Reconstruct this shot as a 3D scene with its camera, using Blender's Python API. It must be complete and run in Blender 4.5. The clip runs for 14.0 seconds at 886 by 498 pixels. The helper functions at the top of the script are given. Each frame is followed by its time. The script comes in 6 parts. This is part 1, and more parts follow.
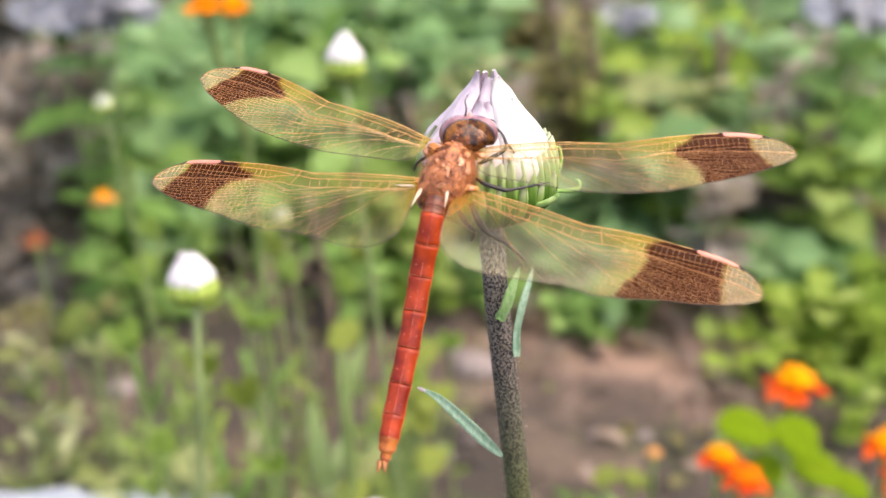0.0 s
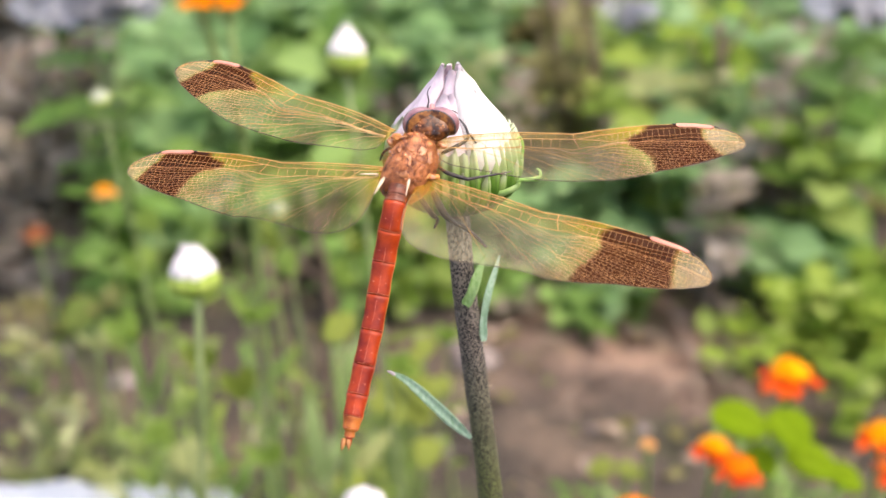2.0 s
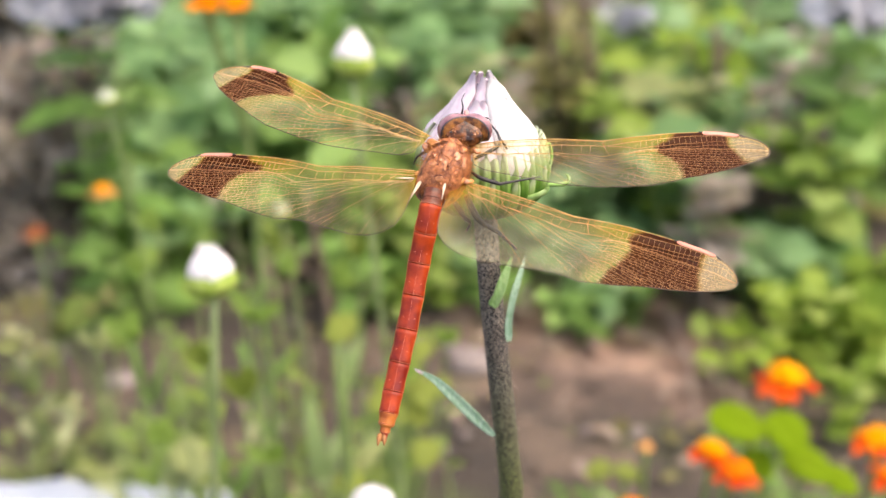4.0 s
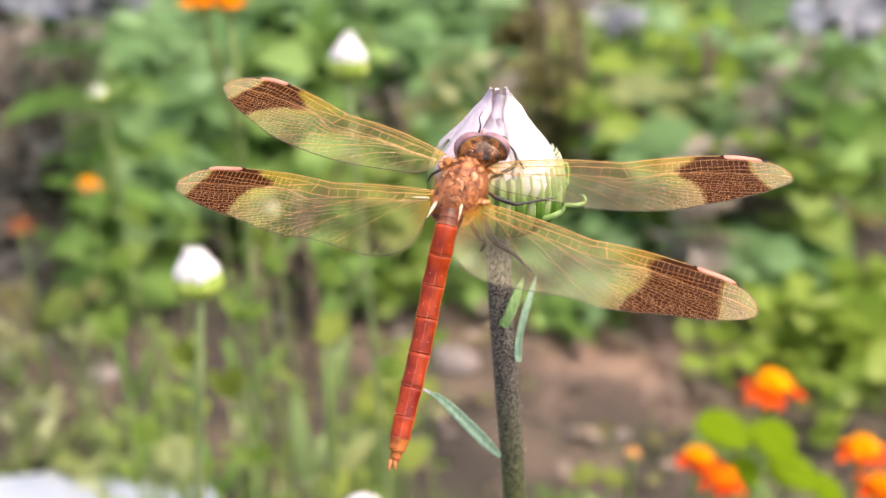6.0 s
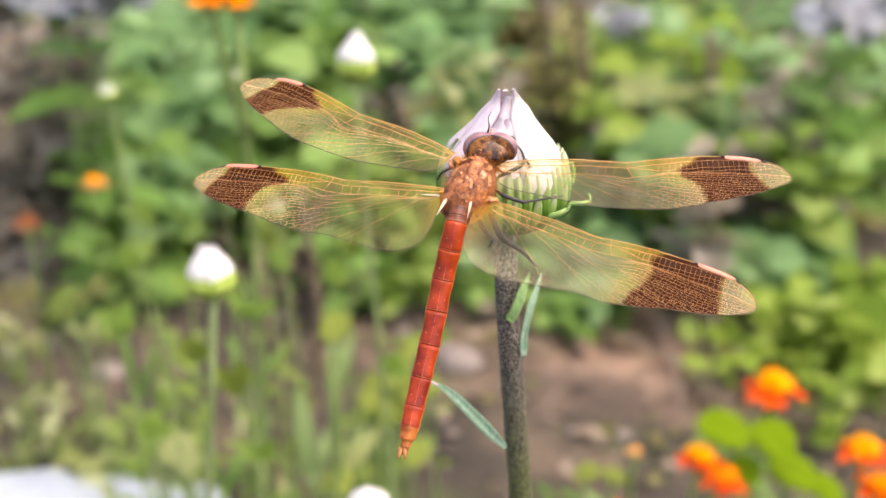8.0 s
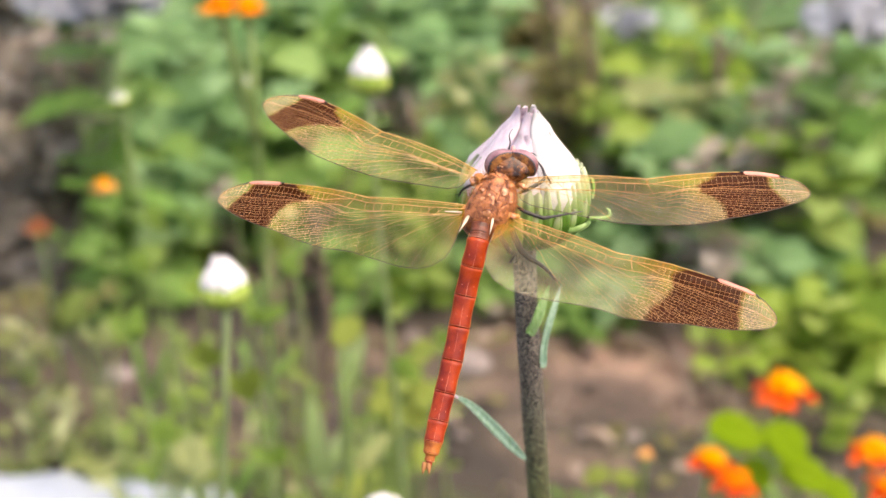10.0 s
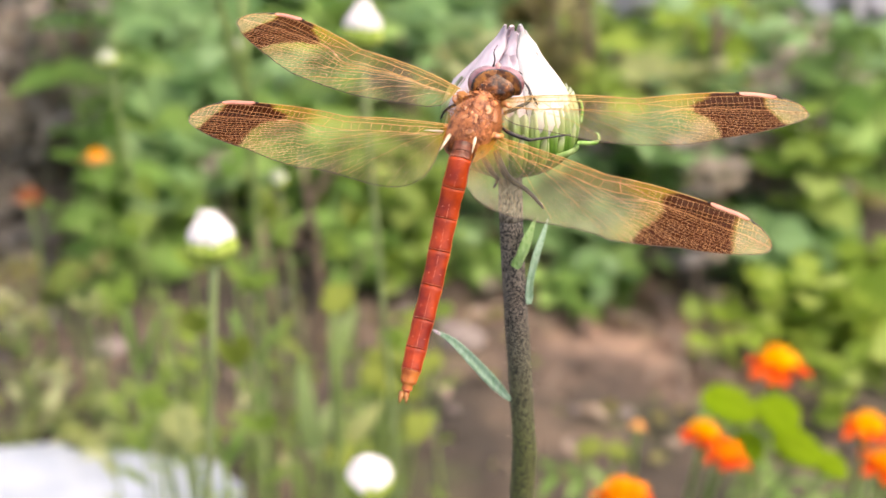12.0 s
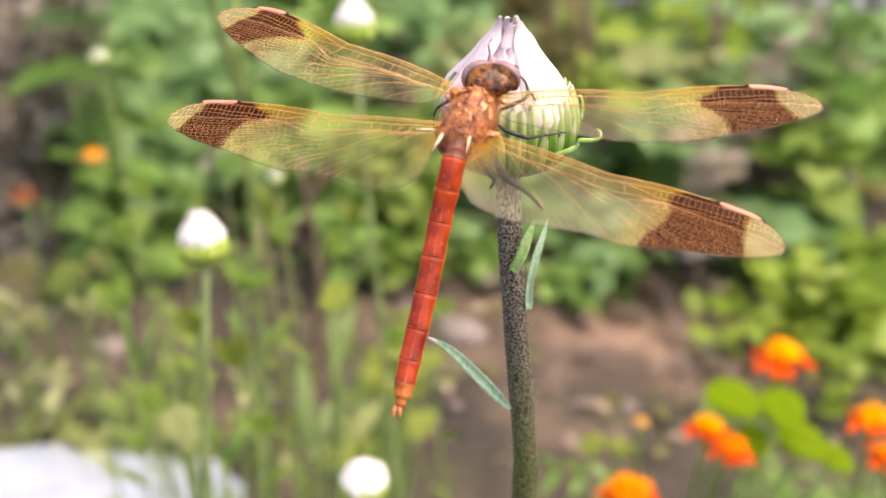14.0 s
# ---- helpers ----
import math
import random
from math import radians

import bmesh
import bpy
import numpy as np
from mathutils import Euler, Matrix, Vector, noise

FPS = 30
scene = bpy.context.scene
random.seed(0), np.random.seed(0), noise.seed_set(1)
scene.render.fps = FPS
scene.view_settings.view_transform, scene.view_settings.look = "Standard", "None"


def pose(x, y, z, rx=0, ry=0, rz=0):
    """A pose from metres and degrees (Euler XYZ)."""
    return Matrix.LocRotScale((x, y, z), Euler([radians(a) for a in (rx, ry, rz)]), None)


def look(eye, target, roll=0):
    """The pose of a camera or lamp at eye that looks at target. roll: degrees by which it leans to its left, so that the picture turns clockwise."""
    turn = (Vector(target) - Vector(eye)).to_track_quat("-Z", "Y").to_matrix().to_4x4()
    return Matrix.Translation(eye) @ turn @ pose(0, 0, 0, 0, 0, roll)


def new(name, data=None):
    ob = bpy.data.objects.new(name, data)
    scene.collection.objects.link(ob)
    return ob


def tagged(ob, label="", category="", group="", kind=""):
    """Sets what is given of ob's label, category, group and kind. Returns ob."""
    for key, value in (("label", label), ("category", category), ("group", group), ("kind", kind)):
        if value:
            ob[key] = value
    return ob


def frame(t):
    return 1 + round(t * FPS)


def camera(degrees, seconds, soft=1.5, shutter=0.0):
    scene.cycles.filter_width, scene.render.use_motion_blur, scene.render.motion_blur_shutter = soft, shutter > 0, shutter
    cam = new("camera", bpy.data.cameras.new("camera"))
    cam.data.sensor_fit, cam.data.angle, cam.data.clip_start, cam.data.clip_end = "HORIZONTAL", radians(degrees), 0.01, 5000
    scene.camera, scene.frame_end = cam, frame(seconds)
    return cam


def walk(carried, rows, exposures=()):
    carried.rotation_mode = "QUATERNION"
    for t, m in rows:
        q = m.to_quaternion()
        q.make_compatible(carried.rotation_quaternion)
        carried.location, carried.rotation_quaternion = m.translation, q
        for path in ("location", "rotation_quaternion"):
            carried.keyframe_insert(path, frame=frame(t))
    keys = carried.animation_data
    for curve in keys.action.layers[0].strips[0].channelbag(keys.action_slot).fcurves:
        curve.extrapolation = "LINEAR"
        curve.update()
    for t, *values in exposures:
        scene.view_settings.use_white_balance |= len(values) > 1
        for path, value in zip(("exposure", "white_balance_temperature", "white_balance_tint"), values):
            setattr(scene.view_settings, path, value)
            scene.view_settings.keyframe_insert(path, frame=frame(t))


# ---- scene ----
# A red banded darter rests on a flower bud in a garden under an overcast sky.
EYE, FALL = 0.52, 26.0
PATH = [
    (0.0, 0.00001, 0.00000, 0.51999, 64.000, 0.000, -0.000),
    (0.5, -0.00102, 0.00211, 0.51972, 63.890, -0.404, -0.069),
    (1.0, 0.00022, 0.00199, 0.52080, 63.930, -0.287, 0.014),
    (1.5, 0.00101, -0.00198, 0.52060, 63.832, -0.062, 0.277),
    (2.0, 0.00344, -0.00340, 0.52085, 63.745, 0.095, 0.171),
    (2.5, 0.00171, -0.00229, 0.52307, 63.683, -0.161, 0.268),
    (2.7, 0.00268, -0.00375, 0.52243, 63.887, 0.175, 0.406),
    (4.8, -0.00133, -0.00620, 0.52215, 63.830, -0.810, -0.131),
    (5.0, 0.00367, -0.00492, 0.52256, 63.855, -0.478, -0.292),
    (5.5, -0.00536, -0.00354, 0.52385, 63.769, -1.764, -0.228),
    (6.0, -0.00266, -0.00322, 0.52303, 63.690, -1.781, -0.233),
    (6.5, -0.00228, -0.00461, 0.52321, 63.617, -1.864, -0.102),
    (7.0, -0.00445, -0.00656, 0.52223, 63.465, -1.855, 0.089),
    (7.5, -0.00196, -0.00676, 0.52338, 63.536, -1.784, 0.139),
    (7.7, -0.00328, -0.00635, 0.52381, 63.672, -2.027, 0.025),
    (9.8, -0.00318, -0.00614, 0.52487, 63.550, -1.535, 0.193),
    (10.0, -0.00465, -0.00662, 0.52579, 63.695, -1.629, 0.262),
    (10.5, -0.00400, -0.00680, 0.52285, 63.449, -1.756, 0.414),
    (11.0, -0.00439, -0.00558, 0.52144, 63.051, -1.987, 0.446),
    (11.5, -0.00203, -0.00538, 0.52136, 62.856, -2.072, 0.255),
    (12.0, -0.00310, -0.00487, 0.51937, 62.710, -2.154, 0.302),
    (12.5, -0.00315, -0.00351, 0.51904, 62.504, -1.795, 0.381),
    (13.0, -0.00488, -0.00314, 0.51950, 62.524, -1.773, 0.251),
    (13.5, -0.00417, -0.00179, 0.51886, 62.456, -1.762, 0.069),
    (14.0, -0.00256, 0.00012, 0.51783, 62.414, -1.543, 0.006),
]
cam = camera(43.3, 14.0, soft=1.5)
cam.data.dof.use_dof = True
cam.data.dof.focus_distance = 0.0975
cam.data.dof.aperture_fstop = 28.0
walk(cam, [(t, pose(x, y, z, rx, ry, rz)) for t, x, y, z, rx, ry, rz in PATH], exposures=[(0.0, 1.80, 7150.0, 16.0), (4.5, 1.81, 7400.0, 15.0), (9.0, 1.81, 7550.0, 14.0), (14.0, 1.82, 7850.0, 16.0)])

# ---- light ----
SUN_HIGH, SUN_ROUND = radians(68), radians(105)
world = bpy.data.worlds.new("overcast_sky")
scene.world = world
world.use_nodes = True
sky = world.node_tree.nodes.new("ShaderNodeTexSky")
sky.sky_type, sky.sun_disc, sky.sun_elevation, sky.sun_rotation = "NISHITA", False, SUN_HIGH, SUN_ROUND
sky.dust_density, sky.air_density, sky.ozone_density = 4.0, 1.0, 1.0
world.node_tree.links.new(sky.outputs[0], world.node_tree.nodes["Background"].inputs[0])
world.node_tree.nodes["Background"].inputs[1].default_value = 0.15
sun = new("sun", bpy.data.lights.new("sun", "SUN"))
sun.data.energy, sun.data.angle, sun.data.color = 1.0, radians(80), (1.0, 0.96, 0.9)
to_sun = Vector((math.sin(SUN_ROUND) * math.cos(SUN_HIGH), math.cos(SUN_ROUND) * math.cos(SUN_HIGH), math.sin(SUN_HIGH)))
sun.matrix_world = look(to_sun * 10, (0, 0, 0))


# ---- materials ----
def shader(name):
    m = bpy.data.materials.new(name)
    m.use_nodes = True
    nt = m.node_tree
    return m, nt, nt.nodes["Principled BSDF"]


def node(nt, kind, **kw):
    n = nt.nodes.new("ShaderNode" + kind)
    for key, value in kw.items():
        n.inputs[key.replace("_", " ")].default_value = value
    return n


def ramp(nt, source, stops):
    n = nt.nodes.new("ShaderNodeValToRGB")
    els = n.color_ramp.elements
    while len(els) < len(stops):
        els.new(0.5)
    for e, (p, c) in zip(els, stops):
        e.position, e.color = p, (*c, 1)
    nt.links.new(source, n.inputs[0])
    return n.outputs[0]


def noise_of(nt, scale, detail=3.0, rough=0.55, stretch=None):
    n = node(nt, "TexNoise", Scale=scale, Detail=detail, Roughness=rough)
    tc = nt.nodes.new("ShaderNodeTexCoord")
    if stretch:
        mp = node(nt, "Mapping", Scale=stretch)
        nt.links.new(tc.outputs["Object"], mp.inputs[0])
        nt.links.new(mp.outputs[0], n.inputs["Vector"])
    else:
        nt.links.new(tc.outputs["Object"], n.inputs["Vector"])
    return n.outputs["Fac"]


def blend(nt, a, b, fac, how="MIX"):
    n = nt.nodes.new("ShaderNodeMix")
    n.data_type, n.blend_type = "RGBA", how
    for sock, v in ((n.inputs[6], a), (n.inputs[7], b), (n.inputs[0], fac)):
        if isinstance(v, (int, float)):
            sock.default_value = v
        elif isinstance(v, tuple):
            sock.default_value = (*v, 1)
        else:
            nt.links.new(v, sock)
    return n.outputs[2]


def relief(nt, bsdf, height, strength, distance):
    b = node(nt, "Bump", Strength=strength, Distance=distance)
    nt.links.new(height, b.inputs["Height"])
    nt.links.new(b.outputs[0], bsdf.inputs["Normal"])


def let_through(nt, bsdf, colour, share):
    """Lets part of the light pass through a thin leaf or petal."""
    t = nt.nodes.new("ShaderNodeBsdfTranslucent")
    if isinstance(colour, tuple):
        t.inputs[0].default_value = (*colour, 1)
    else:
        nt.links.new(colour, t.inputs[0])
    mix = nt.nodes.new("ShaderNodeMixShader")
    mix.inputs[0].default_value = share
    nt.links.new(bsdf.outputs[0], mix.inputs[1])
    nt.links.new(t.outputs[0], mix.inputs[2])
    nt.links.new(mix.outputs[0], nt.nodes["Material Output"].inputs[0])


def leaf_material(name, dark, mid, light, rough=0.5, share=0.35, fine=60.0, gloss=0.3):
    m, nt, b = shader(name)
    geo = nt.nodes.new("ShaderNodeNewGeometry")
    c = ramp(nt, geo.outputs["Random Per Island"], [(0.0, dark), (0.5, mid), (1.0, light)])
    c = blend(nt, c, blend(nt, c, (0.30, 0.32, 0.06), 0.2), noise_of(nt, fine))
    c = blend(nt, c, (0.75, 0.75, 0.75), noise_of(nt, fine * 6), "MULTIPLY")
    nt.links.new(c, b.inputs["Base Color"])
    b.inputs["Roughness"].default_value = rough
    b.inputs["Specular IOR Level"].default_value = gloss
    relief(nt, b, noise_of(nt, fine * 8), 0.3, 0.001)
    let_through(nt, b, c, share)
    return m


def spotted(name, one, two, scale, rough=0.6, lo=0.35, hi=0.65, bump=0.3, depth=0.0002, stretch=None, share=0.0, gloss=0.3):
    m, nt, b = shader(name)
    fac = noise_of(nt, scale, 4.0, 0.6, stretch)
    c = ramp(nt, fac, [(lo, one), (hi, two)])
    nt.links.new(c, b.inputs["Base Color"])
    b.inputs["Roughness"].default_value = rough
    b.inputs["Specular IOR Level"].default_value = gloss
    relief(nt, b, noise_of(nt, scale * 2.5, 3.0, 0.6, stretch), bump, depth)
    if share:
        let_through(nt, b, c, share)
    return m


def wing_film(name, scale=900.0):
    """A thin dry film: most light goes straight through, the rest is scattered or mirrored.
    Its colour layer says how brown, golden or straw-coloured it is, and how much sky reflection is painted in as
    milkiness."""
    m, nt, b = shader(name)
    layer = nt.nodes.new("ShaderNodeAttribute")
    layer.attribute_name = "pigment_haze"
    parts = nt.nodes.new("ShaderNodeSeparateColor")
    nt.links.new(layer.outputs["Color"], parts.inputs[0])

    def tone(clear, gold, straw, brown):
        c = blend(nt, clear, gold, parts.outputs[1])
        c = blend(nt, c, straw, parts.outputs[2])
        return blend(nt, c, brown, parts.outputs[0])

    see = nt.nodes.new("ShaderNodeBsdfTransparent")
    nt.links.new(tone((0.98, 0.96, 0.88), (1.0, 0.83, 0.36), (0.94, 0.86, 0.66), (0.27, 0.075, 0.022)), see.inputs[0])
    c = tone((0.47, 0.43, 0.28), (0.66, 0.38, 0.050), (0.58, 0.46, 0.27), (0.072, 0.019, 0.006))
    c = blend(nt, c, (0.75, 0.75, 0.75), noise_of(nt, scale), "MULTIPLY")
    nt.links.new(c, b.inputs["Base Color"])
    b.inputs["Roughness"].default_value = 0.22
    nt.links.new(tone((0.5,) * 3, (0.35,) * 3, (0.35,) * 3, (0.10,) * 3), b.inputs["Specular IOR Level"])
    relief(nt, b, noise_of(nt, scale * 1.5), 0.5, 0.0003)
    thin = nt.nodes.new("ShaderNodeBsdfTranslucent")
    nt.links.new(c, thin.inputs[0])
    film = nt.nodes.new("ShaderNodeMixShader")
    film.inputs[0].default_value = 0.4
    nt.links.new(b.outputs[0], film.inputs[1])
    nt.links.new(thin.outputs[0], film.inputs[2])
    mix = nt.nodes.new("ShaderNodeMixShader")
    nt.links.new(tone(layer.outputs["Alpha"], (0.34,) * 3, (0.40,) * 3, (0.66,) * 3), mix.inputs[0])
    nt.links.new(see.outputs[0], mix.inputs[1])
    nt.links.new(film.outputs[0], mix.inputs[2])
    nt.links.new(mix.outputs[0], nt.nodes["Material Output"].inputs[0])
    return m


M = {}
M["film"] = wing_film("wing_film")
M["vein"] = spotted("vein_orange", (0.40, 0.215, 0.060), (0.57, 0.345, 0.115), 900, 0.45)
M["fine_vein"] = spotted("vein_tan", (0.38, 0.235, 0.095), (0.54, 0.36, 0.17), 900, 0.5)
M["band_vein"] = spotted("vein_rust", (0.22, 0.092, 0.030), (0.35, 0.170, 0.060), 900, 0.5)
M["rim"] = spotted("wing_rim_brown", (0.035, 0.024, 0.018), (0.09, 0.06, 0.042), 900, 0.5)
M["stigma"] = spotted("stigma_pink", (0.44, 0.17, 0.125), (0.52, 0.225, 0.165), 700, 0.6, gloss=0.15)
M["red"] = spotted("abdomen_red", (0.14, 0.007, 0.001), (0.37, 0.041, 0.004), 420, 0.40, bump=0.35)
M["waist"] = spotted("abdomen_base_brown", (0.060, 0.016, 0.008), (0.17, 0.045, 0.018), 900, 0.4, bump=0.4)
M["ridge"] = spotted("abdomen_ridge", (0.46, 0.12, 0.065), (0.58, 0.22, 0.14), 500, 0.4)
M["flank"] = spotted("abdomen_flank", (0.40, 0.075, 0.013), (0.58, 0.19, 0.035), 420, 0.4)
M["tail"] = spotted("abdomen_end", (0.20, 0.040, 0.008), (0.42, 0.135, 0.025), 600, 0.35)
M["tail_plate"] = spotted("tail_plate_tan", (0.20, 0.075, 0.022), (0.34, 0.155, 0.05), 600, 0.4)
M["thorax"] = spotted("thorax_rust", (0.10, 0.029, 0.011), (0.47, 0.165, 0.060), 1300, 0.45, 0.35, 0.66, bump=0.5, depth=0.0002, gloss=0.3)
M["sclerite"] = spotted("sclerite_tan", (0.25, 0.088, 0.030), (0.52, 0.215, 0.088), 1700, 0.22, bump=0.3, gloss=0.6)
M["amber_root"] = spotted("wing_root_amber", (0.30, 0.10, 0.022), (0.48, 0.21, 0.05), 900, 0.4)
M["fuzz"] = spotted("body_fuzz", (0.50, 0.20, 0.055), (0.68, 0.34, 0.12), 500, 0.6, share=0.4)
M["eye"] = spotted("eye_plum", (0.14, 0.055, 0.06), (0.26, 0.13, 0.135), 700, 0.14, bump=0.1, gloss=0.6)
M["eye_back"] = spotted("eye_back_mottled", (0.022, 0.008, 0.004), (0.20, 0.066, 0.018), 1500, 0.25, 0.42, 0.66)
M["flank_rim"] = spotted("eye_rim_amber", (0.06, 0.018, 0.006), (0.38, 0.15, 0.032), 1300, 0.3, 0.40, 0.68)
M["crown"] = spotted("crown_mauve", (0.36, 0.16, 0.15), (0.50, 0.26, 0.24), 900, 0.4)
M["black"] = spotted("leg_black", (0.012, 0.012, 0.016), (0.04, 0.035, 0.04), 900, 0.35)
M["leg"] = spotted("leg_brown", (0.018, 0.010, 0.006), (0.06, 0.03, 0.016), 900, 0.45)
M["cream"] = spotted("cream_patch", (0.40, 0.31, 0.20), (0.54, 0.45, 0.33), 700, 0.5)
M["petal"] = spotted("petal_white_pink", (0.68, 0.55, 0.63), (0.80, 0.72, 0.76), 300, 0.5, stretch=(6, 6, 1), share=0.35)
M["petal_white"] = spotted("petal_white", (0.70, 0.67, 0.67), (0.80, 0.78, 0.76), 260, 0.5, stretch=(6, 6, 1), share=0.35)
M["petal_green"] = spotted("petal_greenish_white", (0.40, 0.46, 0.30), (0.56, 0.60, 0.46), 260, 0.5, stretch=(6, 6, 1), share=0.3)
# lighter than the rind: haze of the wing in front is painted in
M["stem_top"] = spotted("stem_top_hazed", (0.035, 0.03, 0.026), (0.30, 0.27, 0.22), 4200, 0.7, 0.36, 0.62, bump=0.5, stretch=(1.3, 1.3, 0.4))


def stem_material(dark_above, green_below):
    """Speckled rind that turns from dark brown to olive green down the stalk."""
    m, nt, b = shader("stem_rind")
    fac = noise_of(nt, 5600, 1.0, 0.5, (1.0, 1.0, 0.75))
    dark = ramp(nt, fac, [(0.475, (0.008, 0.007, 0.007)), (0.535, (0.23, 0.20, 0.17))])
    green = ramp(nt, fac, [(0.42, (0.020, 0.020, 0.008)), (0.56, (0.135, 0.160, 0.046))])
    tc, sep, way = nt.nodes.new("ShaderNodeTexCoord"), nt.nodes.new("ShaderNodeSeparateXYZ"), node(nt, "MapRange")
    nt.links.new(tc.outputs["Object"], sep.inputs[0])
    way.inputs["From Min"].default_value, way.inputs["From Max"].default_value = green_below, dark_above
    nt.links.new(sep.outputs["Z"], way.inputs["Value"])
    c = blend(nt, green, dark, way.outputs[0])
    c = blend(nt, c, (0.66, 0.60, 0.55), noise_of(nt, 700, 3, 0.6, (1, 1, 0.4)), "MULTIPLY")
    nt.links.new(c, b.inputs["Base Color"])
    b.inputs["Roughness"].default_value = 0.65
    relief(nt, b, noise_of(nt, 9000, 3, 0.6), 0.6, 0.0002)
    return m


M["stem_leaf"] = spotted("stem_leaf_green", (0.17, 0.33, 0.10), (0.33, 0.49, 0.22), 900, 0.5, stretch=(3, 3, 1), share=0.25)
M["blue_leaf"] = spotted("stem_leaf_blue_green", (0.20, 0.35, 0.22), (0.37, 0.52, 0.40), 900, 0.5, stretch=(3, 3, 1), share=0.25)
M["sepal_tip"] = spotted("sepal_pale", (0.16, 0.36, 0.05), (0.46, 0.62, 0.28), 600, 0.5, share=0.2)


def bract_material(name, stops):
    m, nt, b = shader(name)
    tc = nt.nodes.new("ShaderNodeTexCoord")
    sep = nt.nodes.new("ShaderNodeSeparateXYZ")
    nt.links.new(tc.outputs["Generated"], sep.inputs[0])
    c = ramp(nt, sep.outputs["Z"], stops)
    c = blend(nt, c, (0.7, 0.75, 0.6), noise_of(nt, 1500), "MULTIPLY")
    nt.links.new(c, b.inputs["Base Color"])
    b.inputs["Roughness"].default_value = 0.42
    relief(nt, b, noise_of(nt, 1600, 3, 0.6, (4, 4, 1)), 0.4, 0.0002)
    let_through(nt, b, c, 0.2)
    return m


# deep green below is the bracts' own, carried higher for shading on the cup
M["bract"] = bract_material("bract_green_to_cream", [(0.0, (0.03, 0.10, 0.004)), (0.38, (0.065, 0.22, 0.010)), (0.60, (0.18, 0.36, 0.05)), (0.78, (0.40, 0.52, 0.21)), (0.91, (0.56, 0.62, 0.42)), (1.0, (0.64, 0.67, 0.54))])
M["groove"] = bract_material("cup_groove_green", [(0.0, (0.02, 0.08, 0.004)), (0.36, (0.05, 0.18, 0.010)), (0.57, (0.16, 0.33, 0.05)), (0.76, (0.38, 0.50, 0.21)), (0.91, (0.54, 0.60, 0.40)), (1.0, (0.62, 0.65, 0.52))])
M["bract_green"] = spotted("bract_plain_green", (0.16, 0.26, 0.025), (0.36, 0.45, 0.10), 300, 0.5, share=0.2)
M["leaf_mid"] = leaf_material("leaf_mid_green", (0.088, 0.185, 0.040), (0.150, 0.302, 0.066), (0.265, 0.425, 0.132), 0.6, 0.48, gloss=0.15)
M["leaf_cool"] = leaf_material("leaf_cool_green", (0.105, 0.212, 0.083), (0.170, 0.335, 0.132), (0.295, 0.47, 0.235), 0.55, 0.48, gloss=0.15)
M["leaf_lime"] = leaf_material("leaf_lime", (0.045, 0.08, 0.008), (0.10, 0.155, 0.016), (0.20, 0.26, 0.04), 0.6)
M["leaf_moss"] = leaf_material("leaf_moss_green", (0.05, 0.085, 0.012), (0.075, 0.125, 0.018), (0.12, 0.18, 0.03), 0.7, 0.4)
M["leaf_lemon"] = leaf_material("leaf_lemon_green", (0.11, 0.19, 0.028), (0.19, 0.32, 0.048), (0.35, 0.47, 0.14), 0.6, 0.6)
M["leaf_bright"] = leaf_material("leaf_bright_green", (0.11, 0.205, 0.002), (0.15, 0.26, 0.003), (0.19, 0.31, 0.006), 0.8, 0.45, gloss=0.05)
M["leaf_olive"] = leaf_material("leaf_olive_brown", (0.12, 0.105, 0.035), (0.17, 0.155, 0.055), (0.25, 0.23, 0.10), 0.6, 0.5)
M["leaf_dry"] = leaf_material("leaf_dry_mauve", (0.17, 0.14, 0.115), (0.28, 0.235, 0.20), (0.42, 0.37, 0.35), 0.7, 0.45)
M["leaf_plum"] = leaf_material("leaf_dark_plum", (0.045, 0.038, 0.038), (0.085, 0.072, 0.072), (0.16, 0.145, 0.145), 0.6)
M["leaf_sun"] = leaf_material("leaf_sunlit_green", (0.18, 0.30, 0.04), (0.31, 0.45, 0.07), (0.48, 0.60, 0.18), 0.65, 0.6, gloss=0.1)
M["leaf_fresh"] = leaf_material("leaf_fresh_green", (0.21, 0.34, 0.12), (0.30, 0.43, 0.17), (0.40, 0.50, 0.25), 0.6, 0.5)
M["leaf_yellow"] = leaf_material("leaf_yellow_green", (0.12, 0.165, 0.018), (0.195, 0.255, 0.030), (0.29, 0.345, 0.07), 0.6, 0.5)
M["leaf_pale"] = leaf_material("leaf_pale_green", (0.11, 0.14, 0.035), (0.27, 0.32, 0.11), (0.48, 0.50, 0.28), 0.6, 0.45)
M["lilac"] = leaf_material("petal_pale_lilac", (0.30, 0.31, 0.38), (0.42, 0.43, 0.50), (0.56, 0.57, 0.62))
M["stalk"] = spotted("stalk_green", (0.12, 0.185, 0.05), (0.23, 0.31, 0.10), 120, 0.55)
M["daisy_stalk"] = spotted("stalk_grey_green", (0.13, 0.18, 0.062), (0.22, 0.275, 0.115), 120, 0.6)
M["stalk_brown"] = spotted("stalk_brown", (0.085, 0.060, 0.042), (0.17, 0.125, 0.085), 90, 0.7)
M["straw"] = spotted("straw_pale", (0.15, 0.11, 0.08), (0.26, 0.20, 0.15), 80, 0.7)
M["twig"] = spotted("twig_pale", (0.16, 0.12, 0.095), (0.27, 0.21, 0.165), 80, 0.7)
M["orange"] = spotted("petal_orange", (0.62, 0.13, 0.002), (0.74, 0.22, 0.003), 90, 0.6, share=0.2, gloss=0.05)
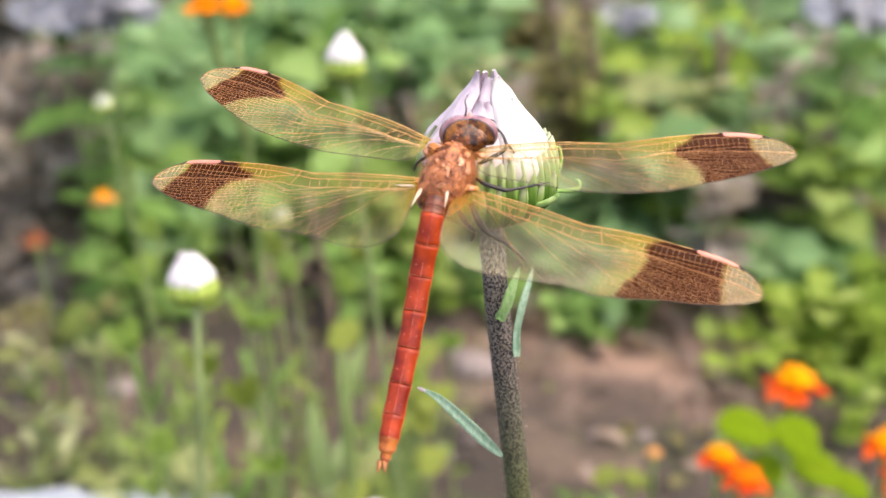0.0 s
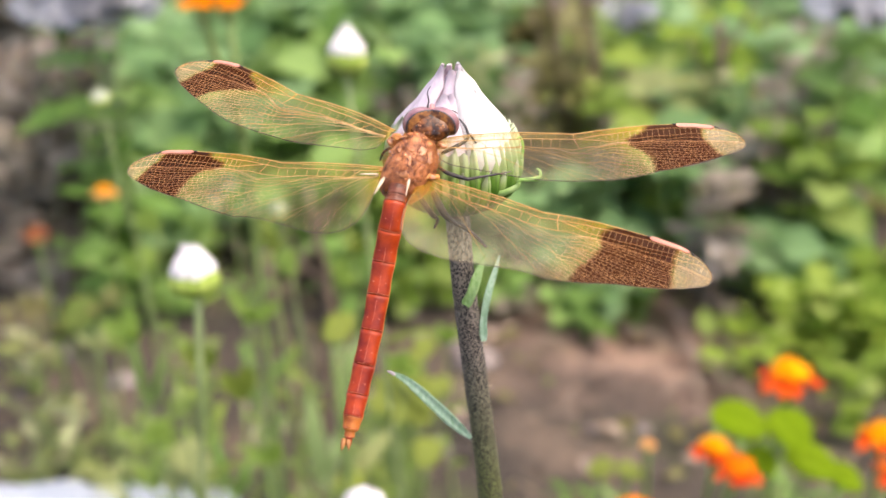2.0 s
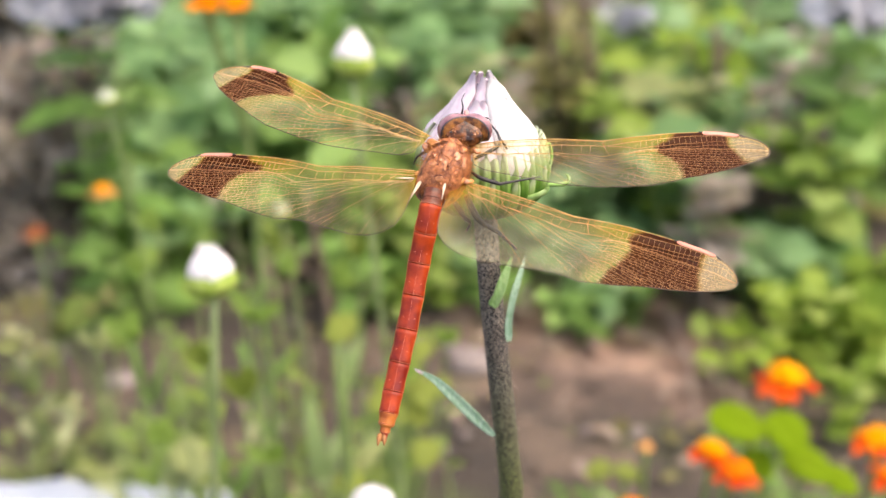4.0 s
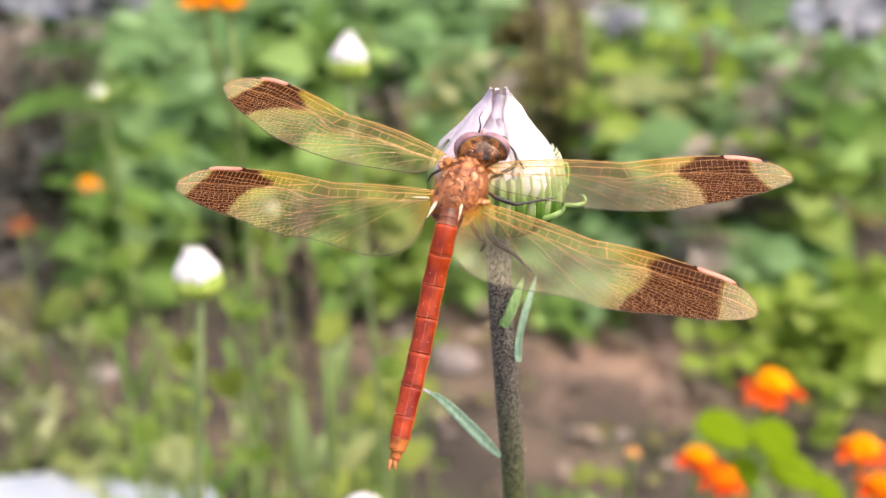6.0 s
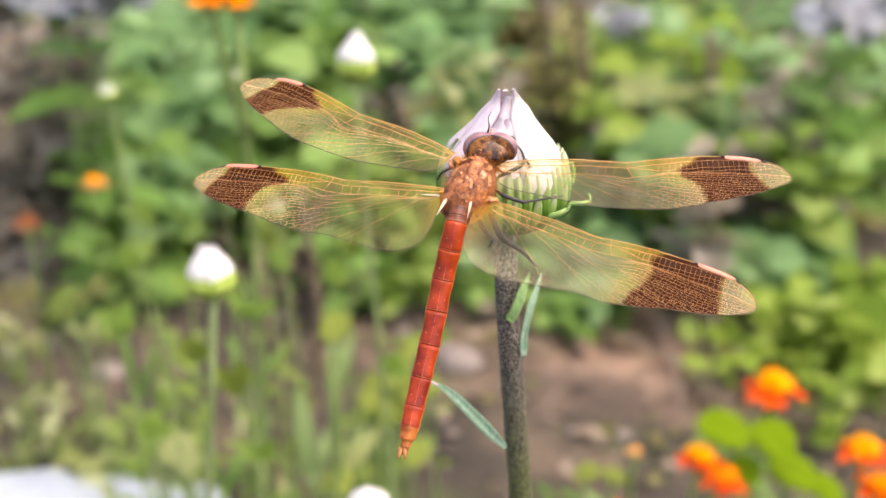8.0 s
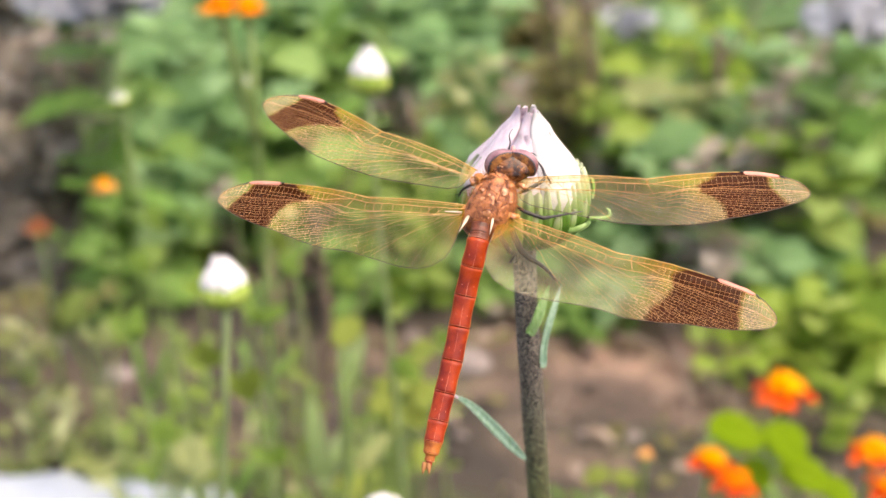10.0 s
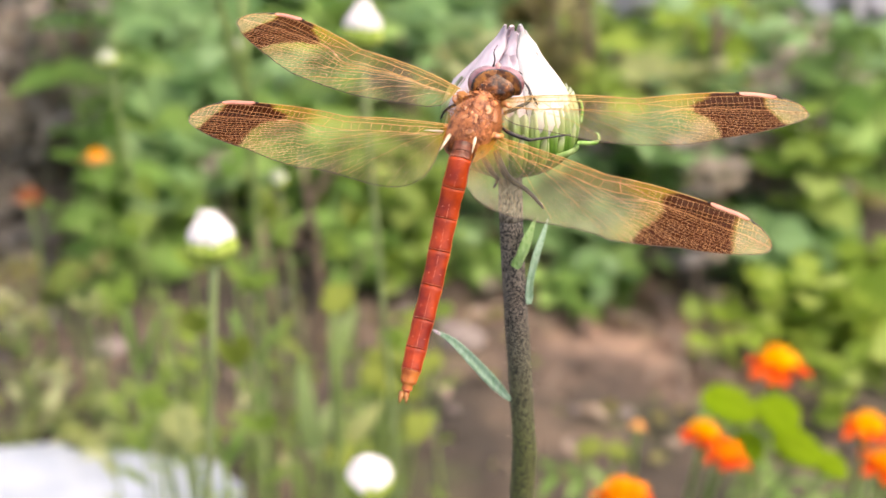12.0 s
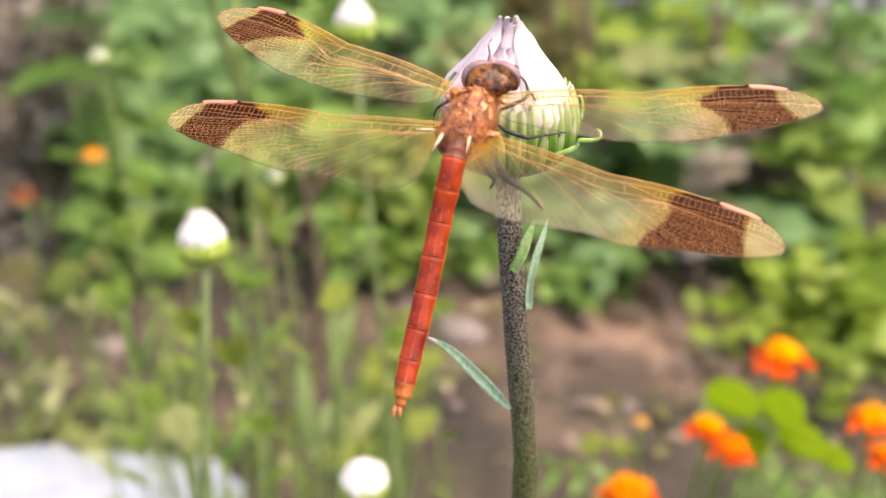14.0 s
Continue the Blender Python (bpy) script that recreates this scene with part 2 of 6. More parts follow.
M["yellow"] = spotted("petal_yellow_orange", (0.72, 0.25, 0.002), (0.80, 0.34, 0.004), 90, 0.6, share=0.2, gloss=0.05)
M["peach"] = spotted("petal_pale_peach", (0.52, 0.24, 0.07), (0.64, 0.34, 0.13), 90, 0.6, share=0.2, gloss=0.05)
M["scarlet"] = spotted("petal_scarlet", (0.46, 0.025, 0.003), (0.62, 0.085, 0.004), 90, 0.6, share=0.2, gloss=0.05)
M["rust"] = spotted("petal_rust_faded", (0.14, 0.04, 0.012), (0.27, 0.085, 0.02), 90, 0.6, share=0.2)
M["stone"] = spotted("stone_pale_grey", (0.42, 0.43, 0.48), (0.70, 0.71, 0.76), 30, 0.6, bump=0.5, depth=0.004)
M["pebble"] = spotted("pebble_warm", (0.11, 0.088, 0.078), (0.22, 0.185, 0.17), 40, 0.8, bump=0.5, depth=0.003)
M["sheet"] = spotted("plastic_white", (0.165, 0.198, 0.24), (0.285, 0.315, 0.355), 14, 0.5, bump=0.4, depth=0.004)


def soil_material():
    m, nt, b = shader("garden_soil")
    c = ramp(nt, noise_of(nt, 8.0, 5, 0.65), [(0.36, (0.030, 0.023, 0.016)), (0.50, (0.056, 0.042, 0.029)), (0.62, (0.135, 0.098, 0.068))])
    dry = ramp(nt, noise_of(nt, 10.5, 6, 0.7), [(0.38, (0.11, 0.074, 0.053)), (0.49, (0.24, 0.158, 0.115)), (0.60, (0.42, 0.278, 0.203))])
    # a paler, pinker patch beside the flower, with a ragged edge
    tc, gap, edge = nt.nodes.new("ShaderNodeTexCoord"), nt.nodes.new("ShaderNodeVectorMath"), node(nt, "MapRange")
    gap.operation = "DISTANCE"
    gap.inputs[1].default_value = (0.180, 0.905, 0.0)
    squeeze = node(nt, "Mapping", Scale=(0.9, 1.0, 1.0))
    nt.links.new(tc.outputs["Object"], squeeze.inputs[0])
    nt.links.new(squeeze.outputs[0], gap.inputs[0])
    ragged = nt.nodes.new("ShaderNodeMath")
    ragged.operation = "MULTIPLY_ADD"
    ragged.inputs[1].default_value = 0.16
    nt.links.new(noise_of(nt, 7.0, 4), ragged.inputs[0])
    nt.links.new(gap.outputs["Value"], ragged.inputs[2])
    edge.inputs["From Min"].default_value, edge.inputs["From Max"].default_value = 0.27, 0.16
    nt.links.new(ragged.outputs[0], edge.inputs["Value"])
    c = blend(nt, c, dry, edge.outputs[0])
    moss = ramp(nt, noise_of(nt, 6.0, 4), [(0.53, (0, 0, 0)), (0.66, (0.55, 0.55, 0.55))])
    c = blend(nt, c, (0.085, 0.12, 0.025), moss)
    c = blend(nt, c, (0.40, 0.37, 0.34), noise_of(nt, 38, 5, 0.75), "MULTIPLY")
    nt.links.new(c, b.inputs["Base Color"])
    b.inputs["Roughness"].default_value = 0.9
    relief(nt, b, noise_of(nt, 70, 6, 0.7), 0.8, 0.01)
    return m


M["soil"] = soil_material()

# ---- geometry kit: every shape is (points, faces, slots) in world metres ----
DOWN = Vector((0, -math.sin(radians(FALL)), -math.cos(radians(FALL))))
AHEAD = Vector((0, math.cos(radians(FALL)), -math.sin(radians(FALL))))


def mm(x, y, z):
    """Millimetres from the first eye, in a frame that falls with the line of sight: right, down, ahead."""
    return Vector((x / 1000, 0, EYE)) + DOWN * (y / 1000) + AHEAD * (z / 1000)


def joined(shapes):
    pts, faces, slots = [], [], []
    for p, f, s in shapes:
        n = len(pts)
        pts += p
        faces += [tuple(i + n for i in face) for face in f]
        slots += s
    return pts, faces, slots


def mesh_of(name, shape, mats, origin):
    me = bpy.data.meshes.new(name)
    pts, faces, slots = shape
    me.from_pydata([(p[0] - origin[0], p[1] - origin[1], p[2] - origin[2]) for p in pts], [], faces)
    for mat in mats if isinstance(mats, (list, tuple)) else [mats]:
        me.materials.append(mat)
    me.polygons.foreach_set("material_index", slots)
    me.polygons.foreach_set("use_smooth", [True] * len(faces))
    me.update()
    return me


ORIGIN = {}


def thing(name, at, label, category, group="", kind=""):
    ob = new(name)
    ob.empty_display_size = 0.01
    ob.location = at
    ORIGIN[ob.name] = Vector(at)
    return tagged(ob, label, category, group, kind)


def part(name, shape, mats, parent, label=""):
    origin = ORIGIN[parent.name]
    ob = new(name, mesh_of(name, shape, mats, origin))
    ob.parent = parent
    ORIGIN[ob.name] = origin
    return tagged(ob, label)


def lone(name, shape, mats, at, label, category, group="", kind=""):
    ob = new(name, mesh_of(name, shape, mats, at))
    ob.location = at
    ORIGIN[ob.name] = Vector(at)
    return tagged(ob, label, category, group, kind)


def glide(points, n):
    """A smooth line of n points through the given ones."""
    pts = [Vector(p) for p in points]
    if len(pts) == 2:
        return [pts[0].lerp(pts[1], i / (n - 1)) for i in range(n)]
    ext = [pts[0] * 2 - pts[1], *pts, pts[-1] * 2 - pts[-2]]
    out = []
    for i in range(n):
        s = i / (n - 1) * (len(pts) - 1)
        k = min(int(s), len(pts) - 2)
        t = s - k
        a, b, c, d = ext[k:k + 4]
        out.append(0.5 * (2 * b + (c - a) * t + (2 * a - 5 * b + 4 * c - d) * t * t + (3 * b - a - 3 * c + d) * t ** 3))
    return out


def value(knots, x):
    xs, ys = zip(*knots)
    return float(np.interp(x, xs, ys))


def frames_along(pts, hint=Vector((0.3, 0.2, 1))):
    out = []
    for i, p in enumerate(pts):
        t = (pts[min(i + 1, len(pts) - 1)] - pts[max(i - 1, 0)]).normalized()
        a = t.cross(hint)
        if a.length < 1e-3:
            a = t.cross(Vector((1, 0, 0)))
        a.normalize()
        out.append((t, a, a.cross(t).normalized()))
    return out


def tube(pts, radii, sides=8, slot=0, hint=Vector((0.3, 0.2, 1)), lumps=0.0):
    pts = [Vector(p) for p in pts]
    if not isinstance(radii, (list, tuple)):
        radii = [radii] * len(pts)
    v, f = [], []
    for (t, a, b), p, r in zip(frames_along(pts, hint), pts, radii):
        for k in range(sides):
            w = 2 * math.pi * k / sides
            rr = r * (1 + lumps * random.uniform(-1, 1))
            v.append(p + a * math.cos(w) * rr + b * math.sin(w) * rr)
    for i in range(len(pts) - 1):
        for k in range(sides):
            j = (k + 1) % sides
            f.append((i * sides + k, i * sides + j, (i + 1) * sides + j, (i + 1) * sides + k))
    f.append(tuple(range(sides - 1, -1, -1)))
    f.append(tuple((len(pts) - 1) * sides + k for k in range(sides)))
    return v, f, [slot] * len(f)


def ball(at, a, b, c, rings=8, sides=12, lumps=0.0, rough=300.0, slot=0):
    """An ellipsoid with half axes a, b, c (vectors), uneven by a share lumps."""
    at, a, b, c = Vector(at), Vector(a), Vector(b), Vector(c)
    v, f = [at + c], []
    for i in range(1, rings):
        th = math.pi * i / rings
        for k in range(sides):
            w = 2 * math.pi * k / sides
            d = a * math.sin(th) * math.cos(w) + b * math.sin(th) * math.sin(w) + c * math.cos(th)
            if lumps:
                d = d * (1 + lumps * noise.noise((at + d) * rough) * 2)
            v.append(at + d)
    v.append(at - c)
    for k in range(sides):
        f.append((0, 1 + k, 1 + (k + 1) % sides))
        last = 1 + (rings - 2) * sides
        f.append((len(v) - 1, last + (k + 1) % sides, last + k))
    for i in range(rings - 2):
        for k in range(sides):
            o, j = 1 + i * sides, (k + 1) % sides
            f.append((o + k, o + sides + k, o + sides + j, o + j))
    return v, f, [slot] * len(f)


def blade(spine, widths, up, fold=0.25, thick=0.0, slot=0):
    """A leaf or petal along a line; fold lifts its sides towards up; thick closes it to a body."""
    spine = [Vector(p) for p in spine]
    if not isinstance(widths, (list, tuple)):
        widths = [widths] * len(spine)
    top, f = [], []
    n = len(spine)
    for i, p in enumerate(spine):
        t = (spine[min(i + 1, n - 1)] - spine[max(i - 1, 0)]).normalized()
        side = t.cross(Vector(up))
        side = side.normalized() if side.length > 1e-4 else t.orthogonal().normalized()
        nor = side.cross(t).normalized()
        w = widths[i] / 2
        top += [p - side * w + nor * fold * w, p - side * w * 0.5 + nor * fold * w * 0.3, p, p + side * w * 0.5 + nor * fold * w * 0.3, p + side * w + nor * fold * w]
        if thick:
            top[-5:] = [q for q in top[-5:]]
    cols = 5
    for i in range(n - 1):
        for k in range(cols - 1):
            f.append((i * cols + k, i * cols + k + 1, (i + 1) * cols + k + 1, (i + 1) * cols + k))
    v = top
    if thick:
        low = []
        for i, p in enumerate(spine):
            t = (spine[min(i + 1, n - 1)] - spine[max(i - 1, 0)]).normalized()
            side = t.cross(Vector(up)).normalized()
            nor = side.cross(t).normalized()
            low += [q - nor * thick for q in top[i * cols:(i + 1) * cols]]
        m = len(top)
        v = top + low
        f += [tuple(i + m for i in reversed(face)) for face in f]
        for i in range(n - 1):
            f.append((i * cols, (i + 1) * cols, m + (i + 1) * cols, m + i * cols))
            k = i * cols + cols - 1
            f.append((k + cols, k, m + k, m + k + cols))
        f.append(tuple(range(cols)) + tuple(m + k for k in reversed(range(cols))))
        e = (n - 1) * cols
        f.append(tuple(e + k for k in reversed(range(cols))) + tuple(m + e + k for k in range(cols)))
    return v, f, [slot] * len(f)


def simple_leaf(at, way, up, length, width, droop=0.2, slot=0):
    """A small leaf of eight faces, pointed and folded."""
    at, way = Vector(at), Vector(way).normalized()
    side = way.cross(Vector(up))
    side = side.normalized() if side.length > 1e-3 else way.orthogonal().normalized()
    nor = side.cross(way)
    v, f = [], []
    for s, w, h in ((0, 0.12, 0), (0.3, 0.85, 0.05), (0.62, 0.9, 0.0), (1.0, 0.06, -droop)):
        p = at + way * length * s + nor * length * h
        v += [p - side * width * w / 2 + nor * width * 0.12, p, p + side * width * w / 2 + nor * width * 0.12]
    for i in range(3):
        for k in range(2):
            f.append((i * 3 + k, i * 3 + k + 1, i * 3 + k + 4, i * 3 + k + 3))
    return v, f, [slot] * len(f)


# ---- ground ----
def make_ground():
    xs = list(np.concatenate([-np.geomspace(60, 1.6, 14), np.linspace(-1.5, 1.5, 101), np.geomspace(1.6, 60, 14)]))
    ys = list(np.concatenate([-np.geomspace(60, 0.45, 12), np.linspace(-0.4, 2.6, 101), np.geomspace(2.7, 90, 16)]))
    v = []
    for y in ys:
        for x in xs:
            near = max(0.0, 1 - max(0, abs(x) - 1.4) / 2 - max(0, y - 2.4) / 3)
            h = 0.012 * noise.noise((x * 6, y * 6, 3.1)) + 0.007 * noise.noise((x * 19, y * 19, 7.7)) + 0.004 * noise.noise((x * 45, y * 45, 1.2))
            v.append((x, y, h * near))
    n = len(xs)
    f = [(j * n + i, j * n + i + 1, (j + 1) * n + i + 1, (j + 1) * n + i) for j in range(len(ys) - 1) for i in range(n - 1)]
    lone("ground", (v, f, [0] * len(f)), M["soil"], (0, 0, 0), "bare brown garden soil with mossy patches", "ground", kind="structure")


make_ground()


# ---- the dragonfly ----
FORE_LEAD = [(0, 0, 0), (0.1, 0.1, -0.014), (0.2, 0.2, -0.020), (0.3, 0.3, -0.016), (0.4, 0.4, -0.006), (0.45, 0.45, 0.0), (0.53, 0.53, -0.018), (0.6, 0.6, -0.032), (0.7, 0.7, -0.048), (0.78, 0.78, -0.055), (0.85, 0.85, -0.054), (0.905, 0.905, -0.046), (0.945, 0.945, -0.034), (0.97, 0.978, -0.014), (0.985, 0.998, 0.010), (1, 1.008, 0.045)]
FORE_TRAIL = [(0, 0.005, 0.05), (0.03, 0.010, 0.105), (0.07, 0.05, 0.132), (0.15, 0.14, 0.148), (0.25, 0.25, 0.173), (0.33, 0.327, 0.192), (0.45, 0.45, 0.208), (0.6, 0.6, 0.219), (0.68, 0.68, 0.207), (0.76, 0.76, 0.186), (0.84, 0.84, 0.156), (0.9, 0.903, 0.127), (0.95, 0.952, 0.099), (0.97, 0.978, 0.085), (0.985, 0.998, 0.070), (1, 1.008, 0.045)]
HIND_LEAD = [(0, 0, 0.015), (0.1, 0.1, 0.010), (0.25, 0.25, 0.009), (0.4, 0.4, 0.018), (0.5, 0.5, -0.006), (0.6, 0.6, -0.024), (0.77, 0.77, -0.040), (0.87, 0.87, -0.043), (0.905, 0.905, -0.038), (0.945, 0.945, -0.021), (0.97, 0.977, 0.006), (0.985, 0.995, 0.032), (1, 1.002, 0.062)]
HIND_TRAIL = [(0, 0.02, 0.05), (0.03, 0.018, 0.20), (0.06, 0.032, 0.295), (0.1, 0.075, 0.344), (0.15, 0.125, 0.358), (0.22, 0.195, 0.350), (0.3, 0.28, 0.322), (0.4, 0.39, 0.290), (0.46, 0.463, 0.286), (0.5, 0.49, 0.294), (0.6, 0.6, 0.269), (0.7, 0.69, 0.243), (0.78, 0.774, 0.216), (0.86, 0.863, 0.179), (0.93, 0.934, 0.138), (0.965, 0.967, 0.115), (0.985, 0.992, 0.092), (1, 1.002, 0.062)]
# depth of the two long veins behind the front edge, as shares of the wing's length
FIRST = [(0, 0.020), (0.05, 0.030), (0.2, 0.036), (0.45, 0.031), (0.6, 0.030), (0.75, 0.027), (0.9, 0.022), (1, 0.004)]
SECOND = [(0, 0.035), (0.06, 0.056), (0.15, 0.069), (0.35, 0.072), (0.47, 0.078), (0.6, 0.086), (0.75, 0.080), (0.9, 0.058), (1, 0.010)]


def make_wing(body, base, tip, hind, label, inner, outer, spot, broad=1.0, slide=0.0, drop=0.0, blunt=0.0, sky_veil=0.2, net=1.0):
    """A wing from its root to its tip. inner and outer: where the brown band begins and ends, from the front to the rear edge."""
    base, tip = mm(*base), mm(*tip)
    span = tip - base
    e1 = span.normalized()
    e2 = DOWN * 0.66 - AHEAD * 0.72 + Vector((-0.22, 0, 0))
    e2 = (e2 - e1 * e2.dot(e1)).normalized()
    slip = math.atan(0.045)
    e1, e2 = e1 * math.cos(slip) - e2 * math.sin(slip), e2 * math.cos(slip) + e1 * math.sin(slip)
    length = span.length / math.hypot(1, 0.045)
    e3 = e1.cross(e2).normalized()
    if e3.dot(AHEAD) > 0:
        e3 = -e3
    lead, trail = (HIND_LEAD, HIND_TRAIL) if hind else (FORE_LEAD, FORE_TRAIL)
    grid = [i / 400 for i in range(401)]
    tables = [np.interp(grid, [k[0] for k in way], [k[n] for k in way]) for way in (lead, trail) for n in (1, 2)]
    # round the corners of the outline, but leave the notch halfway along the front
    for n, line in enumerate(tables):
        for turn in range(5):
            mean = line.copy()
            mean[1:-1] = (line[:-2] + line[1:-1] * 2 + line[2:]) / 4
            hold = np.array([abs(s - 0.45) < 0.012 and n == 1 and not hind for s in grid])
            line[:] = np.where(hold, line, mean)
    rnd = random.Random(7 if hind else 5)

    def edges(s):
        a, b, c, d = (float(np.interp(s, grid, line)) for line in tables)
        fade = max(0.0, 1 - s)
        d = b + (d - b) * (1 + (broad - 1) * min(1, 14 * fade)) if broad != 1 else d
        end = max(0.0, (s - 0.78) / 0.22) ** 1.6
        return a - blunt * 0.45 * end, b + drop * fade + blunt * end, c + slide * fade ** 3 - blunt * 0.45 * end, d + drop * fade + blunt * end

    def skin(s, q, lift=0.0):
        """A point of the wing: s along it, q from the front edge to the rear edge."""
        s = min(max(s, 0.0), 1.0)
        a, b, c, d = edges(s)
        u, v = a + (c - a) * q, b + (d - b) * q
        deep = q * math.hypot(c - a, d - b)
        pleat = 0.005 * math.sin(math.pi * min(1, deep / 0.036)) - 0.004 * math.sin(math.pi * min(1, max(0, deep - 0.036) / 0.045))
        h = pleat * min(1, 5 * (1 - s)) + 0.012 * math.sin(math.pi * s) - 0.035 * q * q * math.sin(math.pi * min(1, s * 1.4))
        h += 0.0016 * math.sin(s * 60 + q * 9) * q * (1 - q) * 4
        return base + (e1 * u + e2 * v + e3 * (h + lift)) * length

    def share(s, knots):
        """The q of a vein that runs a given depth behind the front edge."""
        a, b, c, d = edges(min(s, 1))
        return min(0.9, value(knots, min(s, 1)) / max(0.012, math.hypot(c - a, d - b)))

    def soft(lo, hi, x):
        t = min(1.0, max(0.0, (x - lo) / (hi - lo)))
        return t * t * (3 - 2 * t)

    def pigment_haze(s, q):
        wob = 0.010 * noise.noise((s * 60, q * 14, 1.0 if hind else 4.0))
        start, end = value(inner, q) + wob, value(outer, q) + wob * 0.7
        brown = soft(start - 0.014, start + 0.010, s) * (1 - soft(end - 0.010, end + 0.008, s))
        fore = value(FIRST, s) / 0.2
        gold = max(soft(start - 0.13, start - 0.01, s) * (1 - 0.55 * q), soft(start - 0.30, start - 0.05, s) * (1 - soft(0.12, 0.42, q)), 0.9 * (1 - soft(fore * 0.8, fore * 1.3, q)) * soft(0.40, 0.55, s), 1 - soft(0.03, 0.15 if hind else 0.10, s + 0.05 * q), 0.45 * (1 - soft(0.10, 0.45, q)), 0.8 * soft(end - 0.01, end + 0.004, s) * (1 - soft(end + 0.01, end + 0.05, s)))
        straw = soft(end - 0.004, end + 0.02, s)
        # film opacity that stands in for the sky mirrored in this wing
        film = sky_veil * (0.35 + 0.65 * soft(0.1, 0.5, q)) * (0.35 + 0.65 * max(soft(0.16, 0.40, s), soft(0.60, 0.95, q))) * (1 - 0.35 * soft(0.0, 1.0, noise.noise((s * 9, q * 4, 2.0 if hind else 8.0)) + 0.5))
        return brown, gold, straw, film

    def kind_of(s, q):
        start, end = value(inner, q), value(outer, q)
        if s > end:
            return "tip"
        if s > start:
            return "band"
        if q < share(s, FIRST):
            return "amber"
        return "clear"

    cols, lanes = 170, 34
    at = [1 - (1 - j / cols) ** 1.5 for j in range(cols + 1)]
    cells = {"clear": [], "amber": [], "band": [], "tip": []}
    for j in range(cols):
        for k in range(lanes):
            cells[kind_of((at[j] + at[j + 1]) / 2, (k + 0.5) / lanes)].append(((j, k), (j + 1, k), (j + 1, k + 1), (j, k + 1)))

    def film(name, what, parent, label):
        ids = {}
        faces = [tuple(ids.setdefault(c, len(ids)) for c in cell) for cell in cells[what]]
        ob = part(name, ([skin(at[j], k / lanes) for j, k in ids], faces, [0] * len(faces)), M["film"], parent, label)
        layer = ob.data.attributes.new("pigment_haze", "FLOAT_COLOR", "POINT")
        for i, (j, k) in enumerate(ids):
            layer.data[i].color = pigment_haze(at[j], k / lanes)
        return ob

    wing = film("hind_wing" if hind else "fore_wing", "clear", body, label)
    film("costal_field", "amber", wing, "amber-tinted front cells of the wing")
    film("wing_band", "band", wing, "dark brown cross band")
    film("wing_tip", "tip", wing, "pale straw wing tip")

    lines = {"vein": [], "fine_vein": [], "band_vein": []}

    def edge(a, b, fat, bold=False):
        s, q = (a[0] + b[0]) / 2, (a[1] + b[1]) / 2
        what = kind_of(s, q)
        kind = "band_vein" if what == "band" else ("vein" if bold else "fine_vein")
        if what == "band" and q < share(s, FIRST) * 0.98:
            fat *= 0.5
        lines[kind].append(tube([skin(*a, 0.0008), skin(*b, 0.0008)], fat * 1e-6, 4))

    def run(points, fat0, fat1, bold=True):
        for i, (a, b) in enumerate(zip(points, points[1:])):
            edge(a, b, fat0 + (fat1 - fat0) * i / len(points), bold)

    # the long veins behind the front edge and the ladder of cells between them
    steps = [0.012 + i * 0.98 / 90 for i in range(91)]
    run([(s, share(s, FIRST)) for s in steps], 36, 24)
    run([(s, share(s, SECOND)) for s in steps if s > 0.03], 32, 17)
    run([(s, share(s, FIRST) * 0.52 * (1 - max(0, s - 0.30) / 0.16)) for s in steps if s < 0.46], 24, 18)
    s = 0.06
    while s < 0.94:
        gap = value([(0, 0.040), (0.4, 0.034), (0.5, 0.023), (1, 0.018)], s)
        a, b = share(s, FIRST), share(s + 0.006, FIRST)
        if not spot[0] < s < spot[1]:
            edge((s, 0.0), (s + rnd.uniform(-0.003, 0.003), a), 17, True)
        elif rnd.random() < 0.8:
            edge((s, a * 0.6), (s, a), 16, True)
        if s < 0.40:
            edge((s + gap * 0.5, b), (s + gap * 0.5 + rnd.uniform(-0.005, 0.005), share(s + gap * 0.5, SECOND)), 17, True)
        s += gap * rnd.uniform(0.85, 1.15)
    # the vein that forks off behind the notch, and the slanting braces beside it
    fork = [(x, share(x, FIRST) + (share(x, SECOND) - share(x, FIRST)) * min(0.55, (x - 0.46) * 5)) for x in steps if 0.46 < x < 0.93]
    run(fork, 28, 16)
    edge((0.45, 0.0), (0.452, share(0.45, FIRST)), 44, True)
    edge((0.452, share(0.45, FIRST)), (0.47, share(0.47, SECOND)), 30, True)
    for x in (0.10, 0.14):
        edge((x, share(x, FIRST)), (x + 0.03, share(x + 0.03, SECOND)), 26, True)
    for s0, s1, q1, bow in ((0.05, 0.33, 0.97, 1.5), (0.10, 0.47, 0.98, 1.8), (0.17, 0.62, 0.97, 2.0), (0.30, 0.72, 0.96, 2.0)):
        way = [s0 + (s1 - s0) * i / 24 for i in range(25)]
        run([(x, share(x, SECOND) + (q1 - share(x, SECOND)) * (i / 24) ** bow) for i, x in enumerate(way)], 22, 9, s0 < 0.3)
    # behind them the veins fan out to the rear edge; they fork wherever the cells grow wide
    columns = [0.03]
    while columns[-1] < 0.985:
        columns.append(columns[-1] + value([(0, 0.030), (0.35, 0.025), (0.55, 0.0195), (1, 0.0165)], columns[-1]))
    columns[-1] = 0.99
    count = 64
    nodes = {}

    def root(s):
        """The long vein from which the fan springs: the second, and past the notch the first."""
        t = soft(0.46, 0.58, s)
        return share(s, SECOND) * (1 - t) + share(s, FIRST) * 1.02 * t

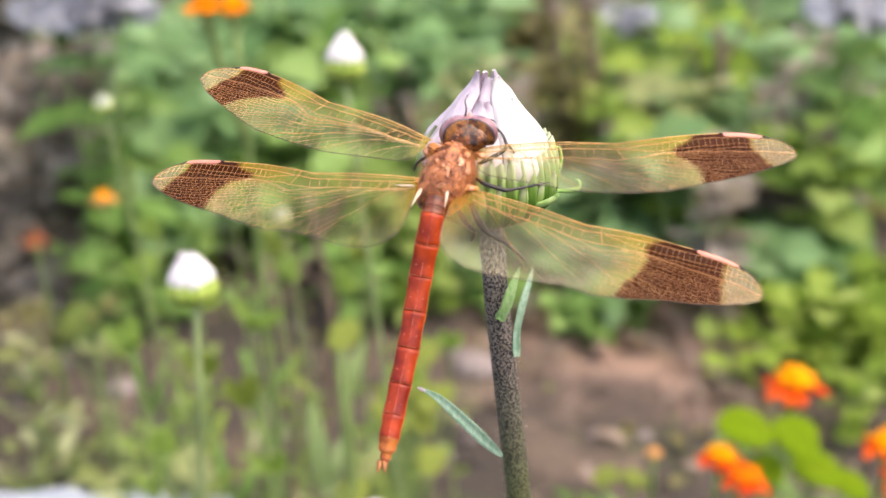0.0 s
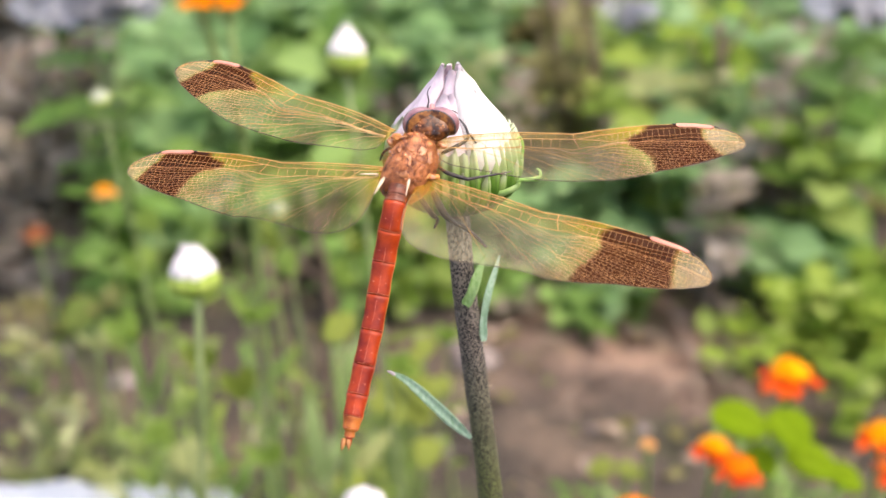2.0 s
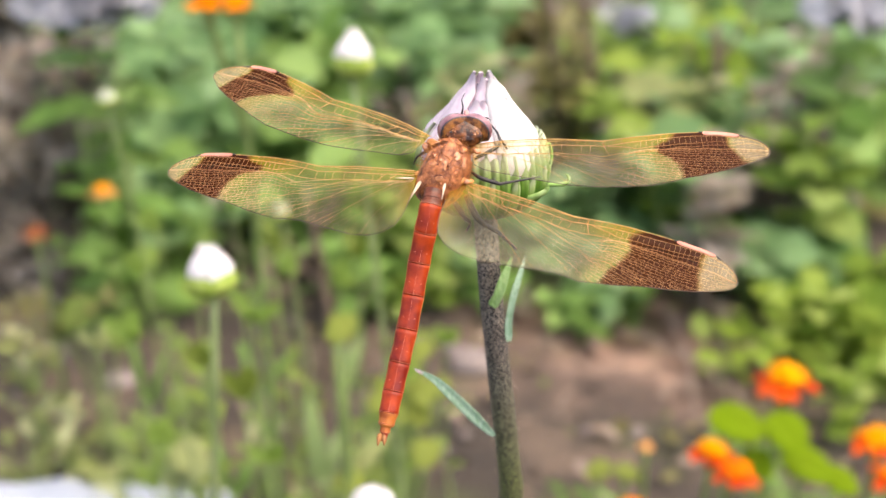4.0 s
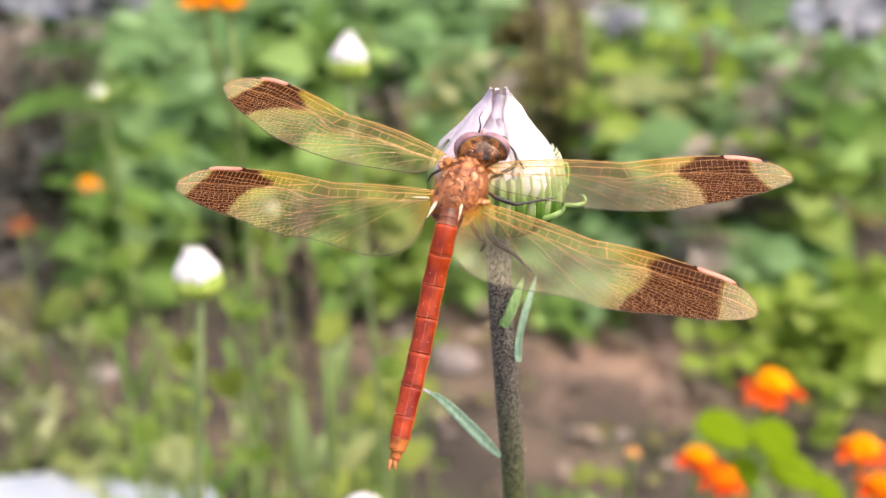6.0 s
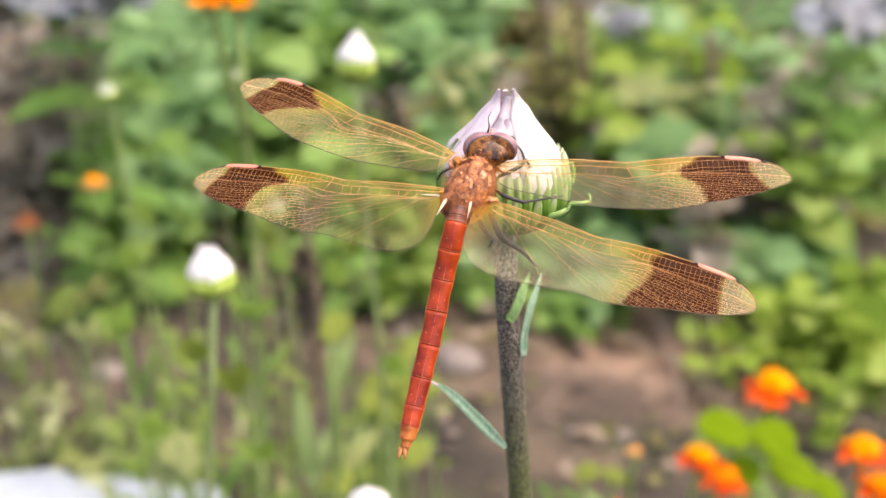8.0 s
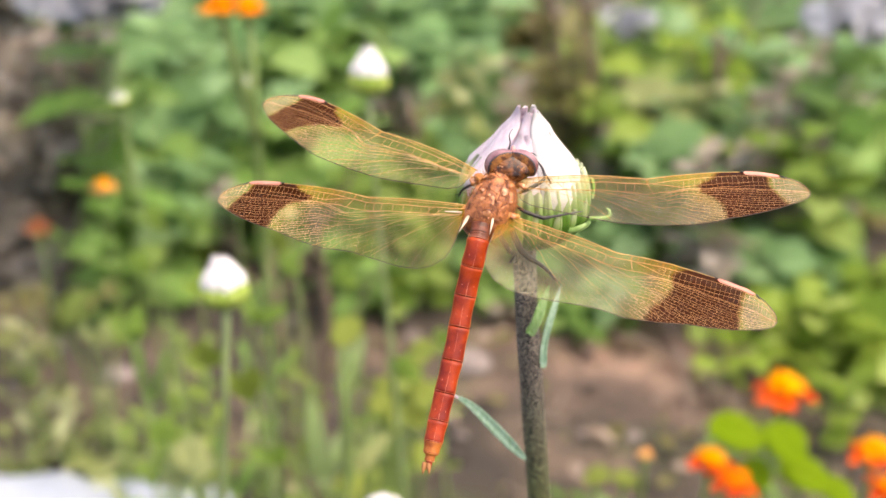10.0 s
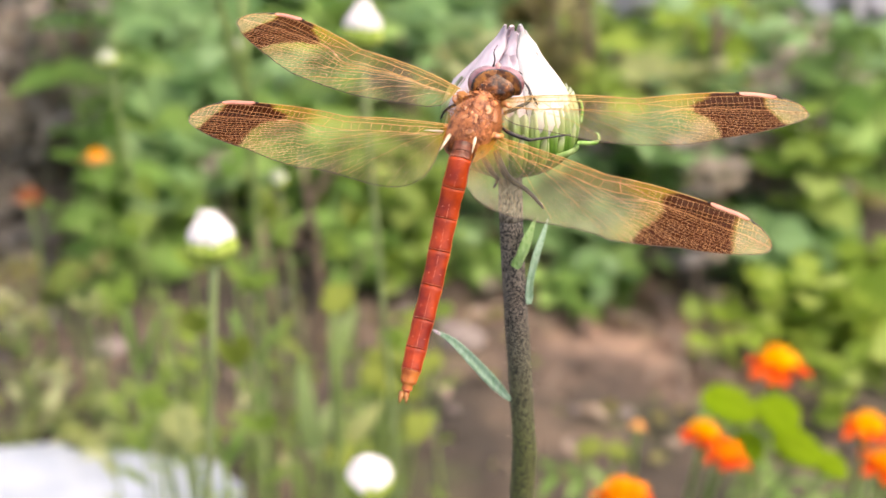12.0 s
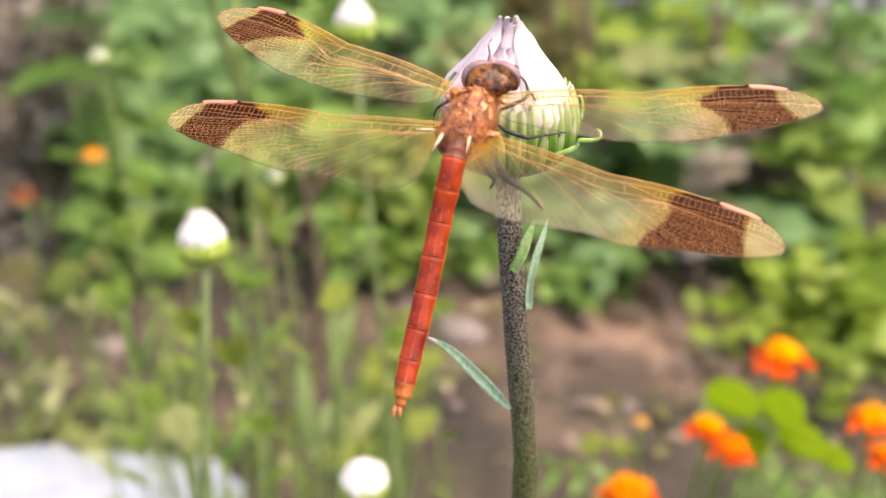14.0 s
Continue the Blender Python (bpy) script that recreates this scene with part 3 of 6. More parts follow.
    def fan(i, j):
        """Where vein i of the fan crosses column j; none once it has met the rear edge."""
        if (i, j) not in nodes:
            s = columns[j] + rnd.uniform(-0.22, 0.22) * (columns[min(j + 1, len(columns) - 1)] - columns[j])
            goal = 0.05 + 1.55 * (i / count) ** 1.15 + rnd.uniform(-0.004, 0.004)
            way = max(0.0, (columns[j] + 0.03) / (goal + 0.03)) ** 1.7
            front = root(s)
            zig = (0.10 if (i // max(1, i & -i) // 2 + j) % 2 else -0.10) * (0.02 if j else 0)
            nodes[i, j] = (min(s, 0.995), front + (1 - front) * min(1.0, max(0.0, way + zig))) if way < 1.0 else None
        return nodes[i, j]

    for j in range(len(columns) - 1):
        s = columns[j]
        a, b, c, d = edges(s)
        chord = math.hypot(c - a, d - b) * (1 - root(s))
        cell = value([(0, 0.030), (0.4, 0.020), (0.58, 0.0125), (1, 0.0108)], s)
        live = []
        for i in range(1, count):
            step = i & -i
            p, q = fan(i, j), fan(i, j + 1)
            if p is None:
                continue
            lo, hi = fan(i - step, j) if i > step else (s, 1.0), fan(i + step, j) if i + step < count else (s, root(s))
            if lo is None:
                lo = (s, 1.0)
            room = abs((lo[1] if lo else 1.0) - (hi[1] if hi else 1.0)) / 2 * chord / (1 - root(s) + 1e-6)
            if step >= count // 8 or room > cell * 0.80:
                live.append((i, p))
                # fainter and thinner towards the root and the rear
                fat = value([(0, 3.5), (0.3, 5), (0.48, 11), (0.6, 18), (1, 16)], s) + (6 if step >= count // 8 and s < 0.7 else 0)
                # net below 1 thins the veins where glare would wash them out
                fat *= net if s < 0.5 else 1.0
                edge(p, q or (min(0.995, columns[j] + 0.01), 1.0), fat, step >= count // 8 and 0.3 < s < 0.62)
        live.sort(key=lambda it: it[1][1])
        rows = [(0, (s, root(s)))] + live + [(-1, (s, 1.0))]
        for (i, p), (k, q) in zip(rows, rows[1:]):
            if q[1] - p[1] < 0.01:
                continue
            shift = 0.5 * (columns[j + 1] - columns[j]) * ((i // max(1, i & -i)) % 4 // 2 if i > 0 else 0)
            fat = value([(0, 3), (0.3, 4), (0.48, 9), (0.6, 16), (1, 14)], s) * (net if s < 0.5 else 1.0)
            edge((min(0.99, p[0] + shift), p[1]), (min(0.99, q[0] + shift * 0.6), min(1.0, q[1])), fat)
    for kind, text in (("vein", "stout orange veins along the front"), ("fine_vein", "fine tan net of wing veins"), ("band_vein", "rust-brown veins across the band")):
        tagged(part("venation", joined(lines[kind]), M[kind], wing, text), kind="stuff")

    front = [skin(spot[0] * i / 60, 0.0, 0.0006) for i in range(61)]
    part("leading_edge", tube(front, [0.000050 - 0.000014 * i / 60 for i in range(61)], 6), M["vein"], wing, "thick orange leading edge")
    rim = [skin(1 - (1 - spot[1]) * (1 - i / 24) ** 1.5, 0.0) for i in range(25)] + [skin(1 - (i / 90) ** 1.5, 1.0) for i in range(1, 90)]
    part("rim_vein", tube(rim, 0.000031, 4), M["rim"], wing, "thin dark rim")
    long = [spot[0] + (spot[1] - spot[0]) * i / 14 for i in range(15)]
    wide = [math.sin(math.pi / 2 * min(1, (i + 0.5) / 2, (14 - i + 0.5) / 2)) for i in range(15)]
    part("pterostigma", blade([skin(s, share(s, FIRST) * 0.36, 0.004) for s in long], [length * value(FIRST, s) * 0.86 * w for s, w in zip(long, wide)], e3, -0.25, 0.00009), M["stigma"], wing, "pale pink wing spot")
    for s in (spot[0] - 0.012, spot[1] + 0.004):
        part("stigma_end", tube([skin(s, 0.01, 0.003), skin(s + 0.016, share(s, FIRST) * (0.15 if s < spot[0] else 0.6), 0.003)], [0.00006, 0.00005], 6), M["black"], wing, "black end of the wing spot")


def make_dragonfly():
    body = thing("dragonfly", mm(0.6, -7.0, 92.5), "red dragonfly with brown-banded wings perched on a flower bud", "dragonfly")
    X = Vector((1, 0, 0))
    # thorax, lying from the head back to the abdomen
    front, back = mm(1.30, -8.61, 91.60), mm(-0.29, -3.86, 89.20)
    along = (back - front).normalized()
    across = (X - along * X.dot(along)).normalized()
    upward = across.cross(along)
    if upward.dot(AHEAD) > 0:
        upward = -upward
    mid = front.lerp(back, 0.5)
    p, f, s = ball(mid - upward * 0.0008, across * 0.0021, upward * 0.0027, along * 0.0034, 60, 80)
    middle = mid - upward * 0.0008
    rough = []
    for q in p:
        d = q - middle
        a = d.dot(across) / 0.00215
        fold = 0.02 * math.cos(a * 7) * math.exp(-a * a * 2) + 0.04 * noise.noise(q * 900) + 0.025 * noise.noise(q * 2400)
        b = d.dot(along) / 0.0034
        wide = 1.0 + 0.16 * (a * a) * (b * b) * 4 if b > 0 else 1.0
        rough.append(middle + d * (wide + fold) - across * (0.0004 * max(0.0, b) + d.dot(across) / 0.0021 * 0.00030 * max(0.0, -b) - 0.0002 * max(0.0, -b)))
    thorax = part("thorax", (rough, f, s), M["thorax"], body, "rust-orange hairy thorax")
    rnd = random.Random(3)
    def over(a, c, lift=0.0):
        """A point on the back of the thorax: turned sideways by a, along by c."""
        return middle + across * 0.00208 * math.sin(a) * math.cos(c) * (1 - 0.12 * max(0.0, -math.sin(c))) + along * 0.0034 * math.sin(c) + upward * (0.0027 * math.cos(a) * math.cos(c) + lift)

    for side in (-1, 1):
        for a0, c0, wide, tall, turn in ((0.42, -0.90, 36, 30, 0.8), (0.30, -0.56, 34, 40, 0.3), (0.66, -0.50, 34, 46, 0.5), (0.46, -0.10, 34, 50, -0.2), (0.80, -0.05, 36, 50, 0.2), (0.36, 0.36, 32, 40, -0.3), (0.68, 0.40, 34, 44, 0.1), (0.34, 0.74, 28, 32, 0.2), (0.66, 0.78, 30, 30, 0.1)):
            w = side * (a0 + rnd.uniform(-0.03, 0.03))
            at = over(w, c0, -0.00005)
            out = (at - middle).normalized()
            u = (along * math.cos(turn) + across * side * math.sin(turn))
            u = (u - out * u.dot(out)).normalized()
            part("plate", ball(at, u.cross(out) * wide * 1e-5, u * tall * 1.15e-5, out * 0.00008, 12, 18, 0.25, 2200), M["sclerite"] if rnd.random() < 0.6 else M["thorax"], thorax)
    for c0, wide, tall in ((-0.95, 44, 34), (-0.58, 34, 44), (-0.14, 52, 62), (0.34, 40, 44), (0.70, 36, 36)):
        at = over(0.0, c0, -0.00006)
        out = (at - middle).normalized()
        u = (along - out * along.dot(out)).normalized()
        part("plate", ball(at, u.cross(out) * wide * 1e-5, u * tall * 1.1e-5, out * 0.00010, 14, 20, 0.2, 2000), M["thorax"] if c0 == -0.14 else M["sclerite"], thorax)
    for s in range(40):
        a, c = rnd.uniform(-0.9, 0.9), rnd.uniform(-1.15, -0.3) if s % 3 else rnd.uniform(-0.3, 0.9)
        at = over(a, c, 0.00003)
        out = (at - middle).normalized()
        r = rnd.uniform(0.00007, 0.00014)
        part("plate", ball(at, across * r, along * r * rnd.uniform(1.0, 1.8), out * 0.00008, 6, 10, 0.35, 3000), M[("sclerite", "thorax")[s % 2]], thorax)
    for c in (-0.38, 0.32, 0.62):
        seam = [over(-0.5 + i / 10, c + 0.05 * math.cos(i * 0.6), 0.00001) for i in range(11)]
        part("seam", tube(seam, [4e-5 * math.sin(math.pi * (i + 0.5) / 11) + 1e-5 for i in range(11)], 6), M["waist"], thorax, "dark seam across the back")
    for a in (-0.62, -0.24, 0.24, 0.62):
        seam = [over(a * (1 + 0.25 * math.sin(i * 0.9)), -0.95 + 1.65 * i / 14, 0.00002) for i in range(15)]
        part("seam", tube(seam, [3.4e-5 * math.sin(math.pi * (i + 0.5) / 15) + 1e-5 for i in range(15)], 6), M["waist"], thorax, "dark seam along the back")
    for p in ((-1.05, -7.89, 90.80), (-1.58, -5.28, 89.60), (2.67, -7.72, 90.90), (2.11, -4.82, 89.80)):
        for s in range(5):
            at = mm(*p) + Vector((rnd.gauss(0, 1), rnd.gauss(0, 1), rnd.gauss(0, 1))) * 0.0003
            part("wing_root", ball(at, across * 0.00036, along * rnd.uniform(0.00022, 0.00036), upward * 0.00018, 8, 12, 0.35, 2600), M["sclerite"] if s % 2 else M["amber_root"], thorax, "amber knob at the wing root")
    hairs = []
    for s in range(2400):
        a, c = rnd.uniform(-1.7, 1.7), rnd.uniform(-1.3, 1.3)
        d = across * math.sin(a) * math.cos(c) + along * math.sin(c) * 1.2 + upward * math.cos(a) * math.cos(c)
        at = mid - upward * 0.0008 + across * 0.0020 * math.sin(a) * math.cos(c) + along * 0.0032 * math.sin(c) + upward * 0.0027 * math.cos(a) * math.cos(c)
        d = (d.normalized() + Vector((rnd.uniform(-.5, .5), rnd.uniform(-.5, .5), rnd.uniform(-.5, .5)))).normalized()
        hairs.append(tube([at, at + d * rnd.uniform(0.0003, 0.0010) * (0.30 + 0.70 * min(1.0, abs(a) / 1.2))], [0.000009, 0.000003], 3))
    part("fuzz", joined(hairs), M["fuzz"], thorax, "short golden hairs")
    # head, level while the body slants
    hx = X
    hy = (along - X * along.x).normalized()
    hz = hx.cross(hy)
    hz = -hz if hz.dot(AHEAD) > 0 else hz
    hc = mm(2.10, -9.38, 91.20)
    head = part("head", ball(hc + hy * 0.00025 + hz * 0.00012, hx * 0.0020, hz * 0.00100, hy * 0.00134, 32, 48, 0.05, 1500), M["eye_back"], body, "mottled orange and dark brown head")
    well = hc + DOWN * 0.00042
    for side in (-1, 1):
        ec = hc + hx * 0.00070 * side + hz * 0.0001
        p, f, s = ball(ec, hx * 0.00172, hz * 0.0014, hy * 0.00150, 64, 88)
        depth = []
        for q in p:
            c = q - well
            depth.append(math.hypot(c.x / 0.00206, c.dot(DOWN) / (0.00153 if c.dot(DOWN) < 0 else 0.0026)))
        p = [q - (q - ec) * 0.42 * max(0.0, min(1.0, (1.0 - d) * 2.2)) ** 0.7 for q, d in zip(p, depth)]
        slots = []
        for face in f:
            d = sum(depth[i] for i in face) / len(face)
            slots.append(0 if d > 1.04 else (2 if d > 0.985 else (3 if d > 0.70 else 1)))
        part("eye", (p, f, slots), [M["eye"], M["eye_back"], M["black"], M["flank_rim"]], head, "large plum-brown compound eye")
    part("occiput", ball(hc + hy * 0.00105 + hz * 0.00050, hx * 0.0009, hz * 0.00036, hy * 0.00045, 24, 32, 0.14, 1800), M["eye_back"], head, "tan knobbly back of the head")
    part("crown", ball(hc + hz * 0.0010 - hy * 0.00116 + hx * 0.0001, hx * 0.00024, hz * 0.00022, hy * 0.00036, 8, 12), M["crown"], head, "pinkish knob between the eyes")
    for s in range(64):
        w = rnd.uniform(0, 6.283)
        r = rnd.random() ** 0.35
        x, y = r * math.cos(w) * 0.0016, r * math.sin(w) * 0.0009
        z = 0.0014 * math.sqrt(max(0.05, 1 - ((abs(x) - 0.0007) / 0.0017) ** 2 - (y / 0.0015) ** 2)) * 0.70
        at = hc + hx * x + hy * (y + 0.0003) + hz * z
        k = rnd.uniform(0.00005, 0.00012)
        part("scale", ball(at, hx * k * rnd.uniform(0.7, 1.5), hz * k * 0.6, hy * k, 6, 8, 0.2, 2500), M["cream" if r < 0.35 and s % 2 else ("flank_rim", "sclerite", "flank_rim", "black")[s % 4]], head)
    part("antenna", tube(glide([mm(1.80, -10.82, 91.00), mm(1.92, -11.39, 90.80), mm(1.80, -12.07, 90.80), mm(2.09, -12.64, 91.00)], 9), [0.00010, 0.00009, 0.00008, 0.00007, 0.00006, 0.00005, 0.00004, 0.00004, 0.00003], 6), M["black"], head, "thin black antenna")
    part("antenna", tube(glide([mm(3.29, -10.40, 91.20), mm(3.90, -10.65, 91.60), mm(4.38, -10.41, 92.00)], 7), 0.00005, 6), M["black"], head, "thin black antenna")
    # abdomen: ten rings
    line = [mm(-0.55, -4.0, 89.0), mm(-0.88, -2.20, 88.30), mm(-1.75, 2.12, 88.90), mm(-2.66, 7.38, 88.60), mm(-3.66, 12.10, 88.00), mm(-4.31, 15.34, 87.40), mm(-4.63, 17.10, 87.20)]
    abdomen = part("abdomen", tube(glide(line, 30), [0.0007] * 22 + [0.0003] * 8, 10), M["red"], body, "scarlet abdomen with orange flanks")
    marks = (0.0, 0.10, 0.138, 0.246, 0.34, 0.427, 0.52, 0.613, 0.711, 0.80, 0.865, 0.93)
    girth = [(0, 0.00092), (0.08, 0.00094), (0.15, 0.00108), (0.2, 0.00110), (0.4, 0.00104), (0.6, 0.00100), (0.75, 0.00096), (0.80, 0.00090), (0.85, 0.00078), (0.87, 0.00072), (0.88, 0.0005), (1, 0.00046)]
    fine = glide(line, 241)
    for n in range(11):
        a, b = marks[n], marks[n + 1]
        rings, sides = 9, 36
        v, f, slots = [], [], []
        for i in range(rings + 1):
            s = i / rings
            w = a + (b - a) * s
            k = int(w * 240)
            p = fine[k]
            t = (fine[min(k + 3, 240)] - fine[max(k - 3, 0)]).normalized()
            sx = (X - t * X.dot(t)).normalized()
            up = sx.cross(t)
            up = -up if up.dot(AHEAD) > 0 else up
            r = value(girth, w) * 0.95 * (1.0 - 0.085 * math.sin(math.pi * s)) * (0.96 if s in (0, 1) else 1)
            for h in range(sides):
                g = 2 * math.pi * h / sides
                cr = 1.0 + (0.035 if h == 0 else 0)
                lift = math.cos(g)
                v.append(p + sx * math.sin(g) * r * cr + up * (lift * 0.86 if lift > 0 else lift * 0.8) * r * cr)
        for i in range(rings):
            for h in range(sides):
                j = (h + 1) % sides
                f.append((i * sides + h, i * sides + j, (i + 1) * sides + j, (i + 1) * sides + h))
                g = min(h + 0.5, sides - h - 0.5) / sides * 360
                slots.append(0 if g < 66 else 2)
        f += [tuple(range(sides - 1, -1, -1)), tuple(rings * sides + h for h in range(sides))]
        slots += [0, 0]
        mats = [M["waist"] if n < 2 else (M["red"] if n < 9 else M["tail"]), M["ridge"], M["waist"] if n < 1 else M["flank"]]
        part("segment", (v, f, slots), mats, abdomen)
        k = int((b - 0.004) * 240)
        p, t = fine[k], (fine[min(k + 3, 240)] - fine[max(k - 3, 0)]).normalized()
        sx = (X - t * X.dot(t)).normalized()
        up = sx.cross(t)
        up = -up if up.dot(AHEAD) > 0 else up
        r = value(girth, b - 0.002) * 0.985 * 0.95
        arc = [p + sx * math.sin(g) * r + up * math.cos(g) * r * 0.88 for g in [radians(-95 + 10 * i) for i in range(20)]]
        if 1 < n < 9:
            keel = [fine[int((a + (b - a) * i / 8) * 240)] + up * (value(girth, a + (b - a) * i / 8) * 0.95 * (1 - 0.085 * math.sin(math.pi * i / 8)) * 0.875) for i in range(1, 9)]
            part("keel", tube(keel, 0.000017, 5), M["ridge"], abdomen, "pale ridge along the back")
        part("joint_ring", tube(arc, 0.000016, 5), M["leg"] if n < 1 else M["ridge"], abdomen, "pale raised joint")
        if 1 < n < 8:
            k = int((a + (b - a) * 0.62) * 240)
            for side in (-1, 1):
                at = fine[k] + sx * side * r * 0.52 + up * r * 0.80
                part("spot", ball(at, sx * 0.00004, up * 0.00003, t * 0.00005, 5, 8), M["ridge"], abdomen)
    for side in (-1, 1):
        out = Vector((side * 0.0001, 0, 0))
        part("tail_hook", tube(glide([mm(-4.74, 16.54, 87.20) + out * 1.5, mm(-4.76, 17.04, 86.90) + out * 2.3, mm(-4.79, 17.45, 86.80) + out * 2.8], 6), [0.00022, 0.00024, 0.00021, 0.00016, 0.0001, 0.00004], 7), M["tail_plate"], abdomen, "short tan tail appendage")
    # pale triangles behind the wing roots
    for a, b, w in (((-1.67, -4.79, 88.20), (-2.50, -3.30, 87.60), 0.00032), ((0.40, -4.60, 87.40), (0.12, -3.15, 86.90), 0.00024), ((-2.24, -5.06, 89.40), (-3.90, -5.12, 89.60), 0.0002)):
        a, b = mm(*a), mm(*b)
        part("root_patch", blade(glide([a, a.lerp(b, 0.5) - AHEAD * 0.0002, b], 6), [w * 0.7, w, w * 0.85, w * 0.6, w * 0.35, w * 0.08], -AHEAD, -0.4, 0.00012), M["cream"], body, "cream-white patch at the wing root")
    # wings
    make_wing(body, (-0.9, -8.9, 91.6), (-21.1, -15.85, 99.4), False, "see-through amber fore wing with a brown band", [(0, 0.70), (0.12, 0.69), (0.22, 0.63), (0.32, 0.605), (0.42, 0.67), (0.6, 0.73), (0.8, 0.77), (1, 0.79)], [(0, 0.865), (0.2, 0.875), (0.6, 0.90), (1, 0.915)], (0.767, 0.892), broad=1.14, blunt=0.03, sky_veil=0.14, net=2.0)
    make_wing(body, (2.7, -8.2, 91.6), (27.9, -7.55, 88.6), False, "see-through amber fore wing with a brown band", [(0, 0.70), (0.12, 0.68), (0.24, 0.625), (0.36, 0.63), (0.5, 0.665), (0.7, 0.70), (1, 0.705)], [(0, 0.872), (0.4, 0.875), (0.7, 0.90), (1, 0.925)], (0.791, 0.913), sky_veil=0.22, net=0.65)
    make_wing(body, (-1.3, -5.9, 90.4), (-24.6, -6.25, 95.5), True, "broad see-through hind wing with a brown band", [(0, 0.70), (0.10, 0.69), (0.18, 0.63), (0.28, 0.625), (0.38, 0.69), (0.6, 0.735), (1, 0.745)], [(0, 0.88), (0.3, 0.895), (0.6, 0.92), (1, 0.935)], (0.771, 0.903), sky_veil=0.11)
    make_wing(body, (2.6, -5.4, 90.6), (24.9, 3.4, 86.7), True, "broad see-through hind wing with a brown band", [(0, 0.66), (0.10, 0.62), (0.2, 0.605), (0.4, 0.625), (0.6, 0.605), (0.8, 0.575), (1, 0.565)], [(0, 0.872), (0.3, 0.865), (0.6, 0.865), (1, 0.875)], (0.765, 0.905), slide=-0.06, drop=0.024, sky_veil=0.27, net=0.6)
    # legs
    legs = [
        ("fore", [(2.81, -5.84, 92.50), (3.50, -5.35, 92.20), (5.11, -4.86, 92.30), (5.51, -4.88, 92.40), (7.17, -5.21, 93.20), (9.02, -5.62, 94.60)], [0.13, 0.19, 0.17, 0.14, 0.10, 0.06], "black"),
        ("fore", [(2.96, -7.03, 92.40), (4.06, -7.58, 92.60), (5.21, -8.34, 93.00), (5.11, -9.36, 93.40), (4.51, -10.19, 93.80)], [0.16, 0.2, 0.15, 0.11, 0.07], "black"),
        ("mid", [(5.13, -9.08, 93.60), (5.67, -8.51, 93.80), (6.00, -8.03, 94.00)], [0.1, 0.09, 0.06], "leg"),
        ("hind", [(0.93, -3.56, 91.00), (1.67, -2.52, 91.60), (2.22, -1.75, 92.40), (2.66, -1.37, 93.00), (2.36, -0.66, 93.60)], [0.22, 0.26, 0.22, 0.15, 0.1], "black"),
        ("hind", [(2.30, -3.70, 91.00), (2.86, -2.45, 91.60), (3.66, -1.40, 92.20), (5.40, -0.40, 93.20), (6.87, 0.94, 94.50)], [0.26, 0.34, 0.27, 0.19, 0.13], "black"),
        ("mid", [(-1.22, -7.75, 93.00), (-2.10, -7.32, 94.50), (-2.48, -6.66, 95.50)], [0.15, 0.11, 0.05], "black"),
    ]
    for pair, pts, fat, tone in legs:
        way = glide([mm(*p) for p in pts], 17)
        r = [value([(i / (len(fat) - 1), q / 1000) for i, q in enumerate(fat)], i / 16) for i in range(17)]
        leg = part(pair + "_leg", tube(way, r, 8, lumps=0.06), M[tone], body, "thin dark bristly leg")
        bristles = []
        for i in range(3, 15):
            d = (way[i + 1] - way[i]).normalized()
            o = d.cross(AHEAD).normalized()
            for sg in (-1, 1):
                bristles.append(tube([way[i], way[i] + o * sg * 0.00035 + d * 0.0003], [0.000018, 0.000006], 3))
        part("bristles", joined(bristles), M["black"], leg)


make_dragonfly()


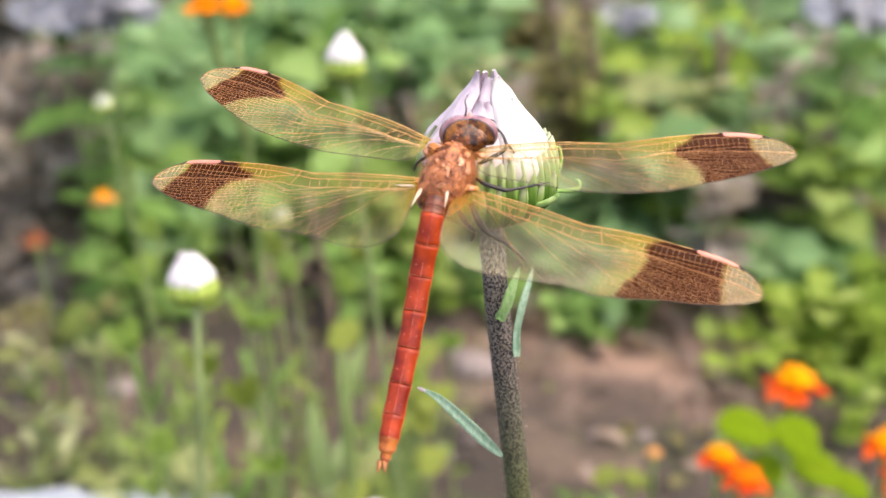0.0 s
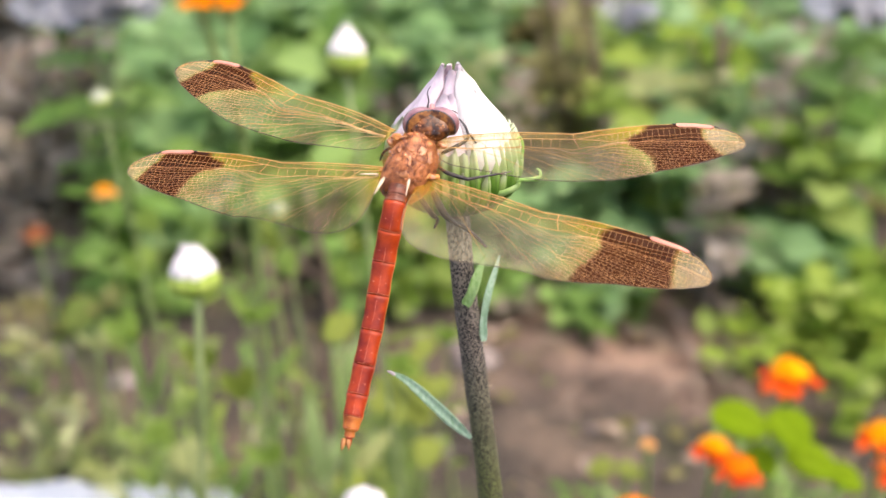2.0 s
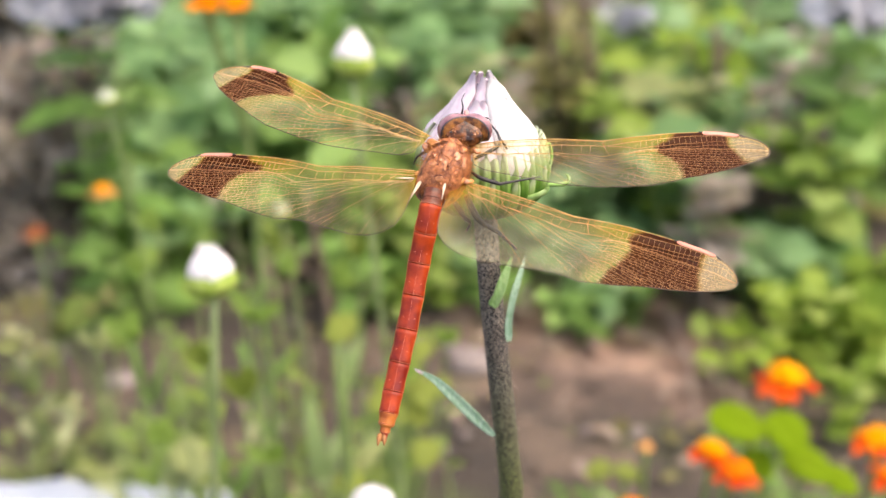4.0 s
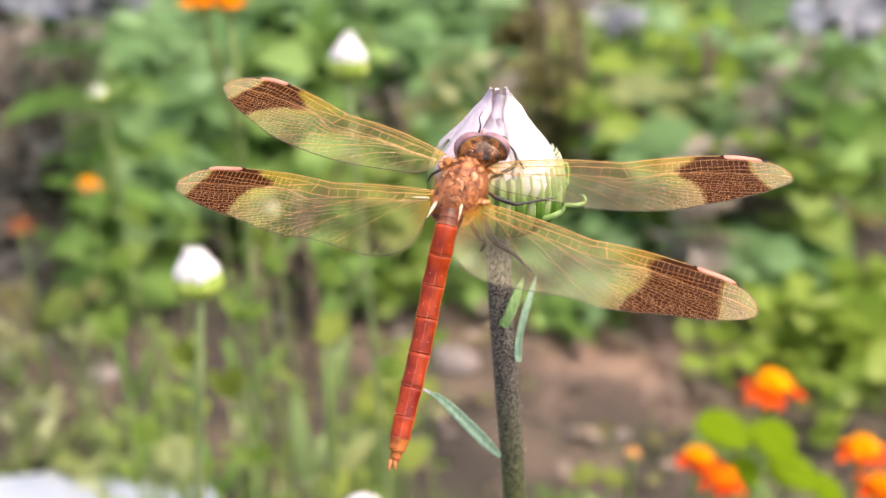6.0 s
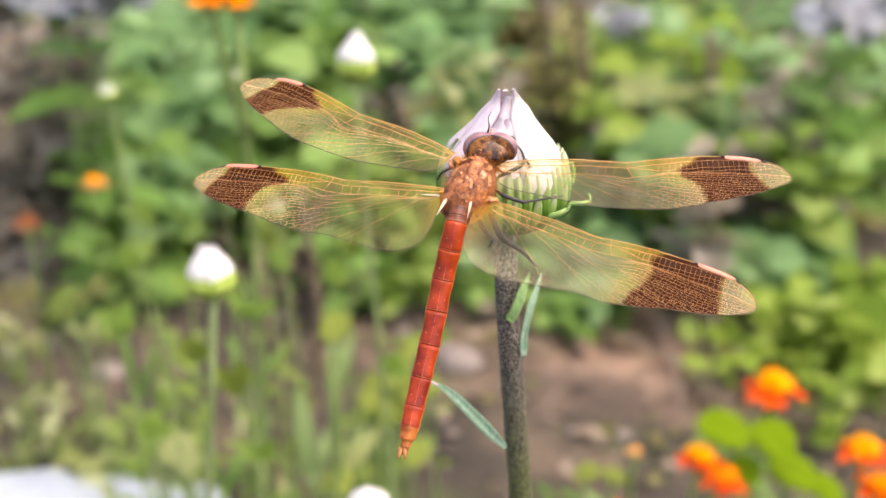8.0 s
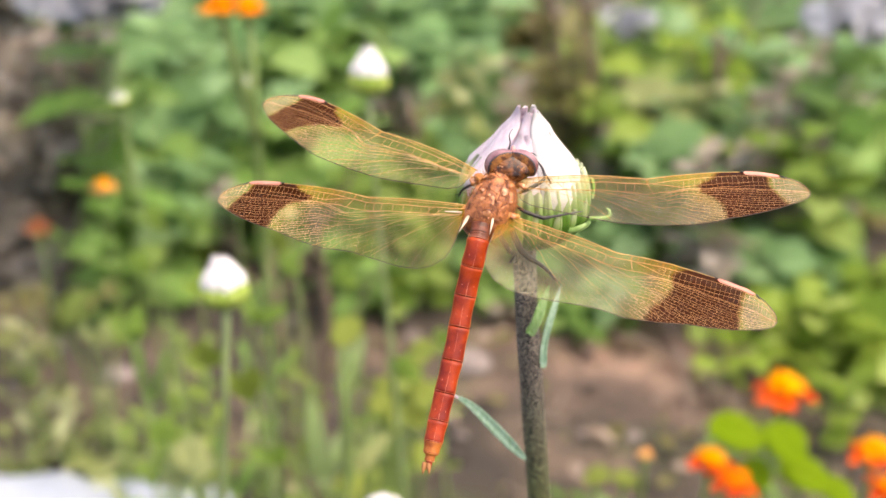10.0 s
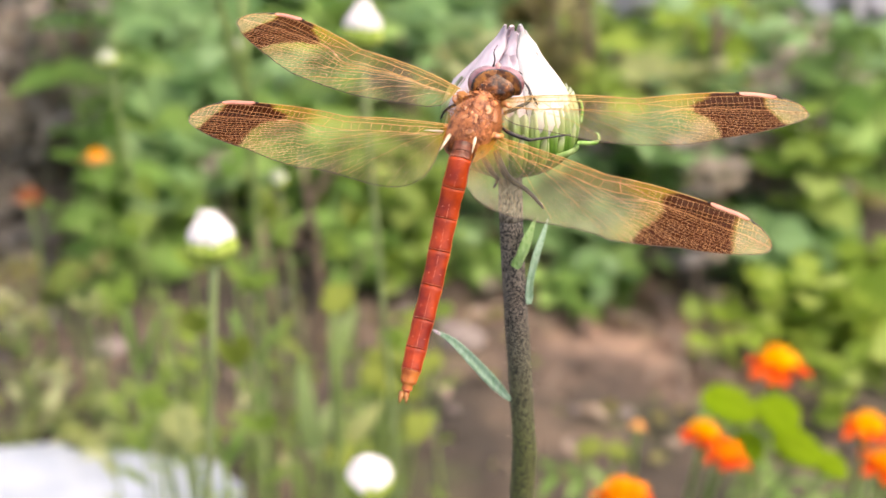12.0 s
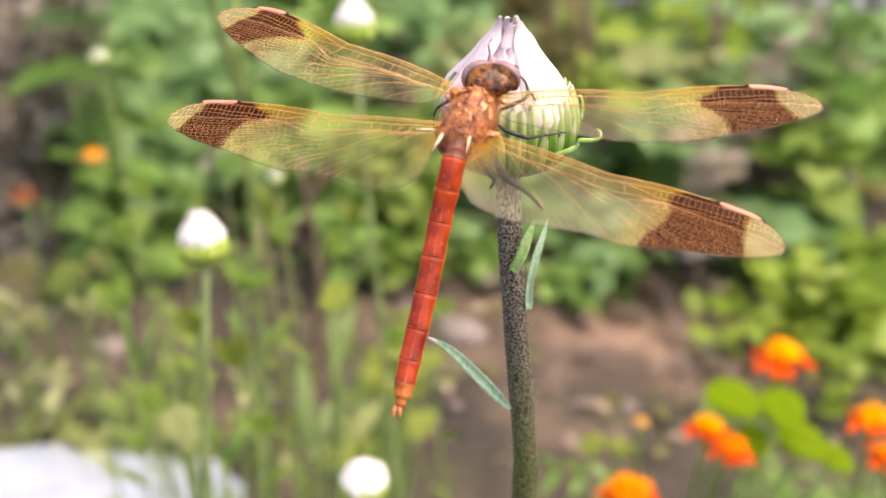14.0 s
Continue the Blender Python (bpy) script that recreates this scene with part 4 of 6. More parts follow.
# ---- flower buds ----
def make_bud(parent, foot, up, high, wide, petals, seed, open_by=0.0, pink=True, bracts=22, lean=(0, 0), far_bract=None, slim=1.0, deep_cup=1.0, white=None, plump=0.0):
    """A closed daisy bud on the foot point: a cup of ribbed bracts, and white petals that close to a cone."""
    rnd = random.Random(seed)
    white = white or M["petal_white"]
    up = Vector(up).normalized()
    sx = Vector((1, 0, 0))
    sx = (sx - up * sx.dot(up)).normalized()
    sy = up.cross(sx)
    foot = Vector(foot)
    cup = [(0, 0.28), (0.04, 0.50), (0.10, 0.74), (0.18, 0.91), (0.28, 0.99), (0.38, 1.0), (0.5, 0.95), (0.6, 0.85), (0.75, 0.60)]
    cone = [(0.15, 0.56), (0.3, 0.74), (0.4, 0.86), (0.5, 0.90), (0.6, 0.82), (0.7, 0.64), (0.8, 0.46), (0.9, 0.34), (1.0, 0.22 + open_by)]
    full = [(0.15, 0.60), (0.3, 0.84), (0.45, 0.97), (0.6, 0.94), (0.7, 0.86), (0.8, 0.74), (0.9, 0.60), (1.0, 0.42)]
    cone = [(h, r * (1 - plump) + value(full, h) * plump) for h, r in cone]

    def at(w, h, r):
        return foot + (sx * math.sin(w) - sy * math.cos(w)) * r * wide + up * h * high + (sx * lean[0] + sy * lean[1]) * h * h * high

    v, f = [], []
    rings, sides = 14, bracts * 6
    for i in range(rings + 1):
        h = 0.01 + 0.56 * i / rings
        for k in range(sides):
            w = 2 * math.pi * k / sides
            v.append(at(w, (h + 0.02 * math.cos(bracts * w) * (i / rings) ** 3) * deep_cup, value(cup, h) * (0.965 + 0.035 * math.cos(bracts * w) * min(1, 3 * h + 0.3))))
    for i in range(rings):
        for k in range(sides):
            j = (k + 1) % sides
            f.append((i * sides + k, i * sides + j, (i + 1) * sides + j, (i + 1) * sides + k))
    f.append(tuple(range(sides - 1, -1, -1)))
    part("cup", (v, f, [0] * len(f)), far_bract or M["groove"], parent, "ribbed green cup of the bud")
    heart = [at(0, h, 0) for h in (0.35, 0.5, 0.65, 0.8, 0.9, 0.97)]
    part("heart", tube(heart, [wide * (r + fill * plump) * slim for r, fill in ((0.7, 0), (0.72, 0.05), (0.58, 0.2), (0.36, 0.35), (0.2, 0.4), (0.06, 0.25))], 18), M["petal"] if pink else white, parent, "folded inner petals of the bud")
    for n in range(petals):
        w = 2 * math.pi * n / petals + rnd.uniform(-0.08, 0.08)
        deep = 0.0 if n % 2 else 0.05
        top = rnd.uniform(0.90, 1.05) - deep * 0.4
        twist = rnd.uniform(-0.12, 0.12)
        out_by = rnd.uniform(-0.04, 0.05)
        spine, widths = [], []
        for i in range(11):
            h = 0.15 + (top - 0.15) * i / 10
            spine.append(at(w + twist * i / 10, h, value(cone, min(1, h)) * (1 - deep + out_by) * slim))
            widths.append(wide * (0.60 if petals < 18 else 0.5) * value([(0, 0.7), (0.3, 1.0), (0.55, 0.90), (0.8, 0.60), (0.94, 0.36), (1, 0.08)], i / 10) * rnd.uniform(0.95, 1.05))
        out = (at(w, 0.4, 1) - at(w, 0.4, 0)).normalized()
        part("petal", blade(spine, widths, out, -0.42, wide * 0.03), M["petal"] if pink and math.sin(w) < 0.35 else white, parent)
    for n in range(5):
        w = 2 * math.pi * n / 5 + rnd.uniform(-0.2, 0.2)
        top = rnd.uniform(0.95, 1.03) - open_by * 0.3
        spine = [at(w, 0.45 + (top - 0.45) * i / 6, value([(0, 0.5), (0.6, 0.36), (1, 0.14 + open_by * 0.6)], i / 6)) for i in range(7)]
        out = (at(w, 0.4, 1) - at(w, 0.4, 0)).normalized()
        part("petal", blade(spine, [wide * q for q in (0.3, 0.36, 0.36, 0.33, 0.28, 0.2, 0.07)], out, -0.35, wide * 0.03), M["petal"] if pink else white, parent)
    for n in range(bracts):
        w = 2 * math.pi * n / bracts + rnd.uniform(-0.04, 0.04)
        outer = n % 2
        top = (0.46 if outer else 0.58) + rnd.uniform(-0.05, 0.05) + (0.10 if pink and math.sin(w) < -0.45 else 0.0)
        spine, widths = [], []
        for i in range(9):
            h = top * i / 8
            spine.append(at(w, h * deep_cup, value(cup, h) * (1.0 if outer else 0.98)))
            widths.append(wide * value(cup, h) * 2 * math.pi / bracts * value([(0, 1.0), (0.5, 1.0), (0.8, 0.9), (0.93, 0.6), (1, 0.12)], i / 8))
        out = (at(w, 0.3, 1) - at(w, 0.3, 0)).normalized()
        part("bract", blade(spine, widths, out, -0.5, wide * 0.04), far_bract or M["bract"], parent)
    return at


def leafy_stem(parent, pts, radii, leaves, length, width, seed, mat, leaf_mat, sides=8):
    """A stalk with narrow leaves up its sides."""
    rnd = random.Random(seed)
    way = glide(pts, 16)
    part("stem", tube(way, [value([(i / (len(radii) - 1), r) for i, r in enumerate(radii)], i / 15) for i in range(16)], sides), mat, parent)
    for n in range(leaves):
        s = rnd.uniform(0.08, 0.86)
        p = way[int(s * 15)]
        w = n * 2.4 + rnd.uniform(-0.4, 0.4)
        d = Vector((math.cos(w), math.sin(w), rnd.uniform(0.5, 1.1))).normalized()
        k = length * rnd.uniform(0.6, 1.15) * (1.15 - 0.5 * s)
        spine = [p, p + d * k * 0.35, p + d * k * 0.7 + Vector((d.x, d.y, 0)) * k * 0.08, p + d * k * 0.9 + Vector((d.x, d.y, -0.6)) * k * 0.2]
        part("leaf", blade(glide(spine, 6), [width * q * (k / length) for q in (0.25, 0.8, 1.0, 0.95, 0.6, 0.08)], (0, 0, 1), 0.3), leaf_mat, parent)


def make_perch():
    foot = mm(4.34, -3.05, 103.20)
    ground_at = Vector((foot.x + 0.012, foot.y + 0.010, 0.0))
    perch = thing("flower_stalk", ground_at, "closed pink-white daisy bud on a dark speckled stalk", "flower")
    low = mm(8.07, 26.90, 116.50)
    way = glide([foot + Vector((0, 0, 0.0005)), mm(5.03, 4.15, 105.50), mm(6.11, 12.48, 109.50), mm(7.35, 21.48, 114.00), low], 45)
    way += [low.lerp(ground_at - Vector((0, 0, 0.01)), k / 16) for k in range(1, 17)]
    upper = [q for q in way if q.z > mm(6.83, 16.93, 112.00).z]
    lower = way[len(upper) - 1:]
    neck = [q for q in upper if q.z > mm(4.78, 1.32, 104.60).z]
    # the neck's lighter colour stands in for haze of the wing film
    part("neck", tube(neck + [upper[len(neck)]], [0.0015 if i < 2 else 0.00117 for i in range(len(neck) + 1)], 20, lumps=0.02), M["stem_top"], perch, "mottled neck below the bud, lightened for wing haze")
    upper = upper[len(neck):]
    rind = stem_material(mm(5.79, 11.16, 108.00).z, mm(7.93, 25.55, 116.00).z)
    stalk = upper + lower[1:]
    part("stem", tube(stalk, [0.00116 + 0.00008 * min(1, i / len(upper)) + 0.0008 * max(0, i - len(upper) - 12) / len(lower) for i in range(len(stalk))], 24, lumps=0.012), rind, perch, "dark speckled stalk that turns green lower down")
    hair = []
    rnd = random.Random(12)
    for s in range(500):
        q = rnd.choice(upper[2:] + lower[:10])
        w = rnd.uniform(0, 6.283)
        d = Vector((math.cos(w), math.sin(w), rnd.uniform(-0.3, 0.5)))
        q = q + Vector((d.x, d.y, 0)) * 0.0012 + Vector((0, 0, rnd.uniform(-0.004, 0.004)))
        hair.append(tube([q, q + d * 0.00016], [0.000012, 0.000004], 3))
    part("stem_fuzz", joined(hair), M["cream"], perch, "sparse pale hairs")
    make_bud(perch, foot - Vector((0.00025, 0, 0.0003)), (-0.01, -0.03, 1), 0.0137, 0.0066, 13, 4, open_by=-0.07, bracts=38, slim=1.03)
    part("curled_sepal", tube(glide([mm(7.47, -3.63, 98.00), mm(8.80, -3.95, 96.80), mm(9.78, -4.48, 96.40), mm(9.95, -5.00, 96.20), mm(10.98, -5.03, 96.20), mm(11.75, -5.26, 96.20), mm(11.74, -5.82, 96.20), mm(11.42, -6.02, 96.20)], 22), [0.00024, 0.00026, 0.00028, 0.00028, 0.00027, 0.00025, 0.00023, 0.00021, 0.0002, 0.0002, 0.0002, 0.0002, 0.0002, 0.00023, 0.0002, 0.00018, 0.00016, 0.00014, 0.00012, 0.0001, 0.00008, 0.00005], 8), M["sepal_tip"], perch, "curled pale green sepal")
    part("curled_sepal", tube(glide([mm(10.14, -6.88, 96.50), mm(10.26, -8.02, 96.50), mm(10.03, -8.84, 96.50), mm(9.64, -8.60, 96.20)], 10), [0.00016, 0.00015, 0.00014, 0.00013, 0.00012, 0.00011, 0.0001, 0.00008, 0.00006, 0.00004], 8), M["sepal_tip"], perch, "curled pale green sepal")
    for pts, w, lab, tone, shape in (
        ([(5.24, 6.64, 104.20), (5.83, 5.42, 103.60), (6.44, 3.58, 103.60), (7.16, 1.69, 104.20)], 0.00110, "upright green stalk leaf", "stem_leaf", (0.62, 0.98, 0.92, 0.84, 0.88, 0.92, 0.9, 0.8, 0.66, 0.5, 0.32, 0.1)),
        ([(7.11, 10.37, 107.40), (7.07, 8.16, 107.00), (7.55, 5.56, 106.80), (8.26, 3.28, 107.20), (8.73, 1.74, 107.80)], 0.0008, "upright green stalk leaf", "blue_leaf", (0.62, 0.98, 0.92, 0.84, 0.88, 0.92, 0.9, 0.8, 0.66, 0.5, 0.32, 0.1)),
        ([(5.93, 20.78, 112.00), (3.95, 18.63, 109.60), (1.62, 16.23, 108.00), (-0.41, 14.33, 107.20), (-2.26, 13.31, 106.90)], 0.00115, "narrow green leaf with a pink tip", "blue_leaf", (0.3, 0.66, 0.86, 1.0, 1.0, 0.95, 0.9, 0.8, 0.66, 0.5, 0.32, 0.1)),
    ):
        part("leaf", blade(glide([mm(*q) for q in pts], 12), [w * q for q in shape], -AHEAD, 0.45, 0.00022), M[tone], perch, lab)

    tip = [mm(-1.68, 13.65, 107.00), mm(-2.09, 13.42, 106.90), mm(-2.44, 13.24, 106.80)]
    part("leaf_tip", tube(tip, [0.00016, 0.00016, 0.00006], 7), M["petal"], perch, "pinkish white leaf tip")


make_perch()


def make_bud_plant(top, up, high, wide, seed, label, pink=False, open_by=0.12, leaves=5, lean=(0.02, 0.02), radius=0.0011, leaf=0.024, white=None, plump=0.0, cup_high=1.0):
    top = Vector(top)
    foot = Vector((top.x + lean[0], top.y + lean[1], 0))
    plant = thing("daisy_plant", foot, label, "flower", "white daisy buds")
    cup = top - Vector((0, 0, high * 0.5))
    leafy_stem(plant, [foot, foot.lerp(cup, 0.5) + Vector((lean[0] * 0.3, 0, 0)), cup], [radius * 1.7, radius * 1.2, radius], leaves, leaf, 0.005, seed, M["daisy_stalk"], M["leaf_lime"])
    make_bud(plant, cup, up, high, wide, 14, seed, open_by, pink, 14, (0, 0), M["bract_green"], 1.0, cup_high, white, plump)
    return plant


SWAYING = []
SWAYING.append(make_bud_plant((-0.0478, 0.1985, 0.4156), (-0.12, 0.2, 1), 0.0112, 0.0054, 21, "half-open white daisy bud on a thin green stalk", open_by=0.2, plump=0.4, lean=(-0.02, 0.02), radius=0.0008, cup_high=0.80))
SWAYING.append(make_bud_plant((-0.0235, 0.2833, 0.4367), (0.0, 0.2, 1), 0.0132, 0.0057, 22, "pointed white daisy bud on a thin green stalk", open_by=0.0, radius=0.0008, cup_high=0.75))
SWAYING.append(make_bud_plant((-0.0136, 0.1767, 0.3734), (0.02, -0.05, 1), 0.0086, 0.0054, 23, "round white daisy bud on a thin green stalk", open_by=0.0, plump=0.75))
make_bud_plant((-0.1084, 0.3411, 0.4061), (0, -0.3, 1), 0.0048, 0.0036, 24, "small greenish white daisy bud on thin stalk", open_by=0.5, radius=0.0004, white=M["petal_green"])
make_bud_plant((-0.0647, 0.4091, 0.3360), (0, -0.3, 1), 0.0075, 0.0038, 25, "small greenish white daisy bud on thin stalk", open_by=0.4, radius=0.0004, white=M["petal_green"])
make_bud_plant((-0.0778, 0.4044, 0.3917), (0, -0.2, 1), 0.0065, 0.0032, 26, "small greenish daisy bud on a thin green stalk", open_by=0.2, radius=0.0004, white=M["petal_green"])


# ---- marigolds and other flowers ----
def flower_head(plant, at, size, seed, up=(0, 0.05, 1), middle="yellow", skirt="scarlet", spread=1.0):
    rnd = random.Random(seed)
    at, up = Vector(at), Vector(up).normalized()
    sx = (Vector((1, 0, 0)) - up * up.x).normalized()
    sy = up.cross(sx)
    part("calyx", tube([at - up * size * 0.75, at - up * size * 0.5, at - up * size * 0.1], [size * 0.09, size * 0.2, size * 0.24], 10), M["stalk"], plant, "green calyx")
    for ring, count, r, h, tone in ((0, 9, 0.58 * spread, -0.10, skirt), (1, 10, 0.38, 0.06, middle), (2, 9, 0.28, 0.14, middle), (3, 7, 0.17, 0.19, middle)):
        for n in range(count):
            w = 2 * math.pi * (n + 0.5 * ring) / count + rnd.uniform(-0.2, 0.2)
            out = sx * math.cos(w) + sy * math.sin(w)
            k = size * r * rnd.uniform(0.8, 1.2)
            a = at + up * size * (h - 0.08)
            spine = [a, a + out * k * 0.5 + up * size * 0.08, a + out * k + up * size * (rnd.uniform(-0.13, 0.02) if ring == 0 else rnd.uniform(-0.06, 0.06))]
            part("petal", blade(glide(spine, 5), [size * q for q in (0.08, 0.2, 0.3, 0.28, 0.14)], up, rnd.uniform(-0.3, 0.3), size * 0.02), M[tone], plant)


def make_marigold(heads, foot, label, seed, leaves=26, leaf_mat="leaf_mid", forked=False):
    rnd = random.Random(seed)
    foot = Vector((foot[0], foot[1], 0))
    plant = thing("marigold_plant", foot, label, "flower", "marigolds")
    for i, (at, size, middle, skirt, spread) in enumerate(heads):
        at = Vector(at)
        way = glide([foot, foot.lerp(at, 0.5) + Vector((rnd.uniform(-.01, .01), rnd.uniform(-.01, .01), 0)), at - Vector((0, 0, size * 0.4))], 10)
        if i == 0:
            main = way
        elif forked:
            way = glide([main[8], main[8].lerp(way[-1], 0.6) + Vector((0, 0, -0.002)), way[-1]], 10)
        part("stem", tube(way, [0.0022 - 0.0009 * k / 9 for k in range(10)], 7), M["stalk"], plant)
        flower_head(plant, at, size, seed * 10 + i, middle=middle, skirt=skirt, spread=spread)
    shapes = []
    for n in range(leaves):
        at = Vector(heads[n % len(heads)][0])
        p = foot.lerp(at, rnd.uniform(0.15, 0.72))
        w = rnd.uniform(0, 6.283)
        d = Vector((math.cos(w), math.sin(w), rnd.uniform(-0.1, 0.6)))
        for s in range(4):
            q = p + d * 0.012 * s
            for sg in (-1, 1):
                e = (d.cross(Vector((0, 0, 1))).normalized() * sg + d * 0.6).normalized()
                shapes.append(simple_leaf(q, e, (0, 0, 1), rnd.uniform(0.012, 0.02), 0.006))
        shapes.append(tube([p, p + d * 0.05], 0.0006, 4))
    if shapes:
        part("foliage", joined(shapes), M[leaf_mat], plant, "feathery green leaves")
    return plant


make_marigold([((0.1709, 0.4592, 0.2266), 0.025, "yellow", "scarlet", 1.15)], (0.2326, 0.6071), "orange marigold with scarlet outer petals", 31, 3)
make_marigold([((0.1157, 0.3783, 0.2415), 0.016, "yellow", "scarlet", 1.0), ((0.1232, 0.3662, 0.2399), 0.015, "orange", "scarlet", 1.05)], (0.1608, 0.4956), "two orange marigolds with red skirts", 32, 10)
make_marigold([((0.2044, 0.4207, 0.2178), 0.019, "yellow", "scarlet", 1.2), ((0.2060, 0.3967, 0.2144), 0.020, "orange", "scarlet", 1.1)], (0.2661, 0.5419), "orange marigolds with crimson outer petals", 33, 10)
make_marigold([((0.0765, 0.3355, 0.2405), 0.022, "orange", "scarlet", 1.1)], (0.1048, 0.4547), "orange-red marigold close to the soil", 34, 10)
make_marigold([((0.0875, 0.3791, 0.2421), 0.006, "peach", "peach", 0.9)], (0.1251, 0.5252), "small pale peach marigold bud on thin stalk", 35, 4)
make_marigold([((-0.0671, 0.3550, 0.4346), 0.011, "yellow", "orange", 1.0), ((-0.0760, 0.3550, 0.4349), 0.012, "orange", "orange", 1.0)], (-0.0741, 0.4559), "tall orange flowers on a green stalk", 36, 0, forked=True)
make_marigold([((-0.2616, 0.7901, 0.1804), 0.017, "yellow", "peach", 1.0)], (-0.2891, 0.8751), "pale orange flower among leaves", 37, 10)
make_marigold([((-0.2443, 0.6040, 0.2335), 0.015, "rust", "rust", 1.0)], (-0.2984, 0.7388), "withered rust-coloured flower over bare soil", 38, 6, "leaf_olive")


# ---- green plants ----
def make_shrub(name, foot, high, wide, count, size, leaf_mat, label, seed, slim=0.55, stalks=6, stalk_mat="stalk", low=0.15, group=""):
    """A leafy plant: several stalks that fork outwards, with leaves along them."""
    rnd = random.Random(seed)
    foot = Vector((foot[0], foot[1], 0))
    plant = thing(name, foot, label, "plant", group)
    leaves, ways = [], []
    for n in range(stalks):
        w = 2 * math.pi * n / stalks + rnd.uniform(-0.5, 0.5)
        r = wide * rnd.uniform(0.2, 1.0)
        h = high * rnd.uniform(0.7, 1.05)
        way = glide([foot + Vector((rnd.uniform(-.1, .1) * wide, rnd.uniform(-.1, .1) * wide, -0.005)), foot + Vector((math.cos(w) * r * 0.4, math.sin(w) * r * 0.4, h * 0.5)), foot + Vector((math.cos(w) * r, math.sin(w) * r, h))], 12)
        ways.append(way)
        part("stalk", tube(way, [0.0035 * (0.4 + high) * (1 - 0.7 * i / 11) for i in range(12)], 6), M[stalk_mat], plant)
    for n in range(count):
        way = ways[n % stalks]
        s = rnd.uniform(low, 1.0)
        p = way[min(11, int(s * 11.99))] + Vector((rnd.gauss(0, 1), rnd.gauss(0, 1), rnd.gauss(0, 0.6))) * wide * 0.16
        d = Vector((rnd.gauss(0, 1), rnd.gauss(0, 1), rnd.uniform(-0.3, 0.6)))
        k = size * rnd.uniform(0.55, 1.25)
        leaves.append(simple_leaf(p, d, (rnd.gauss(0, .3), rnd.gauss(0, .3) - 0.15, 1), k, k * slim, rnd.uniform(0, 0.3)))
    part("foliage", joined(leaves), M[leaf_mat], plant)
    return plant


def grow(top, wide, count, size, leaf_mat, label, seed, slim=0.5, stalks=5, low=0.15, name="garden_plant", stalk_mat="stalk", group="background planting"):
    """A plant whose highest leaves reach about the given point."""
    return make_shrub(name, top[:2], top[2], wide, int(count * 1.35), size * 0.84, leaf_mat, label, seed, slim * 1.1, stalks, stalk_mat, low, group)


COOL, MID, LIME = "cool green broad-leaved plant in the bed", "mid-green leafy plant in the bed", "yellow-green leafy plant in the bed"
DRY = "dry mauve-brown stalks and leaves in the bed"
OLIVE, PLUM = "olive-brown twiggy plant in the bed", "dark plum-leaved shrub behind the bed"
# back of the bed, from one end to the other
grow((-0.7195, 1.9044, 0.0697), 0.16, 150, 0.06, "leaf_plum", PLUM, 201, 0.45, stalk_mat="stalk_brown")
grow((-0.5473, 1.5669, 0.0707), 0.13, 170, 0.05, "leaf_plum", PLUM, 202, 0.45, stalk_mat="stalk_brown")
grow((-0.4801, 1.2819, 0.0611), 0.10, 120, 0.045, "leaf_plum", PLUM, 203, 0.45, stalk_mat="stalk_brown")
grow((-0.3703, 1.0220, 0.2164), 0.05, 130, 0.034, "leaf_plum", PLUM, 237, 0.45, low=0.62, stalk_mat="stalk_brown")
grow((-0.3384, 0.9461, 0.1770), 0.035, 70, 0.03, "leaf_plum", PLUM, 238, 0.45, low=0.62, stalk_mat="stalk_brown")
grow((-0.6251, 1.4385, 0.0340), 0.120, 55, 0.050, "leaf_dry", DRY, 204, stalk_mat="stalk_brown")
grow((-0.4555, 1.1093, 0.0517), 0.050, 40, 0.040, "leaf_dry", DRY, 205, stalk_mat="stalk_brown")
grow((-0.4751, 1.7258, 0.0561), 0.140, 108, 0.081, "leaf_mid", MID, 206, 0.6)
grow((-0.3769, 1.2341, 0.0810), 0.090, 64, 0.062, "leaf_mid", MID, 207, 0.6)
grow((-0.3431, 1.5349, 0.1261), 0.150, 122, 0.088, "leaf_cool", COOL, 208, 0.7)
grow((-0.2936, 1.1976, 0.1230), 0.110, 79, 0.075, "leaf_cool", COOL, 209, 0.7)
grow((-0.2772, 0.9793, 0.1336), 0.070, 25, 0.056, "leaf_mid", MID, 210, 0.6)
grow((-0.2261, 1.4884, 0.1491), 0.130, 108, 0.081, "leaf_cool", COOL, 211, 0.65)
grow((-0.1966, 1.1439, 0.1309), 0.100, 72, 0.069, "leaf_cool", COOL, 212, 0.65)
grow((-0.1775, 1.6720, 0.0709), 0.130, 100, 0.075, "leaf_mid", MID, 213)
grow((-0.1172, 1.0726, 0.1026), 0.080, 50, 0.062, "leaf_mid", MID, 214)
grow((-0.0611, 1.7826, 0.0730), 0.130, 100, 0.081, "leaf_cool", COOL, 215, 0.65)
grow((-0.0320, 1.3893, 0.0690), 0.060, 28, 0.056, "leaf_plum", PLUM, 216, 0.4, stalk_mat="stalk_brown")
grow((-0.0700, 1.0622, 0.0832), 0.080, 43, 0.062, "leaf_cool", COOL, 217, 0.65)
grow((0.0325, 1.4812, 0.1439), 0.100, 79, 0.088, "leaf_cool", COOL, 218, 0.6)
grow((0.1209, 1.7863, 0.0870), 0.110, 168, 0.066, "leaf_olive", OLIVE, 219, 0.35, stalk_mat="stalk_brown")
grow((0.1667, 1.3504, 0.1101), 0.070, 105, 0.055, "leaf_olive", OLIVE, 221, 0.35, stalk_mat="stalk_brown")
